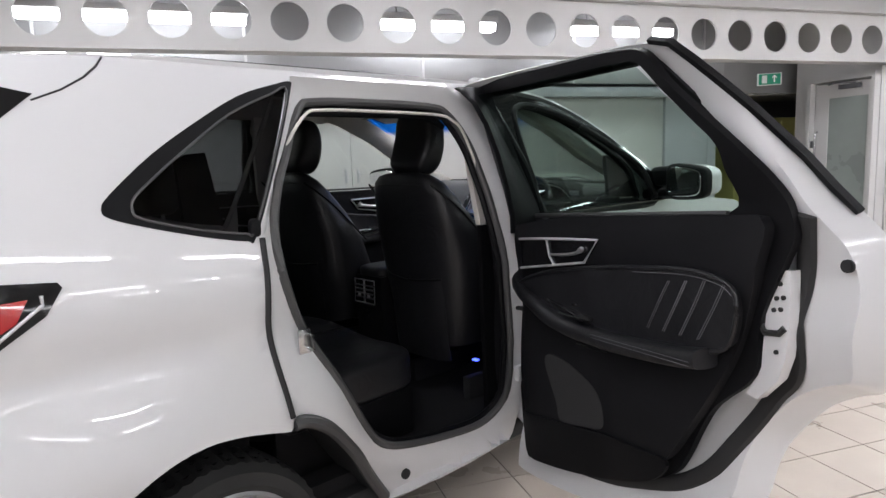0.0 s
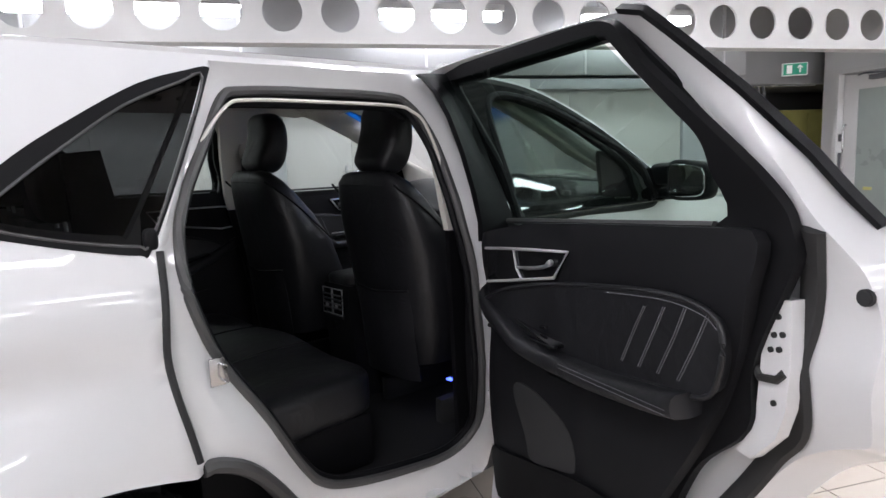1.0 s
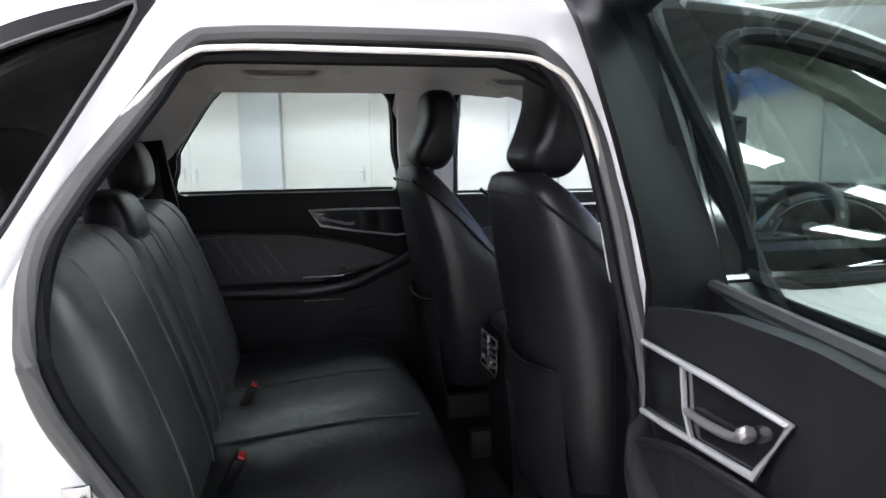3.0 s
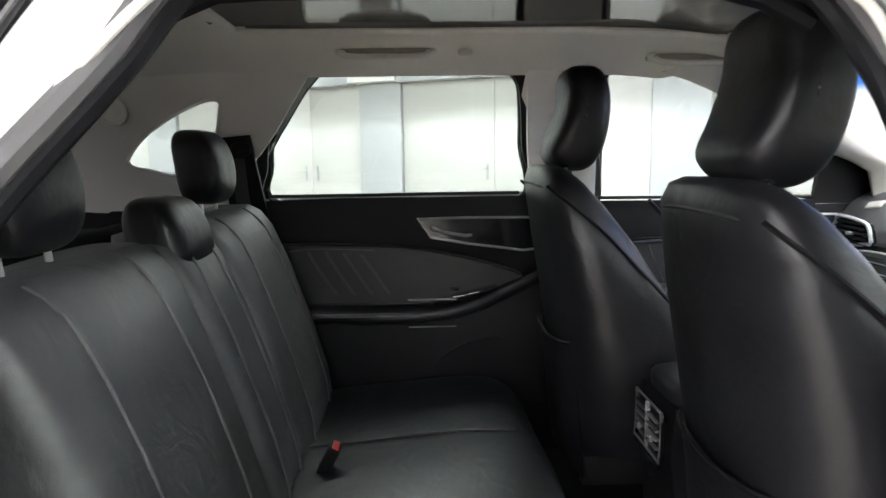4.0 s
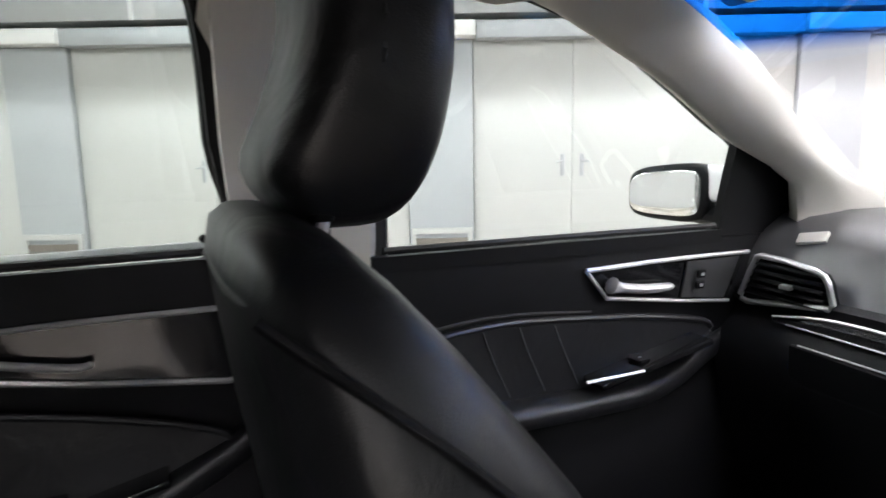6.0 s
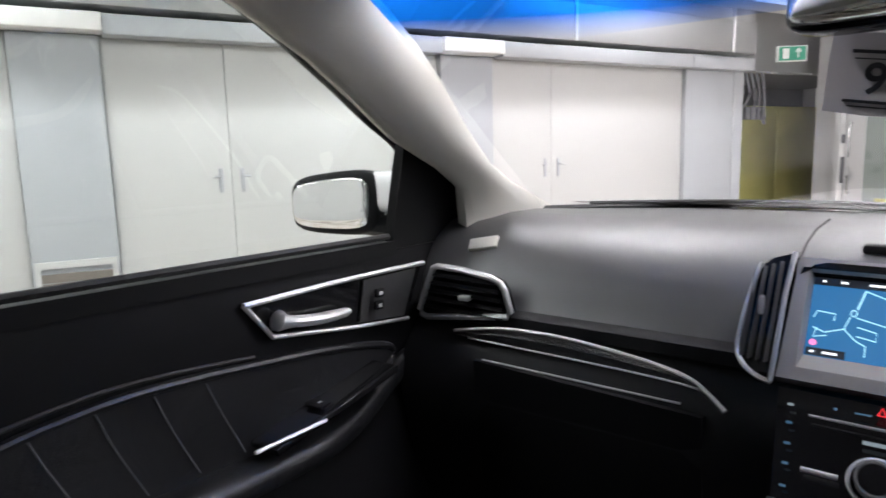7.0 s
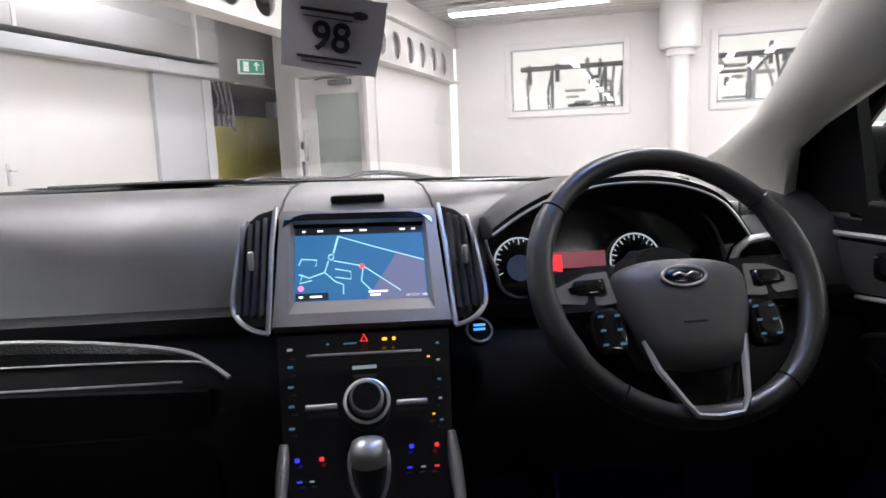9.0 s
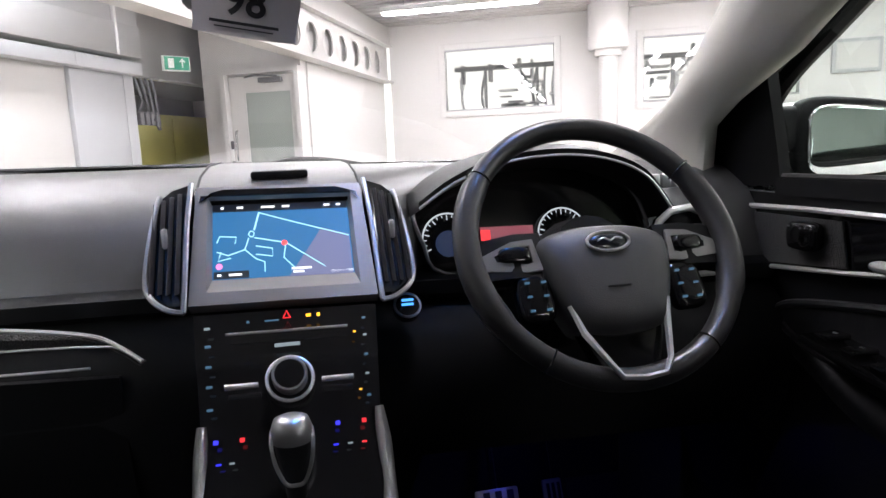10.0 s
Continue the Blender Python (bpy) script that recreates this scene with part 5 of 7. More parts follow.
    bez = [(1.748, 1.052), (1.90, 1.055), (2.05, 1.055), (2.172, 1.053), (2.120, 0.952), (1.98, 0.967), (1.87, 0.983), (1.797, 0.993)]
    if s < 0:
        bez = [(1.755, 1.060), (1.90, 1.068), (2.08, 1.068), (2.235, 1.064), (2.180, 0.967), (2.0, 0.984), (1.88, 0.997), (1.80, 1.004)]
    cup = part("handle_cup", sheet(bez, at(s, lambda x, z: d(x, z) - 0.004), step=0.05, thick=0.006), GLOSS, door, "gloss black handle recess")
    part("bezel", join(tube([at(s, lambda x, z: d(x, z) - 0.009)(*p) for p in bez[:4]], 0.0048, 6), tube([at(s, lambda x, z: d(x, z) - 0.009)(*p) for p in bez[4:] + bez[:1]], 0.0040, 6)), CHROME, cup, "satin chrome handle strips")
    part("speaker_mesh", sheet([(2.00, 1.047), (2.145, 1.046), (2.105, 0.960), (1.985, 0.974)] if s > 0 else [(2.012, 1.056), (2.205, 1.055), (2.165, 0.976), (2.0, 0.990)], at(s, lambda x, z: d(x, z) - 0.011), step=0.05, thick=0.004), bpy.data.materials["speaker_grille"], cup, "fine dark speaker mesh")
    if s < 0:
        part("control_knob", join(pillow(2.066, s * 0.752, 1.030 + lift(s * 0.76), 0.030, 0.012, 0.022, 0.5, 6), disc((2.066, s * 0.742, 1.034 + lift(s * 0.76)), (0, 1, 0), 0.012, 0.012, 20, 0.002)), GLOSS, cup, "black mirror control knob")
        for k in range(3):
            part("key_legend", box(2.046 + 0.018 * k, 2.052 + 0.018 * k, s * 0.7395 - 0.0004, s * 0.7395 + 0.0004, 1.043 + lift(s * 0.76), 1.046 + lift(s * 0.76)), STITCH, cup)
    else:
        for k in range(2):   # lock and unlock keys
            part("lock_key", box(2.010 + 0.003 * k, 2.030 + 0.003 * k, s * 0.750 - 0.004, s * 0.750 + 0.004, 0.992 + 0.022 * k + lift(s * 0.76), 1.008 + 0.022 * k + lift(s * 0.76), 0.003), GLOSS, cup, "small lock key")
            part("key_legend", box(2.016 + 0.003 * k, 2.024 + 0.003 * k, s * 0.7455 - 0.0004, s * 0.7455 + 0.0004, 0.997 + 0.022 * k + lift(s * 0.76), 1.003 + 0.022 * k + lift(s * 0.76)), CHROME, cup)
    lev = curve([(1.792, 1.024, 0), (1.815, 1.016, 0), (1.88, 1.006, 0), (1.950, 1.004, 0)], 5)
    part("lever", tube([at(s, lambda x, z: d(x, z) - 0.022)(p.x, p.y) for p in lev], [0.008, 0.014, 0.017, 0.016, 0.013, 0.011] + [0.0095] * 7 + [0.0085] * 2 + [0.005], 10), CHROME, cup, "satin chrome door lever")
    bm = sheet(flat_curve([(1.40, 0.29), (1.9, 0.28), (2.2, 0.30), (2.26, 0.45), (2.0, 0.52), (1.6, 0.52), (1.42, 0.45)], 4), at(s, lambda x, z: d(x, z) - 0.06), step=0.06, thick=0.012)
    part("door_pocket", bm, PLASTIC, door, "black map pocket")
    part("outside_handle", tube(curve([on(s, 0.0)(1.47, 0.97), on(s, -0.03)(1.50, 0.975), on(s, -0.035)(1.64, 0.975), on(s, 0.0)(1.68, 0.97)], 5), 0.013, 8), PAINT, door, "white outside handle")
    # door mirror: housing, rim and glass turned towards the driver
    cx, cy, hm, turn = (2.231, 1.082, 0.106, 0.306) if s > 0 else (2.310, -1.080, 0.106, -0.20)
    z0, hz = (1.193, 0.070) if s > 0 else (1.170, 0.080)
    m = Matrix.Translation((cx, cy, z0)) @ Matrix.Rotation(turn, 4, "Z")

    def taper(p, q):   # lower towards the outer end
        k = min(max(0.5 + 0.5 * s * q.y, 0), 1)
        p.z = p.z * (1 - 0.20 * k * k) - 0.006 * k
        return p
    part("mirror_arm", moved(pillow(0.075, -s * (hm + 0.035), 0.022, 0.060, 0.085, 0.048, 0.45, 6), m), PAINT if s > 0 else PLASTIC, door, "white inner end of the door mirror" if s > 0 else "black inner end of the door mirror")
    body = part("mirror_housing", moved(pillow(0.105, -s * 0.008, 0.004, 0.070, hm - 0.002, hz, 0.5, 8, bend=taper), m), PAINT, door, "rounded white door mirror housing")
    part("mirror_rim", moved(pillow(0.034, 0, 0, 0.034, hm + 0.007, hz + 0.007, 0.42, 10, bend=taper), m), PLASTIC, body, "black mirror rim")
    part("mirror_glass", moved(pillow(-0.003, 0, 0, 0.003, hm - 0.010, hz - 0.010, 0.42, 10, bend=taper), m @ Matrix.Rotation(s * 0.06, 4, "Z")), MIRROR, body, "mirror glass")
    part("mirror_foot", loft([[Vector((x + 0.05 * math.cos(a), y, zz + 0.026 * math.sin(a))) for a in np.linspace(0, 2 * math.pi, 12)[:-1]] for x, y, zz in ((cx + 0.10, s * 0.84, z0 - 0.066), (cx + 0.10, s * 0.94, z0 - 0.064), (cx + 0.08, s * 1.06, z0 - 0.055))]), PLASTIC, body, "black mirror foot")
    return door


front_door(-1, "white front car door, closed, with its door mirror")
front_door(1, "white front car door, closed, with black trim inside")

# ---- inside the car ----
def lz(y):
    return lift(y)


# headliner with the roof opening, its frame and the side coves
def cove(x, y):
    a = abs(y)
    z = float(np.interp(a, [0.0, 0.38, 0.42, 0.50, 0.58, 0.64, 0.685, 0.705], [1.632, 1.624, 1.618, 1.606, 1.590, 1.570, 1.536, 1.512] if y > 0 else [1.632, 1.624, 1.618, 1.608, 1.595, 1.578, 1.560, 1.553]))
    if x < 0.1:
        z -= 0.16 * ((0.1 - x) / 0.6) ** 2
    if x > 1.25:
        z -= 0.055 * ((x - 1.25) / 0.5) ** 2
    return z + lz(y)


ROOFHOLE = flat_curve([(0.26, -0.36), (0.29, -0.43), (0.38, -0.46), (1.52, -0.46), (1.60, -0.44), (1.62, -0.36), (1.62, 0.36), (1.60, 0.44), (1.52, 0.46), (0.38, 0.46), (0.29, 0.43), (0.26, 0.36)], 3)
bm = sheet([(-0.50, -0.70), (1.52, -0.70), (1.66, -0.665), (1.76, -0.60), (1.80, -0.4), (1.82, 0), (1.80, 0.4), (1.76, 0.60), (1.66, 0.665), (1.52, 0.70), (-0.50, 0.70)], lambda a, b: Vector((a, b, cove(a, b))), [ROOFHOLE], step=0.05, thick=0.005, out=(0, 0, -1))
liner = part("headliner", bm, LINER, car, "beige cloth headliner", angle=60)
part("door_weatherstrip", tube([Vector((x, -0.672, 1.472 - 0.5 * max(x - 1.10, 0) - 0.4 * max(0.56 - x, 0))) for x in np.linspace(0.50, 1.18, 14)], 0.013, 8), PLASTIC, car, "black inner weatherstrip under the roof rail")
part("roof_opening_edge", tube([Vector((a, b, cove(a, b) + 0.004)) for a, b in ROOFHOLE], 0.012, 8, closed=True), LINER, liner)
bm = sheet([(0.22, -0.485), (1.66, -0.485), (1.66, 0.485), (0.22, 0.485)], lambda a, b: Vector((a, b, cove(a, b) + 0.008)), step=0.2, thick=0.006, out=(0, 0, -1))
part("roof_blind", bm, GLOSS, liner, "dark glass of the roof panel")
for s in (-1, 1):
    for x0, x1 in ((0.535, 0.795), (1.465, 1.735)):
        zz = cove((x0 + x1) / 2, s * 0.60) - 0.004
        yy = 0.602 if x0 < 1 else 0.60
        pts = curve([(x0, s * (yy - 0.005), zz + lz(s * 0.6) * 0), (x0 + 0.02, s * (yy - 0.04), zz - 0.018), ((x0 + x1) / 2, s * (yy - 0.045), zz - 0.022), (x1 - 0.02, s * (yy - 0.04), zz - 0.018), (x1, s * (yy - 0.005), zz)], 5)
        hd = thing("grab_handle", "beige plastic grab handle on the headliner", "handle", at=((x0 + x1) / 2, s * 0.60, zz), group="grab handles")
        part("bar", tube(pts, 0.013, 10, flat=0.75), PILLAR, hd)
        part("recess", pillow((x0 + x1) / 2, s * (yy + 0.008), zz + 0.002, (x1 - x0) / 2 + 0.018, 0.026, 0.010, 0.35, 5), RECESS_SHADE, hd)
        part("end_cap", pillow(x0, s * (yy - 0.002), zz + 0.002, 0.02, 0.012, 0.012, 0.6, 3), PILLAR, hd)
        part("end_cap", pillow(x1, s * (yy - 0.002), zz + 0.002, 0.02, 0.012, 0.012, 0.6, 3), PILLAR, hd)
    part("coat_hook", pillow(0.90, s * 0.60, cove(0.9, s * 0.6) - 0.008, 0.022, 0.012, 0.010, 0.6, 3), PILLAR, liner)

# rear side trims round the quarter windows, centre and front pillars
LQ = flat_curve([(-0.165, 1.262), (-0.109, 1.340), (0.002, 1.413), (0.10, 1.452), (0.140, 1.448), (0.140, 1.42), (0.115, 1.337), (0.05, 1.265), (-0.02, 1.222), (-0.10, 1.238)], 4)
for s in (-1, 1):
    out = [(-0.62, 1.13), (-0.55, 1.30), (-0.42, 1.46), (-0.2, 1.52), (0.2, 1.535), (0.43, 1.535), (0.408, 1.503), (0.358, 1.430), (0.303, 1.347), (0.250, 1.280), (0.215, 1.250), (0.21, 1.10), (-0.2, 1.10)]
    fn = at(s, lambda x, z: 0.745 - 0.16 * max(z - 1.12, 0) - 0.02 * max(0, -x))
    hole_ = LQ if s > 0 else shrink(Q_GLASS, 0.004)
    if s < 0:
        out = out[:6] + [(0.40, 1.50), (0.34, 1.40), (0.30, 1.30), (0.28, 1.10), (-0.2, 1.10)]
    bm = sheet(out, fn, [hole_], step=0.05, thick=0.02)
    tr = part("rear_side_trim", bm, PILLAR, car, "beige trim round the rear quarter window", angle=60)
    sp = part("speaker", disc(fn(-0.185, 1.422) - Vector((0, s * 0.008, 0)), (0, 1, 0.16 * s), 0.046, 0.018, 28, 0.004), PILLAR, tr, "round beige speaker cover")
    part("speaker_ring", ring(fn(-0.185, 1.422) - Vector((0, s * 0.016, 0)), (0, 1, 0.16 * s), 0.036, 0.004, 28, 6), LINER, sp)
    part("window_edge", tube([fn(*p) for p in hole_], 0.007, 6, closed=True), PILLAR, tr)
    bm = sheet([(-0.75, 0.30), (-0.80, 1.10), (-0.2, 1.11), (0.26, 1.10), (0.27, 0.30)], at(s, 0.74), step=0.12, thick=0.02)
    part("load_side_trim", bm, PLASTIC, car, "black load bay side trim")
    # centre pillar
    e = 0.0 if s > 0 else 0.15
    prof = [(1.10 + e, 1.53), (1.105 + e, 1.30), (1.12 + e, 1.12), (1.135 + e, 1.045), (1.315, 1.045), (1.315, 1.12), (1.315, 1.30), (1.33, 1.53)]
    bm = sheet(prof, at(s, lambda x, z: 0.735 - 0.12 * max(z - 1.1, 0)), step=0.05, thick=0.025)
    part("centre_pillar_trim", bm, PILLAR, car, "beige centre pillar trim", angle=60)
    bm = sheet([(1.135 + e, 1.043), (1.34, 1.043), (1.40, 0.25), (1.30, 0.25)], at(s, 0.74), step=0.08, thick=0.02)
    part("centre_pillar_lower", bm, PLASTIC, car)
    # front pillar trim
    rings = []
    sh = 0.0 if s > 0 else 0.022
    for ax_, az, bx, bz, w in ((2.66, 1.085, 2.29, 1.02, 0.010), (2.60, 1.125, 2.27, 1.07, 0.014), (2.46, 1.167, 2.258, 1.125, 0.020), (2.34, 1.207, 2.230, 1.195, 0.024), (2.245, 1.248, 2.165, 1.232, 0.026), (2.150, 1.312, 2.045, 1.288, 0.028), (2.06, 1.383, 1.948, 1.343, 0.030), (1.985, 1.434, 1.850, 1.396, 0.032), (1.87, 1.495, 1.760, 1.434, 0.032), (1.76, 1.540, 1.63, 1.488, 0.028), (1.66, 1.56, 1.54, 1.515, 0.02)):
        pa = Vector((ax_ + sh, s * (0.68 - 0.2 * (az - 1.12)), az))
        bx -= 0.032 * min(max((bz - 1.22) / 0.06, 0), 1) * (1.0 if s > 0 else 0.8)
        pb = Vector((bx + sh * 0.5, s * (0.72 - 0.2 * (bz - 1.12)), bz))
        ring_ = []
        for k in (0.0, 0.12, 0.30, 0.45, 0.58, 0.75, 0.9, 1.0):
            ring_.append(pa.lerp(pb, k) + Vector((-0.45, -s, 0.1)) * w * (1 - abs(2 * k - 0.95) ** 2.2 if k < 0.97 else 0.0))
        ring_ += [pb + Vector((0.012, s * 0.03, 0.006)), pa + Vector((0.0, s * 0.035, 0.0))]
        rings.append([p + Vector((0, 0, lz(p.y))) for p in ring_])
    part("front_pillar_trim", loft(rings), PILLAR, car, "beige windscreen pillar trim", angle=60)
    # belt anchor and webbing on the centre pillar
    bt = thing("seat_belt", "black seat belt on its pillar guide", "seat belt", at=(1.22, s * 0.70, 1.30), group="front seat belts")
    part("guide", pillow(1.22 if s > 0 else 1.315, s * 0.702, 1.33 + lz(s * 0.7), 0.02, 0.012, 0.045, 0.6, 4), PILLAR, bt)
    bo, bi = (0.0, 0.0) if s > 0 else (0.13, 0.035)
    bm = loft([[Vector((1.20 + bo, s * y, z)), Vector((1.245 + bo, s * y, z)), Vector((1.245 + bo, s * (y + 0.0015), z)), Vector((1.20 + bo, s * (y + 0.0015), z))] for y, z in ((0.694 + bi, 1.33), (0.702 + bi, 1.0), (0.705 + bi, 0.6), (0.70 + bi, 0.4))])
    part("webbing", bm, BELT, bt)
    part("belt_cover", sheet([(0.140, 1.338), (0.226, 1.345), (0.268, 1.10), (0.152, 1.10)], at(s, lambda x, z: 0.700 - 0.03 * max(z - 1.1, 0)), step=0.05, thick=0.02), PLASTIC, car, "black belt outlet cover")
    # rear shoulder belt from the pillar behind the rear door
    bt = thing("seat_belt", "black rear seat belt beside the seat back", "seat belt", at=(0.20, s * 0.66, 1.30), group="rear seat belts")
    part("cover", pillow(0.20, s * 0.688, 1.30 + lz(s * 0.7), 0.030, 0.012, 0.022, 0.6, 4), PLASTIC, bt, "black belt outlet")
    bm = loft([[Vector((x - 0.022, s * y, z)), Vector((x + 0.022, s * (y - 0.006), z)), Vector((x + 0.022, s * (y - 0.0045), z)), Vector((x - 0.022, s * (y + 0.0015), z))] for x, y, z in ((0.195, 0.665, 1.305), (0.205, 0.650, 1.20), (0.23, 0.630, 1.08), (0.30, 0.60, 0.85), (0.38, 0.58, 0.62))])
    part("webbing", bm, BELT, bt)

# floor pan, carpet, firewall, load floor, parcel area
part("cabin_floor", box(-0.7, 2.75, -0.74, 0.74, 0.21, 0.26), CARPET, car, "dark carpeted cabin floor")
part("load_floor", box(-0.8, 0.05, -0.73, 0.73, 0.56, 0.60, 0.01), CARPET, car, "dark load bay floor")
for s in (-1, 1):
    part("kick_panel", box(2.36, 2.62, *sorted((s * 0.742, s * 0.764)), 0.22, 1.03, 0.004), CARPET, car, "dark carpeted footwell side")
part("firewall", box(2.62, 2.66, -0.74, 0.74, 0.25, 1.08), CARPET, car)
part("load_cover", join(tube([(-0.05, -0.66, 1.09), (-0.05, 0.66, 1.11)], 0.03, 12), box(-0.72, -0.05, -0.66, 0.66, 1.09, 1.096)), CARPET, car, "black roller load cover")
part("sill_trim", box(0.25, 2.45, 0.735, 0.835, 0.20, 0.292, 0.01), PLASTIC, car, "black sill trim by the closed doors")
part("sill_plate", loft([[Vector((x, y, z)) for y, z in ((-0.80, 0.262), (-0.775, 0.285), (-0.74, 0.265))] for x in np.linspace(0.80, 1.30, 8)], closed=False), PLASTIC, car, "black door sill trim")


def bolster_ring(x, z, cy, half, front, back, flare, n=28, side=0.0):
    """A section through a seat back at a height: wings reach forward at both sides."""
    pts = []
    for j in range(n):
        a = 2 * math.pi * j / n
        c, sn = math.cos(a), math.sin(a)
        u = math.copysign(abs(sn) ** 0.55, sn)
        w = math.copysign(abs(c) ** 0.55, c)
        y = cy + half * u
        f = front + flare * abs(u) ** 3 if w > 0 else back * (1 - 0.20 * abs(u) ** 4)
        pts.append(Vector((x + w * f, y, z)))
    return pts


def front_seat(cy, dx, name, label):
    """A bucket seat; cy its middle, dx how far it is slid forward."""
    seat = thing(name, label, "car seat", at=(1.45 + dx, cy, 0.26), group="front seats")
    sec = [(1.30, 0.50, 0.20, 0.10, 0.146, 0.06), (1.28, 0.62, 0.240, 0.11, 0.144, 0.14), (1.25, 0.78, 0.258, 0.105, 0.132, 0.150), (1.22, 0.92, 0.264, 0.105, 0.122, 0.110), (1.18, 1.05, 0.250, 0.088, 0.104, 0.056), (1.14, 1.15, 0.226, 0.068, 0.078, 0.018), (1.115, 1.205, 0.200, 0.048, 0.060, 0.008), (1.10, 1.236, 0.155, 0.032, 0.040, 0.003), (1.095, 1.248, 0.10, 0.016, 0.024, 0.0)]
    rings = [bolster_ring(x + dx, z + lz(cy), cy, h, f, b, fl) for x, z, h, f, b, fl in sec]
    part("backrest", loft(rings), LEATHER, seat, "black leather seat back with side bolsters", angle=70)
    # piping that runs from the rear top corner down the sides, and round the back panel
    zs_, hs_ = [q[1] for q in sec], [q[2] for q in sec]
    for s in (-1, 1):
        pts = [Vector((x + dx, cy + s * (float(np.interp(z, zs_, hs_)) + 0.001), z + lz(cy))) for x, z in ((1.062, 1.200), (1.085, 1.180), (1.125, 1.148), (1.196, 1.085), (1.279, 0.995), (1.366, 0.90))]
        part("piping", tube(curve(pts, 4), 0.0045, 6), PLASTIC, seat, "black piping")
    part("piping", tube([Vector((1.058 + dx + 0.5 * max(abs(y) - 0.12, 0), cy + y, 1.200 - 0.25 * y * y + lz(cy))) for y in np.linspace(-0.195, 0.195, 13)], 0.0040, 6), RUBBER, seat)
    # map pocket on the back
    rings = []
    for x, z in ((1.150, 0.44), (1.134, 0.56), (1.122, 0.70), (1.110, 0.800)):
        rings.append([Vector((x + dx - 0.012 * (1 - (y / 0.175) ** 4) + 0.022 * (abs(y) / 0.175) ** 4, cy + y, z + lz(cy) - 0.015 * (1 - abs(y) / 0.175) * (z > 0.79))) for y in np.linspace(-0.175, 0.175, 13)])
    bm = thicken(loft(rings, closed=False), 0.006, (-1, 0, 0))
    pk = part("map_pocket", bm, LEATHER, seat, "black leather map pocket")
    part("pocket_edge", tube([p + Vector((-0.003, 0, 0.002)) for p in rings[-1]], 0.005, 6), PLASTIC, pk)

    def hr(p, q):
        if q.x > 0:
            p.x += 0.020 * (1 - q.z ** 2)
        else:   # a lip at the lower back, a hollow above it
            p.x += 0.014 * math.exp(-((q.z - 0.35) / 0.4) ** 2) - 0.022 * math.exp(-((q.z + 0.62) / 0.3) ** 2)
        p.y *= 1 - 0.12 * max(-q.z, 0) - 0.06 * max(q.z, 0)
        return p
    hd = part("headrest", pillow(1.172 + dx, cy, 1.366 + lz(cy), 0.058, 0.122, 0.136, 0.55, 12, lean=-0.08, bend=hr), LEATHER, seat, "black leather headrest", angle=80)
    part("headrest_seam", tube([Vector((1.175 + dx + 0.01 * math.cos(a) , cy + 0.120 * math.sin(a), 1.376 + lz(cy) + 0.123 * math.cos(a))) for a in np.linspace(-2.2, 2.2, 24)], 0.003, 5), RUBBER, hd)
    for y in (-0.07, 0.07):
        part("headrest_post", tube([(1.13 + dx, cy + y, 1.20 + lz(cy)), (1.145 + dx, cy + y, 1.30 + lz(cy))], 0.006, 8), CHROME, seat, "chrome headrest post")
        part("post_sleeve", disc((1.135 + dx, cy + y, 1.248 + lz(cy)), (0, 0, 1), 0.014, 0.014, 12, 0.003), PLASTIC, seat)

    def cush(p, q):
        p.z += 0.035 * abs(q.y) ** 3 - 0.03 * (q.x < 0) * q.x * q.x
        return p
    part("cushion", pillow(1.60 + dx, cy, 0.565 + lz(cy), 0.27, 0.25, 0.085, 0.42, 12, bend=cush), LEATHER, seat, "black leather seat cushion", angle=70)
    for d in (-0.2525, 0.2525):
        part("side_cover", box(1.36 + dx, 1.80 + dx, cy + d - 0.0175, cy + d + 0.0175, 0.36, 0.52, 0.012), PLASTIC, seat)
    for d in (-0.18, 0.18):
        part("rail", box(1.25 + dx, 1.9 + dx, cy + d - 0.02, cy + d + 0.02, 0.26, 0.36, 0.005), RUBBER, seat, "dark seat rail")
    s = 1 if cy > 0 else -1
    part("buckle", moved(join(box(-0.012, 0.012, -0.025, 0.025, -0.05, 0.05, 0.006)), Matrix.Translation((1.40 + dx, cy - s * 0.275, 0.66)) @ Matrix.Rotation(-0.3, 4, "Y")), PLASTIC, seat)
    return seat


front_seat(0.37, 0.0, "front_passenger_seat", "black leather front passenger seat with headrest")
front_seat(-0.38, 0.125, "driver_seat", "black leather driver's seat with map pocket on its back")

# rear bench
bench = thing("rear_bench", "black leather rear bench seat with three headrests", "car seat", at=(0.5, 0, 0.26))


def back_part(y0, y1, name, top=1.135):
    sec = []
    for x, z, f in ((0.405, 0.52, 0.06), (0.372, 0.62, 0.085), (0.325, 0.78, 0.088), (0.275, 0.95, 0.080), (0.235, 1.07, 0.068), (0.215, top - 0.02, 0.050), (0.205, top, 0.026)):
        cyy, hh = (y0 + y1) / 2, (y1 - y0) / 2
        rr = []
        for j in range(26):
            a = 2 * math.pi * j / 26
            c, sn = math.cos(a), math.sin(a)
            u = math.copysign(abs(sn) ** 0.45, sn)
            w = math.copysign(abs(c) ** 0.45, c)
            y = cyy + (hh - (0.03 if z > top - 0.01 else 0)) * u
            rr.append(Vector((x + w * (f + 0.018 * abs(u) ** 4 if w > 0 else 0.07), y, z + lz(y))))
        sec.append(rr)
    return part(name, loft(sec), LEATHER_WORN_LIT, bench, "black leather seat back section", angle=70)


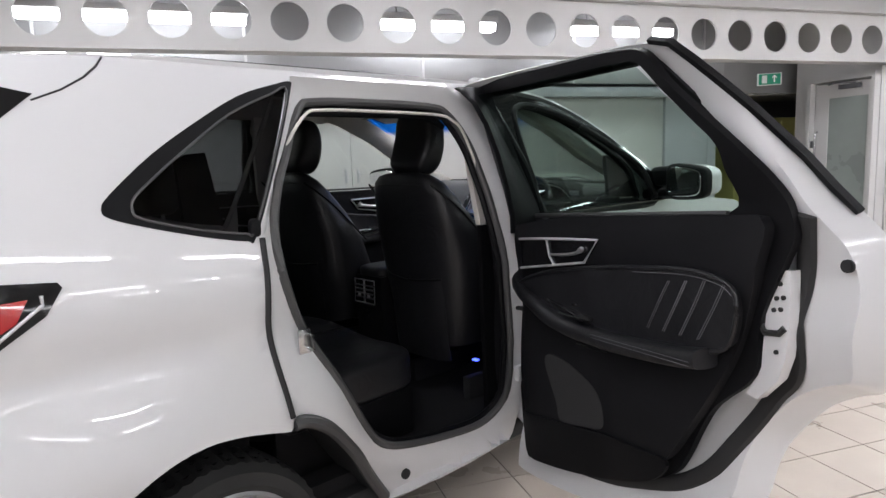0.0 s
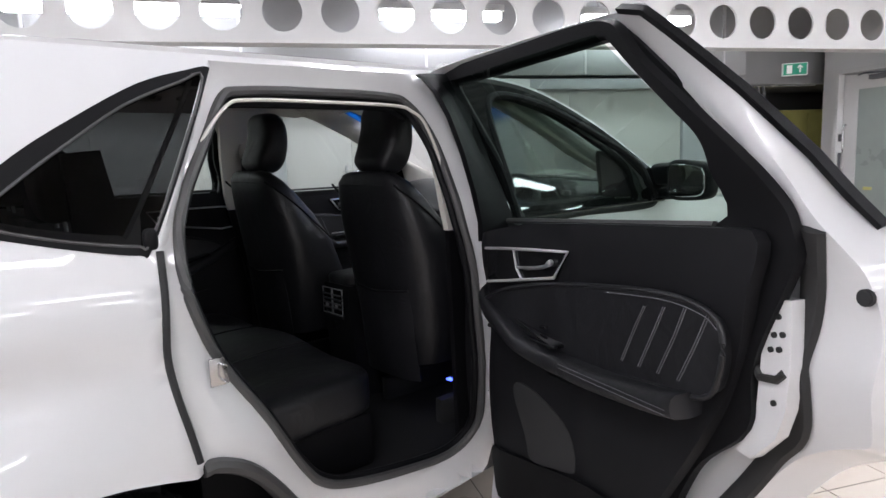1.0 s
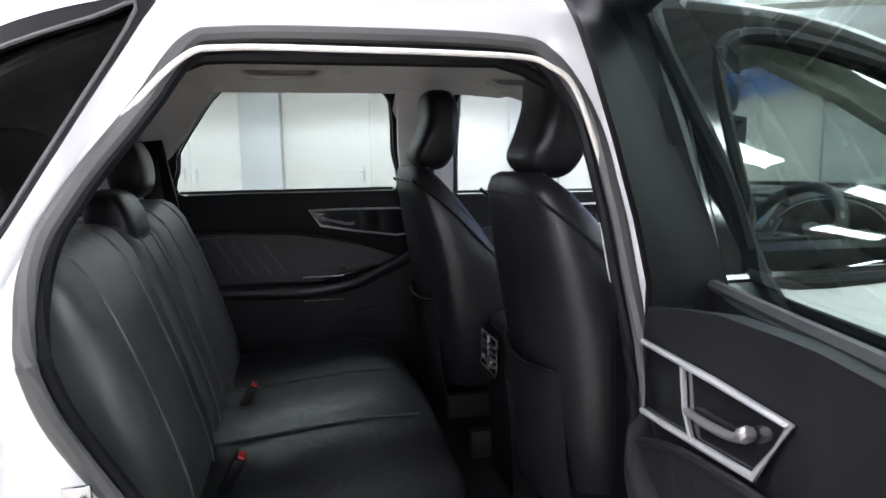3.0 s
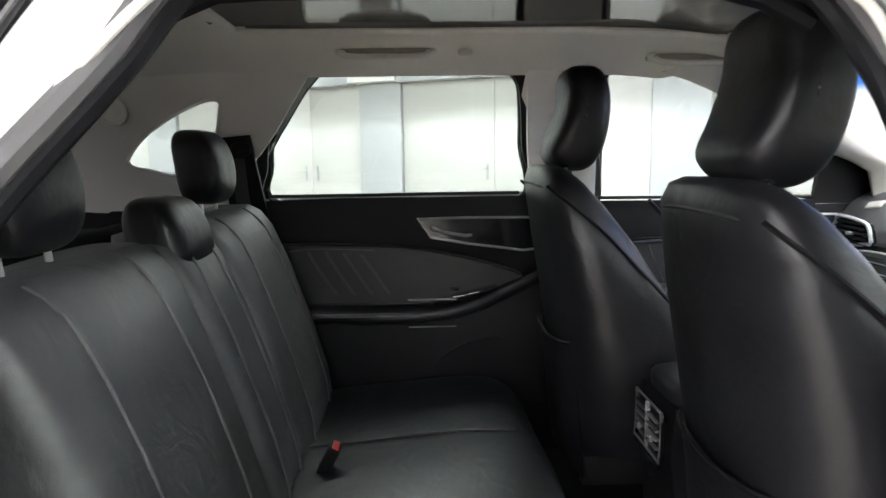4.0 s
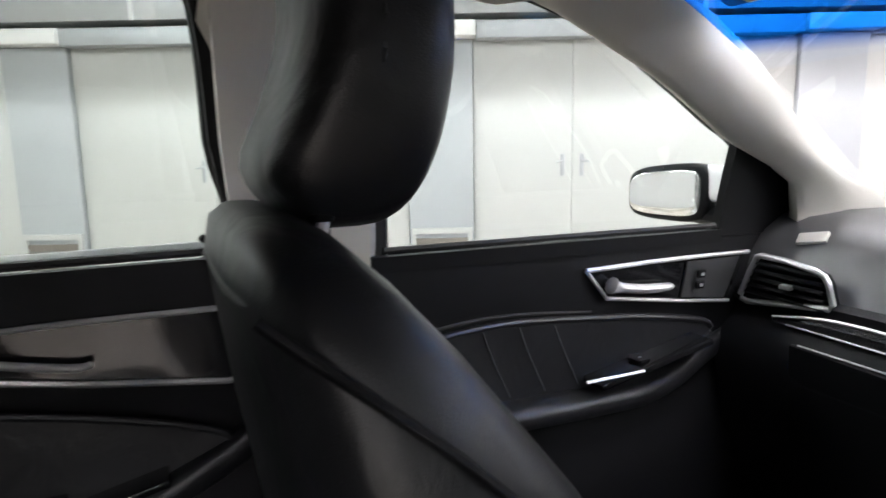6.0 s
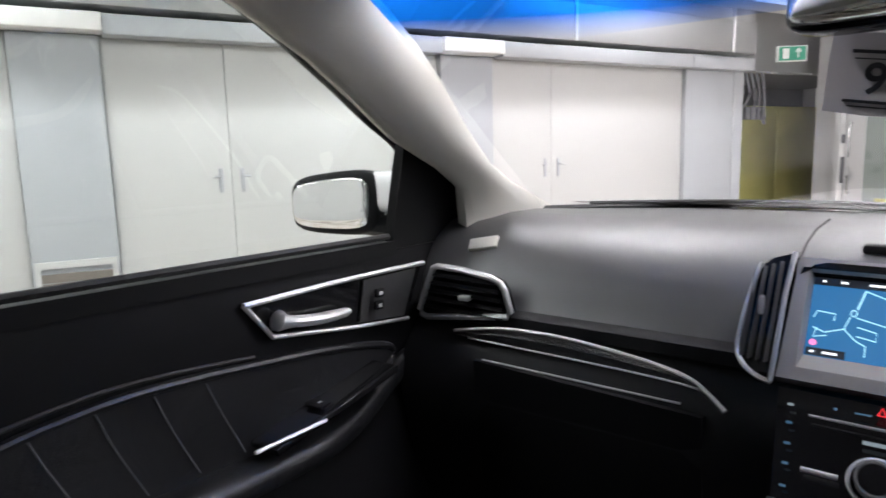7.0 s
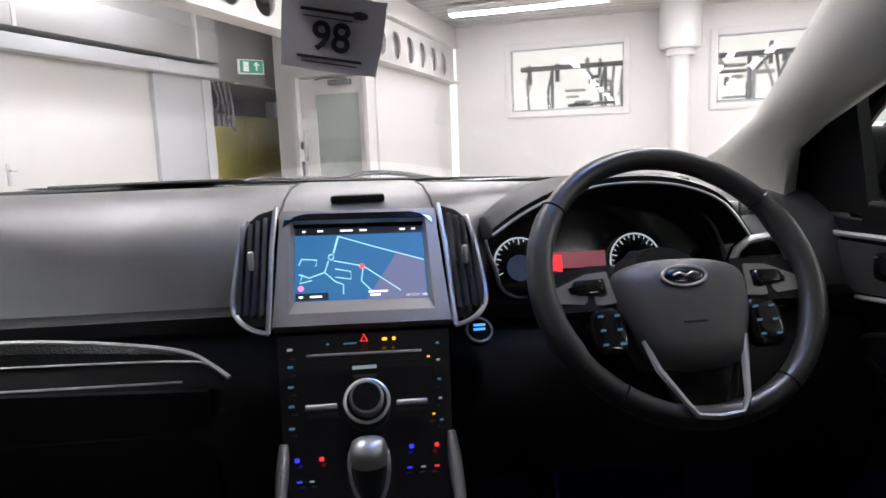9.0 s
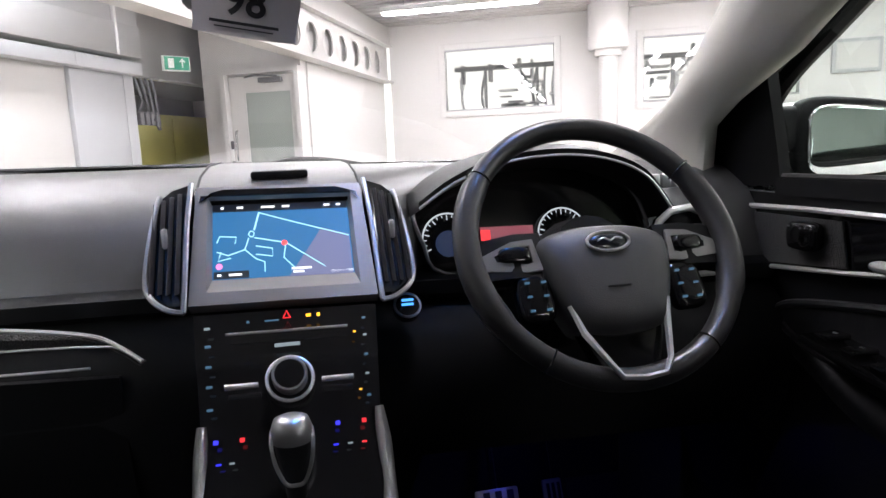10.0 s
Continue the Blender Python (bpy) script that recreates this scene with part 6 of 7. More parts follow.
for y0, y1 in ((0.135, 0.66), (-0.125, 0.125), (-0.66, -0.135)):
    b = back_part(y0, y1, "seat_back")
    # pleats
    for y in ((y0 * 0.75 + y1 * 0.25), (y0 * 0.25 + y1 * 0.75)):
        pts = [Vector((x + f + 0.002, y, z + lz(y))) for x, z, f in ((0.405, 0.53, 0.062), (0.372, 0.62, 0.085), (0.325, 0.78, 0.088), (0.275, 0.95, 0.080), (0.235, 1.07, 0.066), (0.216, 1.112, 0.050), (0.208, 1.130, 0.030))]
        part("seam", tube(curve(pts, 4), 0.0065, 8, flat=0.6, up=(1, 0, 0.3)), LEATHER_WORN_LIT, b, "raised leather pleat")


def rear_headrest(y, z, x=0.165, hz=0.10, name="headrest", wy=0.096):
    def hr(p, q):
        p.x += 0.022 * (1 - q.z ** 2) * (q.x > 0)
        return p
    h = part(name, pillow(x, y, z + lz(y), 0.052, wy, hz, 0.50, 9, lean=0.12, bend=hr), LEATHER, bench, "black leather headrest", angle=80)
    for d in (-0.06, 0.06):
        part("headrest_post", tube([(x + 0.02, y + d, z - hz - 0.06), (x + 0.01, y + d, z - hz + 0.03)], 0.006, 8), CHROME, h)


rear_headrest(0.42, 1.255, 0.165)
rear_headrest(-0.42, 1.255, 0.165)
rear_headrest(0.0, 1.10, 0.222, 0.108, wy=0.112)


def cushion(p, q):
    p.z += 0.03 * q.x - 0.025 * max(q.x, 0) ** 3 + 0.012 * math.cos(p.y * 9)
    return p


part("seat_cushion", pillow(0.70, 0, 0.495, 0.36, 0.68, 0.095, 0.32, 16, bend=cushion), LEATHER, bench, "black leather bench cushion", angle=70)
for y in (-0.2, 0.2):
    pts = [Vector((x, y, 0.592 + 0.03 * (x - 0.7) / 0.36 - 0.02 * max(x - 0.85, 0) * 5 + lz(y) * 0)) for x in np.linspace(0.46, 1.0, 8)]
    part("seam", tube(pts, 0.004, 6), RUBBER, bench)
part("bench_skirt", box(0.40, 1.0, -0.66, 0.66, 0.26, 0.45, 0.02), PLASTIC, bench)
REDB = material("red_button", (0.5, 0.02, 0.02), 0.4)
for y in (-0.43, 0.05):
    bk = thing("belt_buckle", "black seat belt buckle with a red button", "buckle", at=(0.52, y, 0.57), group="belt buckles")
    part("body", moved(box(-0.014, 0.014, -0.024, 0.024, -0.045, 0.045, 0.007), Matrix.Translation((0.53, y, 0.60)) @ Matrix.Rotation(0.5, 4, "Y")), PLASTIC, bk)
    part("button", moved(box(-0.008, 0.008, -0.018, 0.018, 0.04, 0.05, 0.002), Matrix.Translation((0.53, y, 0.60)) @ Matrix.Rotation(0.5, 4, "Y")), REDB, bk)

# ---- dashboard ----
dash = thing("dashboard", "black soft-touch dashboard with silver trims", "dashboard", at=(2.3, 0, 0.9))


def dash_ring(y):
    e = abs(y)
    far = 2.80 - 0.40 * max(e - 0.15, 0) ** 1.9
    k = 0.02 * (e > 0.6) * (e - 0.6) / 0.15
    out = [(far, 1.06), (far, 1.136), (far - 0.12, 1.142), (2.46, 1.149), (2.36, 1.150), (2.28, 1.137), (2.225, 1.105), (2.195, 1.065), (2.18, 1.02), (2.168, 0.995), (2.150, 0.985), (2.150, 0.965), (2.165, 0.955), (2.14, 0.93), (2.115, 0.90), (2.10, 0.84), (2.13, 0.70), (2.20, 0.52), (2.4, 0.5), (2.6, 0.6)]
    if -0.74 < y < -0.15:   # foot room above the pedals
        out[-4:] = [(2.13, 0.73), (2.20, 0.70), (2.4, 0.69), (2.6, 0.70)]
    if -0.58 < y < -0.185:   # room for the instruments
        out = [(max(x, 2.262), z) if 4 < i < 10 else (x, z) for i, (x, z) in enumerate(out)]
    return [Vector((x, y, z + lz(y) - 0.012 * e)) for x, z in out]


ys = np.concatenate([np.linspace(-0.775, -0.62, 4), np.linspace(-0.57, 0.57, 24), np.linspace(0.62, 0.775, 4)])
# Two tones carry the light above and the shade below.
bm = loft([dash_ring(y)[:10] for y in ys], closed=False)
part("dash_pad", thicken(bm, 0.01, (-0.4, 0, 1)), PLASTIC_SOFT, dash, "soft-touch upper pad, paler for the light on it", angle=50)
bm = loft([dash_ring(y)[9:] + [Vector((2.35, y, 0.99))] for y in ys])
part("dash_lower", bm, DOORTRIM, dash, "hard lower moulding, darker for the shade below the pad", angle=50)
part("air_slot", box(2.60, 2.68, -0.45, -0.16, 1.142, 1.158, 0.003), GLOSS, dash, "dark demister slot")
part("far_ledge", loft([[Vector((2.80 - 0.40 * max(abs(y) - 0.15, 0) ** 1.9 - dx, y, z + lz(y))) for dx, z in ((0.0, 1.138), (0.07, 1.146))] for y in np.linspace(-0.66, 0.66, 25)], closed=False), PLASTIC, dash)

# passenger side: chrome line, dark inlay and glovebox line
top = curve([(2.138, 0.665, 0.941), (2.137, 0.57, 0.960), (2.136, 0.47, 0.966), (2.134, 0.38, 0.962), (2.130, 0.29, 0.953), (2.122, 0.235, 0.944), (2.112, 0.205, 0.930), (2.10, 0.180, 0.915)], 5)
part("chrome_line", tube([p + Vector((-0.006, 0, lz(p.y))) for p in top], 0.0030, 6), CHROME, dash, "thin satin chrome line")
WEAVE = material("woven_inlay", (0.03, 0.03, 0.032), 0.3, bump=0.8, scale=350, kind="cell")
bm = loft([[p + Vector((-0.001, 0, lz(p.y) - 0.003)), Vector((p.x - 0.008, p.y, (p.z + min(p.z, 0.934)) / 2 + lz(p.y))), Vector((p.x - 0.004, p.y, min(p.z - 0.004, 0.932) + lz(p.y)))] for p in top], closed=False)
thicken(bm, 0.006, (-1, 0, 0))
part("inlay", bm, WEAVE, dash, "dark woven inlay")
part("inlay_edge", tube([Vector((p.x - 0.006, p.y, min(p.z - 0.003, 0.932) + lz(p.y))) for p in top[2:-6]], 0.0016, 6), SILVER, dash, "thin grey lower inlay edge")
part("glovebox_line", tube([Vector((2.095, y, 0.911 + lz(y))) for y in np.linspace(0.58, 0.24, 7)], 0.0016, 6), SILVER, dash)
part("glovebox_lid", sheet([(0.21, 0.62), (0.60, 0.62), (0.60, 0.905), (0.21, 0.895)], lambda a, b: Vector((2.098 + 0.25 * max(0.84 - b, 0) ** 1.0 * 0.6, a, b + lz(a))), step=0.08, thick=0.01), PLASTIC, dash, "black glovebox lid")


def end_vent(s):
    """The wedge-shaped air vent at an end of the dashboard."""
    fn = lambda a, b, d=0.0: Vector((2.17 - 0.05 * (b - 0.95) - d + 0.02 * (abs(a) - 0.65), s * a, b + lz(s * a)))
    out = [(0.756, 0.966), (0.733, 1.020), (0.716, 1.053), (0.705, 1.057), (0.65, 1.056), (0.585, 1.048), (0.567, 1.041), (0.558, 1.028), (0.548, 0.990), (0.556, 0.981), (0.65, 0.967), (0.74, 0.953), (0.753, 0.957)]
    if s < 0:
        out = [(0.668, 0.968), (0.672, 1.03), (0.655, 1.056), (0.607, 1.073), (0.574, 1.068), (0.557, 1.054), (0.548, 1.03), (0.545, 0.985), (0.56, 0.966)]
    v = part("end_vent", sheet(out, lambda a, b: fn(a, b, 0.018), step=0.05, thick=0.01), GLOSS, dash, "black louvred air vent")
    part("vent_ring", tube([fn(a, b, 0.026) for a, b in out], 0.0062, 8, closed=True), CHROME, v, "satin chrome vent ring")
    for k in range(5):
        z = 0.976 + 0.016 * k
        a0 = 0.556 + 0.003 * k
        part("louvre", loft([[fn(a, z - 0.004, 0.028), fn(a, z, 0.034), fn(a, z + 0.004, 0.026)] for a in np.linspace(a0 + 0.006, 0.742 - 0.007 * k if s > 0 else 0.662 - 0.003 * k, 6)]), PLASTIC, v)
    part("vent_tab", box(2.125, 2.14, s * 0.64 - 0.012, s * 0.64 + 0.012, 1.0 + lz(s * 0.67), 1.01 + lz(s * 0.67), 0.003), CHROME, v)
    # Left demister is coloured pale for the light falling on it.
    part("defrost_vent", moved(box(-0.014, 0.014, -0.030, 0.030, -0.004, 0.006, 0.003), Matrix.Translation((2.222, s * 0.655, 1.118 + lz(s * 0.65) * 0.2)) @ Matrix.Rotation(-0.75, 4, "Y") @ Matrix.Rotation(s * 0.25, 4, "Z")), PILLAR if s > 0 else PLASTIC_SOFT, dash, "small side window demister")


end_vent(1)
end_vent(-1)


# centre stack: x follows the height on its raked face
def face(y, z, d=0.0):
    return Vector((2.118 + (z - 1.012) * 0.78 - d, y, z + lz(y)))


SCREEN_EDGE = [(-0.117, 0.984), (0.117, 0.984), (0.110, 1.124), (-0.110, 1.124)]
SCREEN_HOLE = [(-0.0905, 1.0085), (0.0905, 1.0085), (0.0905, 1.1005), (-0.0905, 1.1005)]
stack = thing("centre_stack", "black centre console with a lit navigation screen", "car console", at=(2.12, 0, 0.95))
part("pod", loft([[Vector((x, y, z + lz(y))) for y in np.linspace(-w, w, 11)] for x, z, w in ((2.19, 1.120, 0.110), (2.225, 1.137, 0.108), (2.30, 1.150, 0.105), (2.42, 1.154, 0.10), (2.60, 1.148, 0.10), (2.72, 1.140, 0.10))], closed=False), PLASTIC_SOFT, stack, "raised pod above the screen")
for s in (-1, 1):
    part("pod_groove", tube([Vector((x, s * w, z + 0.0005 + lz(s * w))) for x, z, w in ((2.19, 1.120, 0.1105), (2.225, 1.137, 0.1085), (2.30, 1.150, 0.1055), (2.42, 1.154, 0.1005))], 0.0018, 6), RUBBER, stack)
GREYF = material("grey_screen_bezel", (0.27, 0.26, 0.26), 0.38, metal=0.5, vary=0.05)
bm = sheet(SCREEN_EDGE, lambda a, b: face(a, b, 0.02 + 0.0 * a), [shrink(SCREEN_HOLE, -0.012)], step=0.04, thick=0.02)
part("screen_bezel", bm, GREYF, stack, "grey metallic screen bezel")
bm = loft([[face(a, b, 0.02) for a, b in shrink(SCREEN_HOLE, -0.012)], [face(a, b, 0.004) for a, b in SCREEN_HOLE]], caps=False)
part("bezel_slope", bm, GREYF, stack)
hood = [[face(a * 1.02, 1.1205 - 0.9 * max(abs(a) - 0.085, 0), 0.0225), face(a, 1.1130, 0.0222), face(a * 0.97, 1.1060, 0.0120), face(a * 0.93, 1.0995, 0.0065)] for a in np.linspace(-0.104, 0.104, 15)]
part("screen_hood", loft(hood, closed=False), GLOSS, stack, "gloss black edge above the screen")
NAVY = glow("map_ground", (0.012, 0.095, 0.23), 1.0)
DARKUI = glow("screen_black", (0.004, 0.005, 0.008), 1.0)
ROADC = glow("map_road", (0.25, 0.50, 0.62), 1.2)
GREYUI = glow("map_grey", (0.10, 0.11, 0.20), 1.0)
WHITEUI = glow("screen_white", (0.85, 0.9, 0.95), 1.2)
REDUI = glow("screen_red", (0.9, 0.05, 0.05), 1.5)
nav = part("screen", sheet(SCREEN_HOLE, lambda a, b: face(a, b, 0.004), step=0.1), NAVY, stack, "lit blue navigation map")


def ui(name, poly, mat, d=0.0048):
    return part(name, sheet(poly, lambda a, b: face(a, b, d), step=0.2), mat, nav)


def road(pts, w=0.0008, d=0.0052):
    """A map line; coordinates from 0 to 1 across and down the screen."""
    q = [(0.0885 - 0.177 * a, 1.0895 - 0.078 * b) for a, b in pts]
    part("map_road", tube([face(a, b, d) for a, b in q], w, 4, flat=0.3, up=(1, 0, 0)), ROADC, nav)


ui("status_bar", [(-0.0904, 1.0900), (0.0904, 1.0900), (0.0904, 1.1004), (-0.0904, 1.1004)], DARKUI)
ui("map_area", [(-0.0885, 1.008), (-0.005, 1.008), (-0.035, 1.044), (-0.052, 1.066), (-0.0885, 1.056)], GREYUI)
ui("button_bar", [(0.045, 1.0095), (0.089, 1.0095), (0.089, 1.018), (0.045, 1.018)], DARKUI)
ui("scale_bar", [(-0.089, 1.0105), (-0.06, 1.0105), (-0.06, 1.013), (-0.089, 1.013)], WHITEUI)
road([(0.33, 0.02), (0.29, 0.30)], 0.0012)
road([(0.33, 0.02), (0.60, 0.20), (1.0, 0.45)])
road([(0.29, 0.42), (0.52, 0.52), (0.80, 0.92)])
road([(0.52, 0.52), (0.50, 0.75), (0.58, 0.92)])
road([(0.25, 0.42), (0.22, 0.60), (0.10, 0.68), (0.02, 0.62)])
road([(0.22, 0.60), (0.30, 0.75), (0.36, 0.80), (0.36, 0.95)])
road([(0.30, 0.55), (0.42, 0.60), (0.42, 0.72), (0.30, 0.68)])
road([(0.02, 0.48), (0.04, 0.38), (0.16, 0.40), (0.15, 0.50)])
road([(0.05, 0.62), (0.03, 0.76), (0.12, 0.72)])
cc = (0.0885 - 0.177 * 0.27, 1.0895 - 0.078 * 0.36)
part("map_roundabout", tube([face(cc[0] + 0.0035 * math.cos(a), cc[1] + 0.0035 * math.sin(a), 0.0052) for a in np.linspace(0, 2 * math.pi, 17)[:-1]], 0.0008, 4, closed=True), ROADC, nav)
q = (0.0885 - 0.177 * 0.51, 1.0895 - 0.078 * 0.52)
part("map_marker", disc(face(q[0], q[1], 0.0055), (1, 0, -0.78), 0.0038, 0.001, 12), REDUI, nav, "red position marker")
part("map_badge", disc(face(0.082, 1.024, 0.0055), (1, 0, -0.78), 0.0042, 0.001, 12), glow("badge_pink", (0.9, 0.2, 0.45), 1.0), nav)
for a, b, w in ((0.078, 1.0952, 0.004), (0.055, 1.0952, 0.008), (0.018, 1.0952, 0.018), (-0.006, 1.0952, 0.010), (-0.062, 1.0952, 0.008), (-0.078, 1.0952, 0.006), (0.062, 1.0138, 0.016), (-0.022, 1.0175, 0.026), (-0.018, 1.0135, 0.014), (0.082, 1.0138, 0.005)):
    ui("caption_bar", [(a - w / 2, b - 0.0012), (a + w / 2, b - 0.0012), (a + w / 2, b + 0.0012), (a - w / 2, b + 0.0012)], WHITEUI, 0.0052)
part("lid_tab", moved(box(-0.012, 0.012, -0.04, 0.04, -0.006, 0.006, 0.004), Matrix.Translation(Vector((2.222, 0.0, 1.138 + lz(0))))), PLASTIC, stack, "black storage lid tab")

# upright vents at both sides of the screen
for s in (-1, 1):
    def vf(a, b, d=0.0, s=s):
        return face(s * a, b, 0.018 + d - 0.25 * (a - 0.12))
    out = [(0.120, 0.985), (0.117, 1.128), (0.142, 1.120), (0.156, 1.108), (0.165, 1.06), (0.169, 1.012), (0.160, 0.996), (0.14, 0.984)]
    v = part("centre_vent", sheet(out, lambda a, b: vf(a, b), step=0.05, thick=0.012), GLOSS, stack, "black upright air vent")
    inner = [(0.116, 0.962), (0.112, 1.142), (0.116, 1.146)]
    part("vent_strip", tube([vf(a, b, 0.006) for a, b in ((0.1215, 0.978), (0.121, 1.0), (0.120, 1.08), (0.116, 1.130))], 0.0035, 6), SILVER, v, "silver inner vent strip")
    rim = [(0.121, 0.978), (0.140, 0.981), (0.160, 0.992), (0.169, 1.010), (0.167, 1.055), (0.160, 1.100), (0.156, 1.112)]
    part("vent_rim", tube([vf(p.x, p.y, 0.006) for p in curve([(a, b, 0) for a, b in rim], 4)], 0.0036, 6), SILVER, v, "silver outer vent rim")
    for k in range(4):
        a0 = 0.130 + 0.0105 * k
        part("louvre", loft([[vf(a0 - 0.002, b, 0.0), vf(a0 + 0.002, b, 0.012), vf(a0 + 0.003, b, 0.0)] for b in np.linspace(0.998, 1.116 - 0.004 * k, 6)]), PLASTIC_SOFT, v)
    part("vent_tab", moved(box(-0.006, 0.006, -0.0035, 0.0035, -0.013, 0.013, 0.003), Matrix.Translation(vf(0.147, 1.062, 0.010))), CHROME, v, "silver vent tab")

# controls below the screen
CTRL = [(-0.112, 0.972), (0.112, 0.972), (0.100, 0.84), (0.095, 0.74), (-0.095, 0.74), (-0.100, 0.84)]
cp = part("control_panel", sheet(CTRL, lambda a, b: face(a, b, 0.012), step=0.05, thick=0.02), GLOSS, stack, "gloss black control panel")
LEDS = glow("white_led", (0.40, 0.50, 0.56), 0.30)
LEDB = glow("blue_led", (0.03, 0.03, 1.0), 0.9)
LEDR = glow("red_led", (1.0, 0.03, 0.04), 0.7)
LEDO = glow("amber_led", (1.0, 0.40, 0.02), 1.2)
LEDT = glow("teal_led", (0.08, 0.20, 0.34), 0.30)


def led(a, b, w, h, mat, name="indicator"):
    w, h = w * 0.55, h * 0.55
    return part(name, moved(box(-0.001, 0.001, -w / 2, w / 2, -h / 2, h / 2), Matrix.Translation(face(a, b, 0.0335)) @ Matrix.Rotation(0.66, 4, "Y")), mat, cp)


part("silver_line", tube([face(0.072, 0.955, 0.034), face(-0.072, 0.955, 0.034)], 0.0017, 6), CHROME, cp, "thin silver line")
kb = face(0.0, 0.906, 0.033)
ax = (-0.79, 0, 0.62)
knob = part("volume_knob", join(disc(kb + Vector(ax) * 0.008, ax, 0.020, 0.020, 40, 0.004), ring(kb + Vector(ax) * 0.018, ax, 0.0185, 0.0020, 40, 6)), SILVER, cp, "silver rotary volume knob")
part("knob_ring", ring(kb + Vector(ax) * 0.002, ax, 0.0265, 0.0022, 44, 8), CHROME, knob, "bright knob ring")
part("knob_cap", disc(kb + Vector(ax) * 0.0188, ax, 0.0168, 0.002, 28), GLOSS, knob)
part("brand_bar", moved(box(-0.0006, 0.0006, -0.015, 0.015, -0.0022, 0.0022), Matrix.Translation(face(0.001, 0.9405, 0.0338)) @ Matrix.Rotation(0.66, 4, "Y")), LEDS, cp, "pale brand lettering bar")
for a0, a1 in ((0.036, 0.073), (-0.036, -0.073)):
    part("rocker", tube([face(a0, 0.904, 0.036), face(a1, 0.904, 0.036)], 0.0034, 8), CHROME, cp, "silver rocker bar")
for j, z in enumerate((0.962, 0.944, 0.924, 0.905, 0.884)):
    led(0.093 - 0.001 * j, z, 0.012, 0.005, LEDT if j else LEDS, "key_legend")
    led(-0.093 + 0.001 * j, z, 0.008, 0.004, LEDS if j % 2 else LEDT, "key_legend")
for z in (0.948, 0.890):
    led(-0.080, z, 0.006, 0.0025, LEDO)
tri = [face(0.0042, 0.968, 0.034), face(-0.0042, 0.968, 0.034), face(0, 0.9755, 0.034)]
part("hazard_mark", tube(tri, 0.0012, 5, closed=True), LEDR, cp, "red hazard triangle")
led(-0.026, 0.969, 0.011, 0.006, LEDO)
led(-0.038, 0.969, 0.007, 0.007, LEDO)
led(0.018, 0.966, 0.030, 0.003, LEDT)
led(0.046, 0.966, 0.006, 0.005, LEDT)
for a, m_ in ((0.083, LEDB), (0.055, LEDR), (-0.050, LEDB), (-0.080, LEDR)):
    led(a, 0.855 + 0.006 * (a < 0), 0.009, 0.008, m_)
for a, m_ in ((0.080, LEDB), (0.066, LEDS), (-0.046, LEDB), (-0.062, LEDS), (-0.078, LEDR)):
    led(a, 0.836 + 0.006 * (a < 0), 0.010, 0.003, m_)
# start button right of the stack
sb = Vector((2.108, -0.158, 0.955 + lz(-0.16)))
st = part("start_button", disc(sb, ax, 0.019, 0.02, 28, 0.004), GLOSS, stack, "black start button")
part("start_ring", ring(sb + Vector(ax) * 0.009, ax, 0.0175, 0.0018, 32, 6), SILVER, st)
for k in range(3):
    p = sb + Vector(ax) * 0.0112 + Vector((0, 0, 0.006 - 0.006 * k))
    part("start_legend", moved(box(-0.0006, 0.0006, -0.008, 0.008, -0.0016, 0.0016), Matrix.Translation(p) @ Matrix.Rotation(0.66, 4, "Y")), glow("start_blue", (0.05, 0.25, 0.75), 1.2) if k == 0 else bpy.data.materials["start_blue"], st)

# tunnel console, selector, armrest box with the rear vents
cons = thing("tunnel_console", "black tunnel console between the front seats", "car console", at=(1.6, 0, 0.26))
rings = []
for x, w, z in ((2.02, 0.105, 0.79), (1.95, 0.108, 0.770), (1.85, 0.112, 0.745), (1.70, 0.118, 0.735), (1.55, 0.120, 0.735), (1.40, 0.118, 0.735)):
    rings.append([Vector((x, y, zz)) for y, zz in ((-w, 0.26), (-w, z - 0.02), (-w + 0.012, z), (w - 0.012, z), (w, z - 0.02), (w, 0.26))])
part("tunnel", loft(rings), PLASTIC, cons, "black tunnel sides")
for s in (-1, 1):
    pts = curve([(1.985, s * 0.100, 0.885), (1.965, s * 0.102, 0.84), (1.92, s * 0.101, 0.79), (1.80, s * 0.096, 0.757), (1.62, s * 0.092, 0.748)], 5)
    part("side_rail", tube(pts, [0.005, 0.006, 0.007, 0.008] + [0.009] * 17, 12, flat=1.2), SILVER, cons, "silver console side rail")
part("selector_plate", box(1.82, 2.0, -0.06, 0.06, 0.762, 0.780, 0.006), GLOSS, cons)
sel = part("gear_selector", loft([[Vector((1.95 - 0.16 * (z - 0.76) + 0.88 * rx * math.cos(a), 0.84 * ry * math.sin(a), z)) for a in np.linspace(0, 2 * math.pi, 17)[:-1]] for z, rx, ry in ((0.76, 0.014, 0.017), (0.82, 0.012, 0.014), (0.838, 0.016, 0.017), (0.865, 0.020, 0.022), (0.890, 0.024, 0.026), (0.902, 0.022, 0.024), (0.906, 0.012, 0.014))]), LEATHER, cons, "black leather gear selector", angle=60)
# Silver top stands in for the ceiling's reflection on the leather.
part("selector_cap", loft([[Vector((1.925 + 0.88 * rx * math.cos(a), 0.84 * ry * math.sin(a), z)) for a in np.linspace(0, 2 * math.pi, 17)[:-1]] for z, rx, ry in ((0.884, 0.0245, 0.0265), (0.896, 0.0245, 0.0262), (0.907, 0.020, 0.022), (0.911, 0.010, 0.011))]), SILVER, sel, "silver top for the highlight on the selector", angle=70)
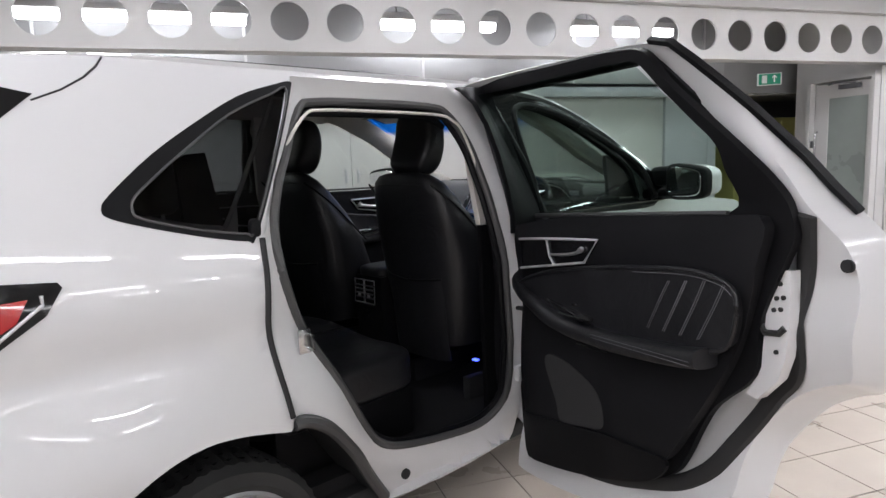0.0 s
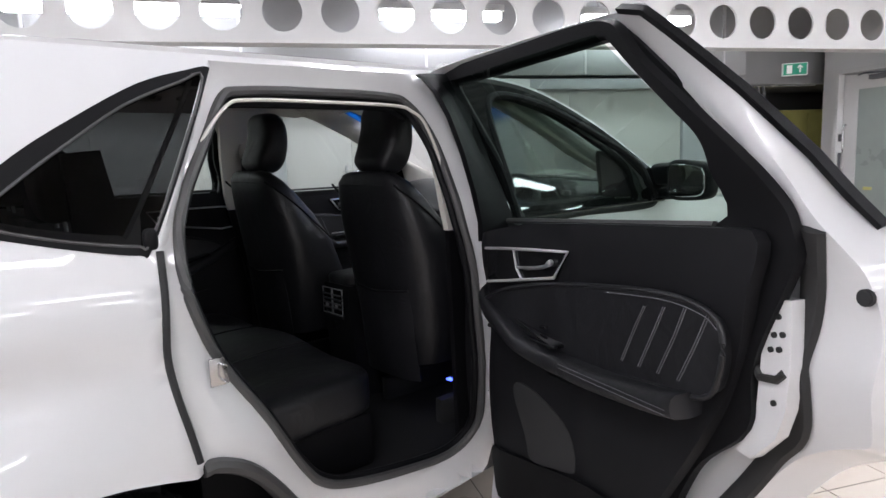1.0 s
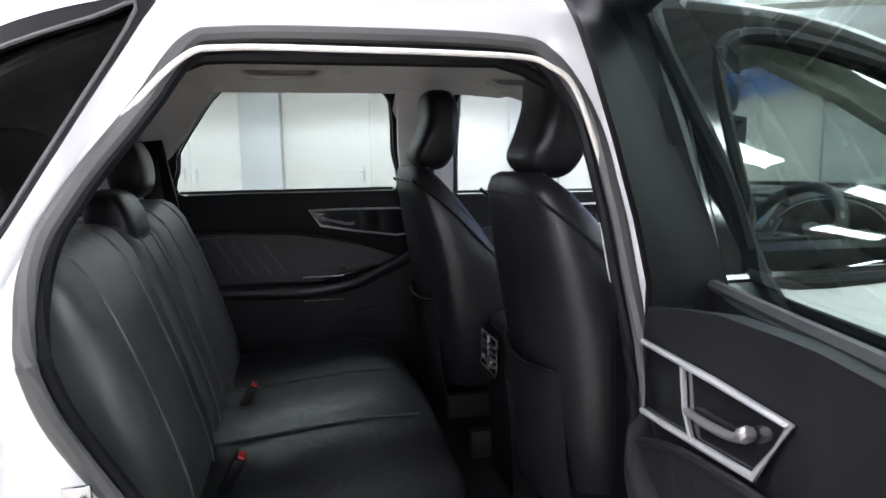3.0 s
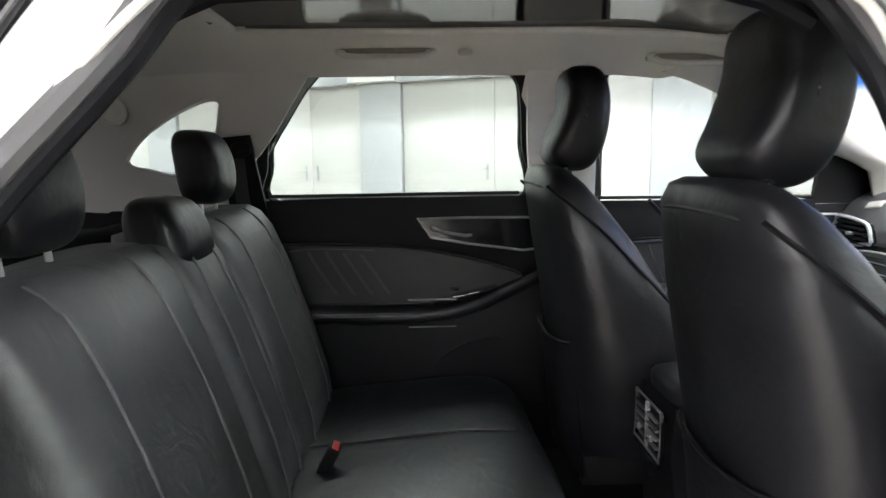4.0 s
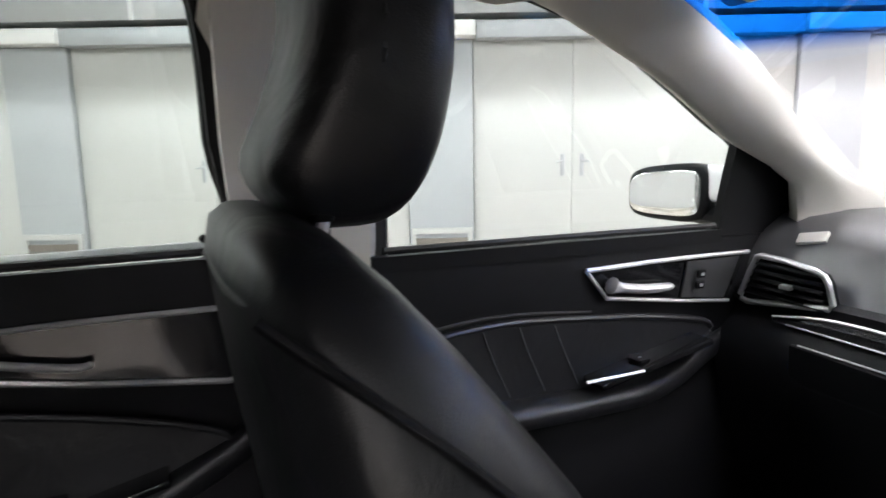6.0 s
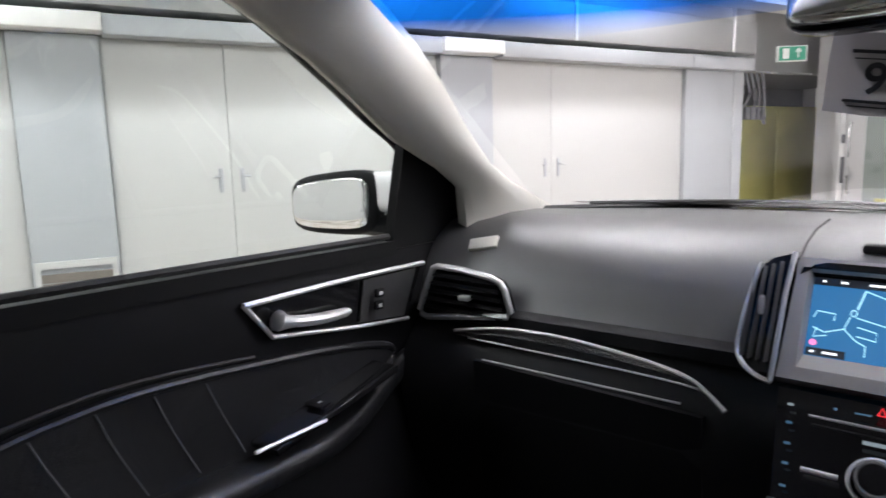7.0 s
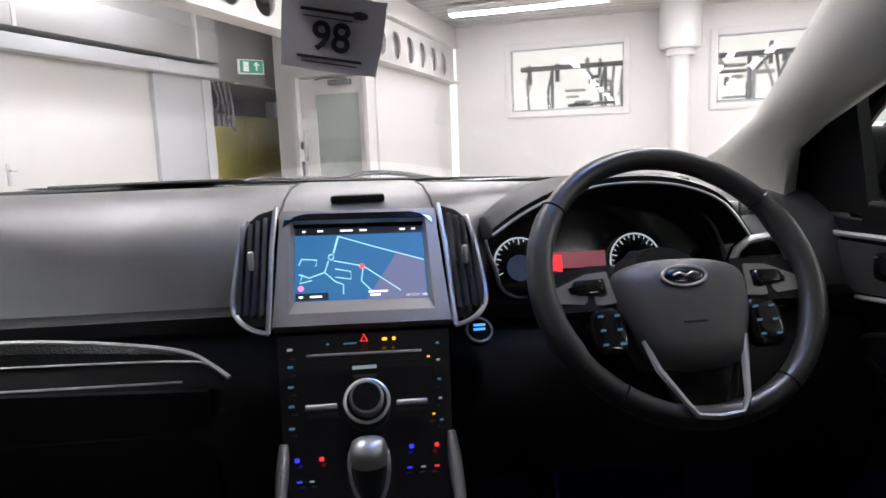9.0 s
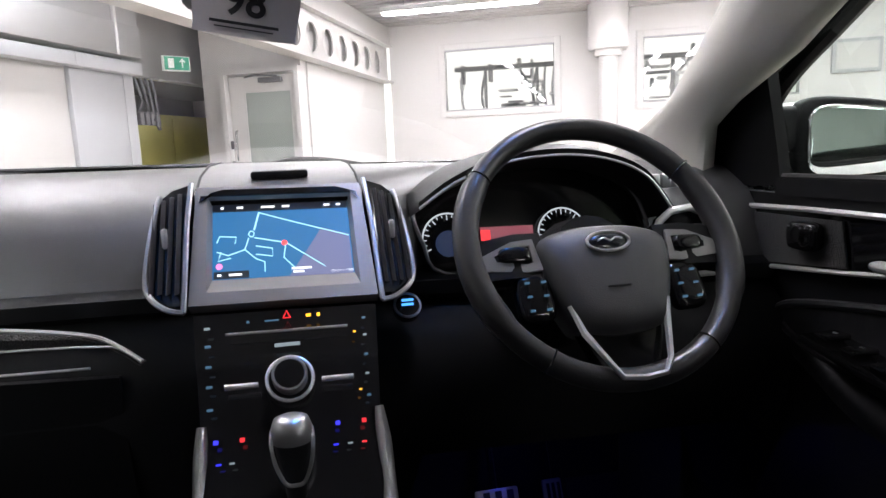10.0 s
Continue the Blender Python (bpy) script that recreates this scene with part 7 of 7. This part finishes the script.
loop = [Vector((1.925 + 0.88 * (p.x - 1.925), 0.84 * p.y, p.z)) for p in curve([(1.925, 0.0245, 0.896), (1.912, 0.0255, 0.884), (1.912, 0.022, 0.862), (1.918, 0.012, 0.838), (1.919, 0.0, 0.834), (1.918, -0.012, 0.838), (1.912, -0.022, 0.862), (1.912, -0.0255, 0.884), (1.925, -0.0245, 0.896)], 4)]
part("selector_strip", tube(loop, 0.0022, 6), CHROME, sel, "chrome loop round the selector")
arm = part("armrest_lid", pillow(1.445, 0, 0.782, 0.160, 0.102, 0.030, 0.4, 8), LEATHER, cons, "black leather console lid", angle=70)
bm = loft([[Vector((x + 0.0, y, z)) for x, y, z in ((1.275 + dx, -w, z), (1.275 + dx, w, z), (1.45, w, z), (1.45, -w, z))] for z, w, dx in ((0.26, 0.11, 0.03), (0.50, 0.11, 0.02), (0.66, 0.105, 0.0), (0.765, 0.10, 0.01))])
part("console_back", bm, DOORTRIM, cons, "black rear face of the console")
rvp = part("rear_vent", box(1.262, 1.275, -0.078, 0.078, 0.635, 0.750, 0.008), GLOSS, cons, "rear air vent")
edge_v = [(1.260, -0.078, 0.637), (1.260, 0.078, 0.637), (1.262, 0.078, 0.750), (1.262, -0.078, 0.750)]
part("vent_frame", tube(edge_v, 0.0032, 6, closed=True), SILVER, rvp, "thin silver vent frame")
part("vent_divider", box(1.256, 1.264, -0.004, 0.004, 0.640, 0.748, 0.001), SILVER, rvp)
for y in (-0.037, 0.037):
    for k in range(4):
        part("louvre", box(1.255, 1.264, y - 0.03, y + 0.03, 0.660 + 0.020 * k, 0.666 + 0.020 * k, 0.001), PLASTIC_SOFT, rvp)
    part("vent_tab", box(1.250, 1.26, y - 0.006, y + 0.006, 0.668, 0.682, 0.002), SILVER, rvp)
part("vent_frame", tube([(1.262, -0.078, 0.625), (1.262, 0.078, 0.625), (1.266, 0.078, 0.725), (1.266, -0.078, 0.725)], 0.006, 6, closed=True), PLASTIC, rvp)
part("socket", disc((1.268, 0, 0.585), (1, 0, 0), 0.017, 0.012, 20, 0.002), PLASTIC, cons)

# ---- steering wheel ----
sw = thing("steering_wheel", "black leather steering wheel with silver spoke trims", "steering wheel", at=(1.965, -0.382, 1.045))
WM = Matrix.Translation((1.977, -0.381, 1.060)) @ Matrix.Rotation(radians(33), 4, "Y")   # local: -x to the driver, y left, z up
n = 72
rings = []
for i in range(n + 1):
    a = 2 * math.pi * i / n
    r0 = 0.1685
    thick = 0.0140 + (0.0022 if abs(math.sin(a)) < 0.5 else 0)
    c = Vector((0, r0 * math.cos(a), r0 * math.sin(a)))
    d = Vector((0, math.cos(a), math.sin(a)))
    rings.append([WM @ (c + d * thick * math.cos(b) + Vector((1, 0, 0)) * thick * 1.15 * math.sin(b)) for b in np.linspace(0, 2 * math.pi, 13)[:-1]])
bm = loft(rings, caps=False)
bmesh.ops.remove_doubles(bm, verts=bm.verts, dist=1e-5)
SPOKE = material("dark_silver_trim", (0.34, 0.34, 0.35), 0.30, metal=0.8, vary=0.1)
BAGV = material("airbag_vinyl", (0.045, 0.045, 0.047), 0.42, bump=0.2, scale=900, kind="cell", vary=0.08)
RIML = material("smooth_rim_leather", (0.034, 0.034, 0.035), 0.33, bump=0.08, scale=500, kind="cell", vary=0.1)
rim = part("rim", bm, RIML, sw, "black leather rim", angle=80)
for a in (0.62, math.pi - 0.62, -0.95, math.pi + 0.95):
    c = Vector((0, 0.1685 * math.cos(a), 0.1685 * math.sin(a)))
    part("rim_joint", moved(ring(c, (0, -math.sin(a), math.cos(a)), 0.0162, 0.0011, 20, 5), WM), GLOSS, rim)
WH = WM @ Matrix.Translation((0.020, 0, -0.041))
hub = [(-0.085, 0.045), (-0.05, 0.062), (0.0, 0.066), (0.05, 0.062), (0.085, 0.045), (0.082, 0.0), (0.066, -0.045), (0.05, -0.068), (0.0, -0.075), (-0.05, -0.068), (-0.066, -0.045), (-0.082, 0.0)]
hubc = flat_curve(hub, 4)
rings = [[WH @ Vector((x, a * k, b * k)) for a, b in hubc] for x, k in ((0.03, 0.9), (-0.005, 1.0), (-0.022, 0.97), (-0.032, 0.86), (-0.037, 0.6), (-0.038, 0.2))]
part("airbag_cover", loft(rings), BAGV, sw, "black airbag cover", angle=60)
lg = moved(join(pillow(-0.038, 0, 0.035, 0.005, 0.026, 0.0115, 1.0, 6)), WH)
emb = part("emblem", lg, material("dark_emblem", (0.01, 0.012, 0.02), 0.15, coat=0.5), sw, "dark oval emblem")
part("emblem_ring", moved(tube([(-0.040, 0.027 * math.cos(a), 0.035 + 0.0125 * math.sin(a)) for a in np.linspace(0, 2 * math.pi, 33)[:-1]], 0.0020, 6, closed=True, up=(1, 0, 0)), WH), CHROME, emb, "chrome emblem ring")
part("emblem_mark", moved(tube(curve([(-0.0445, 0.016, 0.034), (-0.0452, 0.008, 0.037), (-0.0455, 0.0, 0.0335), (-0.0452, -0.008, 0.037), (-0.0445, -0.016, 0.035)], 4), 0.0012, 5), WH), CHROME, emb, "thin bright emblem line")
for s in (-1, 1):
    arm_ = [(-0.006, s * 0.075, 0.032, 0.030), (-0.012, s * 0.11, 0.032, 0.028), (-0.008, s * 0.145, 0.030, 0.026), (0.0, s * 0.172, 0.028, 0.026)]
    part("spoke", moved(loft([[Vector((x - 0.012, y, z + h)), Vector((x + 0.014, y, z + h)), Vector((x + 0.014, y, z - h)), Vector((x - 0.012, y, z - h))] for x, y, z, h in arm_]), WH), PLASTIC, sw, "black spoke")
    tr_ = [(s * 0.088, 0.052), (s * 0.115, 0.050), (s * 0.15, 0.036), (s * 0.165, 0.026), (s * 0.15, 0.016), (s * 0.10, 0.010), (s * 0.082, 0.012)]
    bm = sheet(tr_, lambda a, b: WH @ Vector((-0.024 + 0.10 * max(abs(a) - 0.12, 0), a, b)), [[(s * 0.093, 0.044), (s * 0.115, 0.043), (s * 0.138, 0.034), (s * 0.136, 0.026), (s * 0.10, 0.020), (s * 0.092, 0.022)]], step=0.03, thick=0.006)
    part("spoke_trim", bm, SPOKE, sw, "dark silver spoke trim with black keys")
    part("thumb_keys", moved(pillow(-0.020, s * 0.113, 0.033, 0.008, 0.020, 0.010, 0.5, 4), WH), GLOSS, sw)
    part("lower_trim", moved(tube([Vector((-0.006 if b > -0.13 else -0.019, a, b)) for a, b in ((s * 0.062, -0.078), (s * 0.052, -0.112), (s * 0.036, -0.152), (s * 0.026, -0.168), (0, -0.171))], [0.003, 0.0045, 0.0038, 0.0036, 0.0036], 6), WM), CHROME, sw, "silver lower spoke trim")
    kp = part("key_pod", moved(pillow(-0.012, s * 0.097, -0.020, 0.012, 0.022, 0.030, 0.45, 5), WH), GLOSS, sw, "black key cluster")
    for j in range(3):
        for k in range(2):
            part("key_legend", moved(box(-0.0265, -0.0235, s * (0.086 + 0.020 * k) - 0.0028, s * (0.086 + 0.020 * k) + 0.0028, -0.004 - 0.017 * j - 0.0011, -0.004 - 0.017 * j + 0.0011), WH), LEDT, kp)
part("lower_spoke", moved(loft([[Vector((x, -w, z)), Vector((x, w, z)), Vector((x + 0.02, w, z)), Vector((x + 0.02, -w, z))] for x, w, z in ((0.006, 0.056, -0.09), (0.004, 0.044, -0.13), (0.002, 0.032, -0.160), (0.004, 0.026, -0.174))]), WM), GLOSS, sw, "black lower spoke")
part("hub_line", moved(box(-0.0395, -0.0375, -0.014, 0.014, -0.022, -0.0205), WH), PLASTIC, sw)
part("column", moved(loft([[Vector((x, r * math.cos(a), r * math.sin(a))) for a in np.linspace(0, 2 * math.pi, 17)[:-1]] for x, r in ((0.02, 0.05), (0.06, 0.065), (0.25, 0.075))]), WM), PLASTIC, sw, "black steering column shroud")
for s in (-1, 1):
    part("stalk", moved(tube(curve([(0.05, s * 0.05, 0.01), (0.04, s * 0.12, 0.02), (0.035, s * 0.17, 0.025)], 4), [0.008] * 5 + [0.010] * 3 + [0.008], 8), WM), PLASTIC, sw, "black column stalk")

# ---- instrument cluster under its hood ----
clu = thing("instrument_cluster", "black instrument cluster with two lit dials", "instrument", at=(2.22, -0.385, 1.08))


def cl(y, z, d=0.0):
    return Vector((2.215 + 0.25 * (z - 1.08) - d, y, z + lz(y)))


CL = flat_curve([(-0.20, 1.03), (-0.19, 1.085), (-0.235, 1.115), (-0.30, 1.138), (-0.39, 1.146), (-0.47, 1.138), (-0.535, 1.11), (-0.565, 1.06), (-0.56, 0.99), (-0.40, 0.97), (-0.23, 0.985)], 4)
part("cluster_face", sheet(CL, lambda a, b: cl(a, b), step=0.05, thick=0.006), GLOSS, clu, "gloss black instrument face")
part("cluster_edge", tube([cl(a, b, 0.012) for a, b in CL], 0.003, 6, closed=True), SILVER, clu, "grey instrument edge")
hood = curve([(2.13, -0.185, 1.085), (2.13, -0.235, 1.118), (2.135, -0.30, 1.143), (2.14, -0.39, 1.154), (2.14, -0.47, 1.147), (2.14, -0.535, 1.120), (2.14, -0.58, 1.065)], 5)
bm = loft([[p + Vector((0.0, 0, lz(p.y))), p + Vector((-0.002, 0, 0.012 + lz(p.y))), p + Vector((0.06, 0, 0.020 + lz(p.y))), p + Vector((0.20, 0, 0.008 + lz(p.y))), p + Vector((0.10, 0, -0.02 + lz(p.y)))] for p in hood])
part("hood_line", tube([p + Vector((-0.004, 0, 0.003 + lz(p.y))) for p in hood], 0.0022, 6), CHROME, clu, "thin bright line along the hood")
part("hood", bm, DOORTRIM, clu, "black instrument hood", angle=60)
DIALW = glow("dial_white", (0.7, 0.76, 0.85), 0.40)
for cy_, r in ((-0.240, 0.040), (-0.424, 0.041)):
    c = (cy_, 1.033)
    dial = part("dial", tube([cl(c[0] + r * math.cos(a), c[1] + r * math.sin(a), 0.010) for a in np.linspace(-0.5, math.pi + 0.5, 28)], 0.0013, 5), DIALW, clu, "white dial scale")
    for k in range(19):
        a = -0.4 + (math.pi + 0.8) * k / 18
        r0 = r - (0.010 if k % 3 == 0 else 0.006)
        part("tick", tube([cl(c[0] + r0 * math.cos(a), c[1] + r0 * math.sin(a), 0.010), cl(c[0] + (r - 0.002) * math.cos(a), c[1] + (r - 0.002) * math.sin(a), 0.010)], 0.0008, 4), DIALW, dial)
    part("dial_glow", disc(cl(c[0], c[1] - 0.005, 0.008), (1, 0, -0.25), 0.020, 0.002, 24), glow("dial_blue", (0.05, 0.12, 0.35), 0.08) if cy_ > -0.3 else bpy.data.materials["dial_blue"], dial)
part("warning_bar", sheet([(-0.29, 1.025), (-0.375, 1.025), (-0.375, 1.050), (-0.29, 1.050)], lambda a, b: cl(a, b, 0.010), step=0.05), glow("warning_pink", (0.50, 0.12, 0.17), 0.26), clu, "lit red warning bar")
part("warning_mark", sheet([(-0.29, 1.018), (-0.305, 1.018), (-0.305, 1.046), (-0.29, 1.046)], lambda a, b: cl(a, b, 0.012), step=0.05), LEDR, clu)
for k in range(3):
    part("lamp_switch", moved(box(-0.006, 0.006, -0.008, 0.008, -0.011, 0.011, 0.003), Matrix.Translation((2.160, -0.560 - 0.019 * k, 1.114 + lz(-0.6)))), SILVER, clu, "grey push switch")
part("light_switch", moved(tube([(0, 0, 0), (-0.02, 0, 0.0)], 0.022, 16), Matrix.Translation((2.19, -0.61, 1.02))), GLOSS, clu)

# ---- windscreen fittings ----
rv = thing("rear_view_mirror", "black interior rear-view mirror on the windscreen", "mirror", at=(2.0, 0, 1.45))
mm = Matrix.Translation((2.02, 0.0, 1.455)) @ Matrix.Rotation(radians(-14), 4, "Z") @ Matrix.Rotation(radians(6), 4, "Y")
part("housing", moved(pillow(0.012, 0, 0, 0.022, 0.125, 0.036, 0.42, 8), mm), GLOSS, rv, "black mirror housing", angle=60)
part("mirror_glass", moved(pillow(-0.010, 0, 0, 0.003, 0.116, 0.029, 0.40, 8), mm), MIRROR, rv, "mirror glass", angle=60)
part("stem", tube(curve([(2.04, 0, 1.46), (2.09, 0, 1.50), (2.13, 0, 1.53)], 4), 0.014, 8), PLASTIC, rv)
part("sensor_cover", loft([[Vector((x + dx, y, z)) for x, y, z in ((2.06, -w, 1.50), (2.10, -w, 1.47), (2.10, w, 1.47), (2.06, w, 1.50))] for dx, w in ((0.0, 0.04), (-0.03, 0.05))]), PLASTIC, rv)
tag = thing("hang_tag", "white card tag with the number 98, behind the mirror", "tag", at=(2.11, 0.02, 1.37))
TAGW = material("tag_card", (0.55, 0.52, 0.53), 0.6, vary=0.04)
INK = material("black_ink", (0.02, 0.02, 0.025), 0.6)
tm = Matrix.Translation((2.11, 0.020, 1.374)) @ Matrix.Rotation(radians(9), 4, "X") @ Matrix.Rotation(radians(-8), 4, "Y")
card = flat_curve([(-0.062, -0.035), (-0.050, -0.046), (0.050, -0.046), (0.060, -0.036), (0.064, 0.040), (0.055, 0.046), (-0.055, 0.046), (-0.066, 0.040)], 3)
part("card", sheet(card, lambda a, b: tm @ Vector((0, a, b)), step=0.05, thick=0.0015), TAGW, tag)
back = tm @ Matrix.Rotation(radians(-90), 4, "Z") @ Matrix.Rotation(radians(90), 4, "X")
text("number", "98", 0.050, back @ Matrix.Translation((0, -0.006, 0.002)), INK, tag, bold=0.0009)
for a, b, w, h in ((0, -0.031, 0.082, 0.0035), (0, -0.037, 0.07, 0.0015), (0.004, 0.026, 0.074, 0.004), (0.006, 0.018, 0.062, 0.0015)):
    part("print_bar", moved(box(-0.0022, -0.0012, a - w / 2, a + w / 2, b - h / 2, b + h / 2), tm), INK, tag)
part("print_emblem", moved(pillow(-0.002, -0.034, 0.026, 0.0008, 0.010, 0.005, 0.8, 4), tm), INK, tag)
part("string", tube([tm @ Vector((0, 0, 0.045)), (2.10, 0.01, 1.46), (2.09, 0, 1.50)], 0.0015, 5), TAGW, tag)
for s in (-1, 1):
    vis = thing("sun_visor", "folded-up beige sun visor", "sun visor", at=(1.72, s * 0.38, 1.52), group="sun visors")
    part("flap", moved(box(-0.085, 0.085, -0.19, 0.19, -0.011, 0.011, 0.009, 3), Matrix.Translation((1.79, s * 0.38, 1.540 + lz(s * 0.38))) @ Matrix.Rotation(0.36, 4, "Y")), PILLAR, vis)
    part("hinge_rod", tube([(1.72, s * 0.58, 1.556), (1.73, s * 0.20, 1.566)], 0.006, 8), PILLAR, vis)
# foot-well lamps that tint the floor blue
LENS = glow("footwell_blue", (0.05, 0.08, 1.0), 6.0)
FOOT = glow("pedal_lamp_blue", (0.03, 0.05, 1.0), 26.0)
for y, x in ((-0.46, 2.40), (-0.56, 1.44)):
    ft = thing("footwell_lamp", "small lit blue footwell lamp", "lamp", at=(x, y, 0.5), group="footwell lamps")
    zl = 0.64 if x > 2 else 0.42
    part("lens", box(x - 0.010, x + 0.010, y - 0.014, y + 0.014, zl, zl + 0.008, 0.003), FOOT if x > 2 else LENS, ft)
ped = thing("pedals", "ribbed dark foot pedals lit blue", "pedal", at=(2.50, -0.45, 0.26))
for y, w, h in ((-0.395, 0.048, 0.032), (-0.525, 0.022, 0.055)):
    top_ = Matrix.Translation((2.50, y, 0.452 - h)) @ Matrix.Rotation(0.45, 4, "Y")
    pl = part("pedal", join(moved(box(-0.006, 0.006, -w, w, -h, h, 0.004), top_)), SILVER, ped)
    part("pedal_arm", tube([(2.512, y, 0.44 - h), (2.60, y, 0.60)], 0.008, 6), PLASTIC, ped)
    for k in range(3):
        part("rib", moved(box(-0.010, -0.005, w * (0.55 * k - 0.75), w * (0.55 * k - 0.45), -h * 0.85, h * 0.85, 0.001), top_), RUBBER, pl)

# ---- floor tiles: single ones where the walk passes, the rest joined ----
TS = 0.333


def tile_bm(u, v, s=TS - 0.006, h=0.012):
    return box(u, u + s, v, v + s, FLOOR - h, FLOOR, 0.0015, 1)


me = bpy.data.meshes.new("tile")
bm = tile_bm(0, 0)
bm.to_mesh(me)
bm.free()
me.materials.append(TILE)
rest_v, rest_f = [], []
for i in range(-24, 42):
    for j in range(-36, 24):
        u, v = i * TS, j * TS
        if 0.6 <= u < 7.0 and -4.3 <= v < -0.9:
            ob = new("tile", me)
            ob.matrix_world = ROOM @ Matrix.Translation((u, v, 0))
            ob.parent = floor
            ob.matrix_parent_inverse = floor.matrix_world.inverted()
        else:
            k, e = len(rest_v), TS - 0.006
            rest_v += [(u, v, FLOOR), (u + e, v, FLOOR), (u + e, v + e, FLOOR), (u, v + e, FLOOR), (u, v, FLOOR - 0.006), (u + e, v, FLOOR - 0.006), (u + e, v + e, FLOOR - 0.006), (u, v + e, FLOOR - 0.006)]
            rest_f += [(k, k + 1, k + 2, k + 3), (k + 4, k + 5, k + 1, k), (k + 5, k + 6, k + 2, k + 1), (k + 6, k + 7, k + 3, k + 2), (k + 7, k + 4, k, k + 3)]
me2 = bpy.data.meshes.new("floor_tiles")
me2.from_pydata(rest_v, [], rest_f)
me2.materials.append(TILE)
ob = new("floor_tiles", me2)
ob.matrix_world = ROOM
ob.parent = floor
ob.matrix_parent_inverse = floor.matrix_world.inverted()
tagged(ob, "beige square floor tiles with dark joints", kind="stuff")
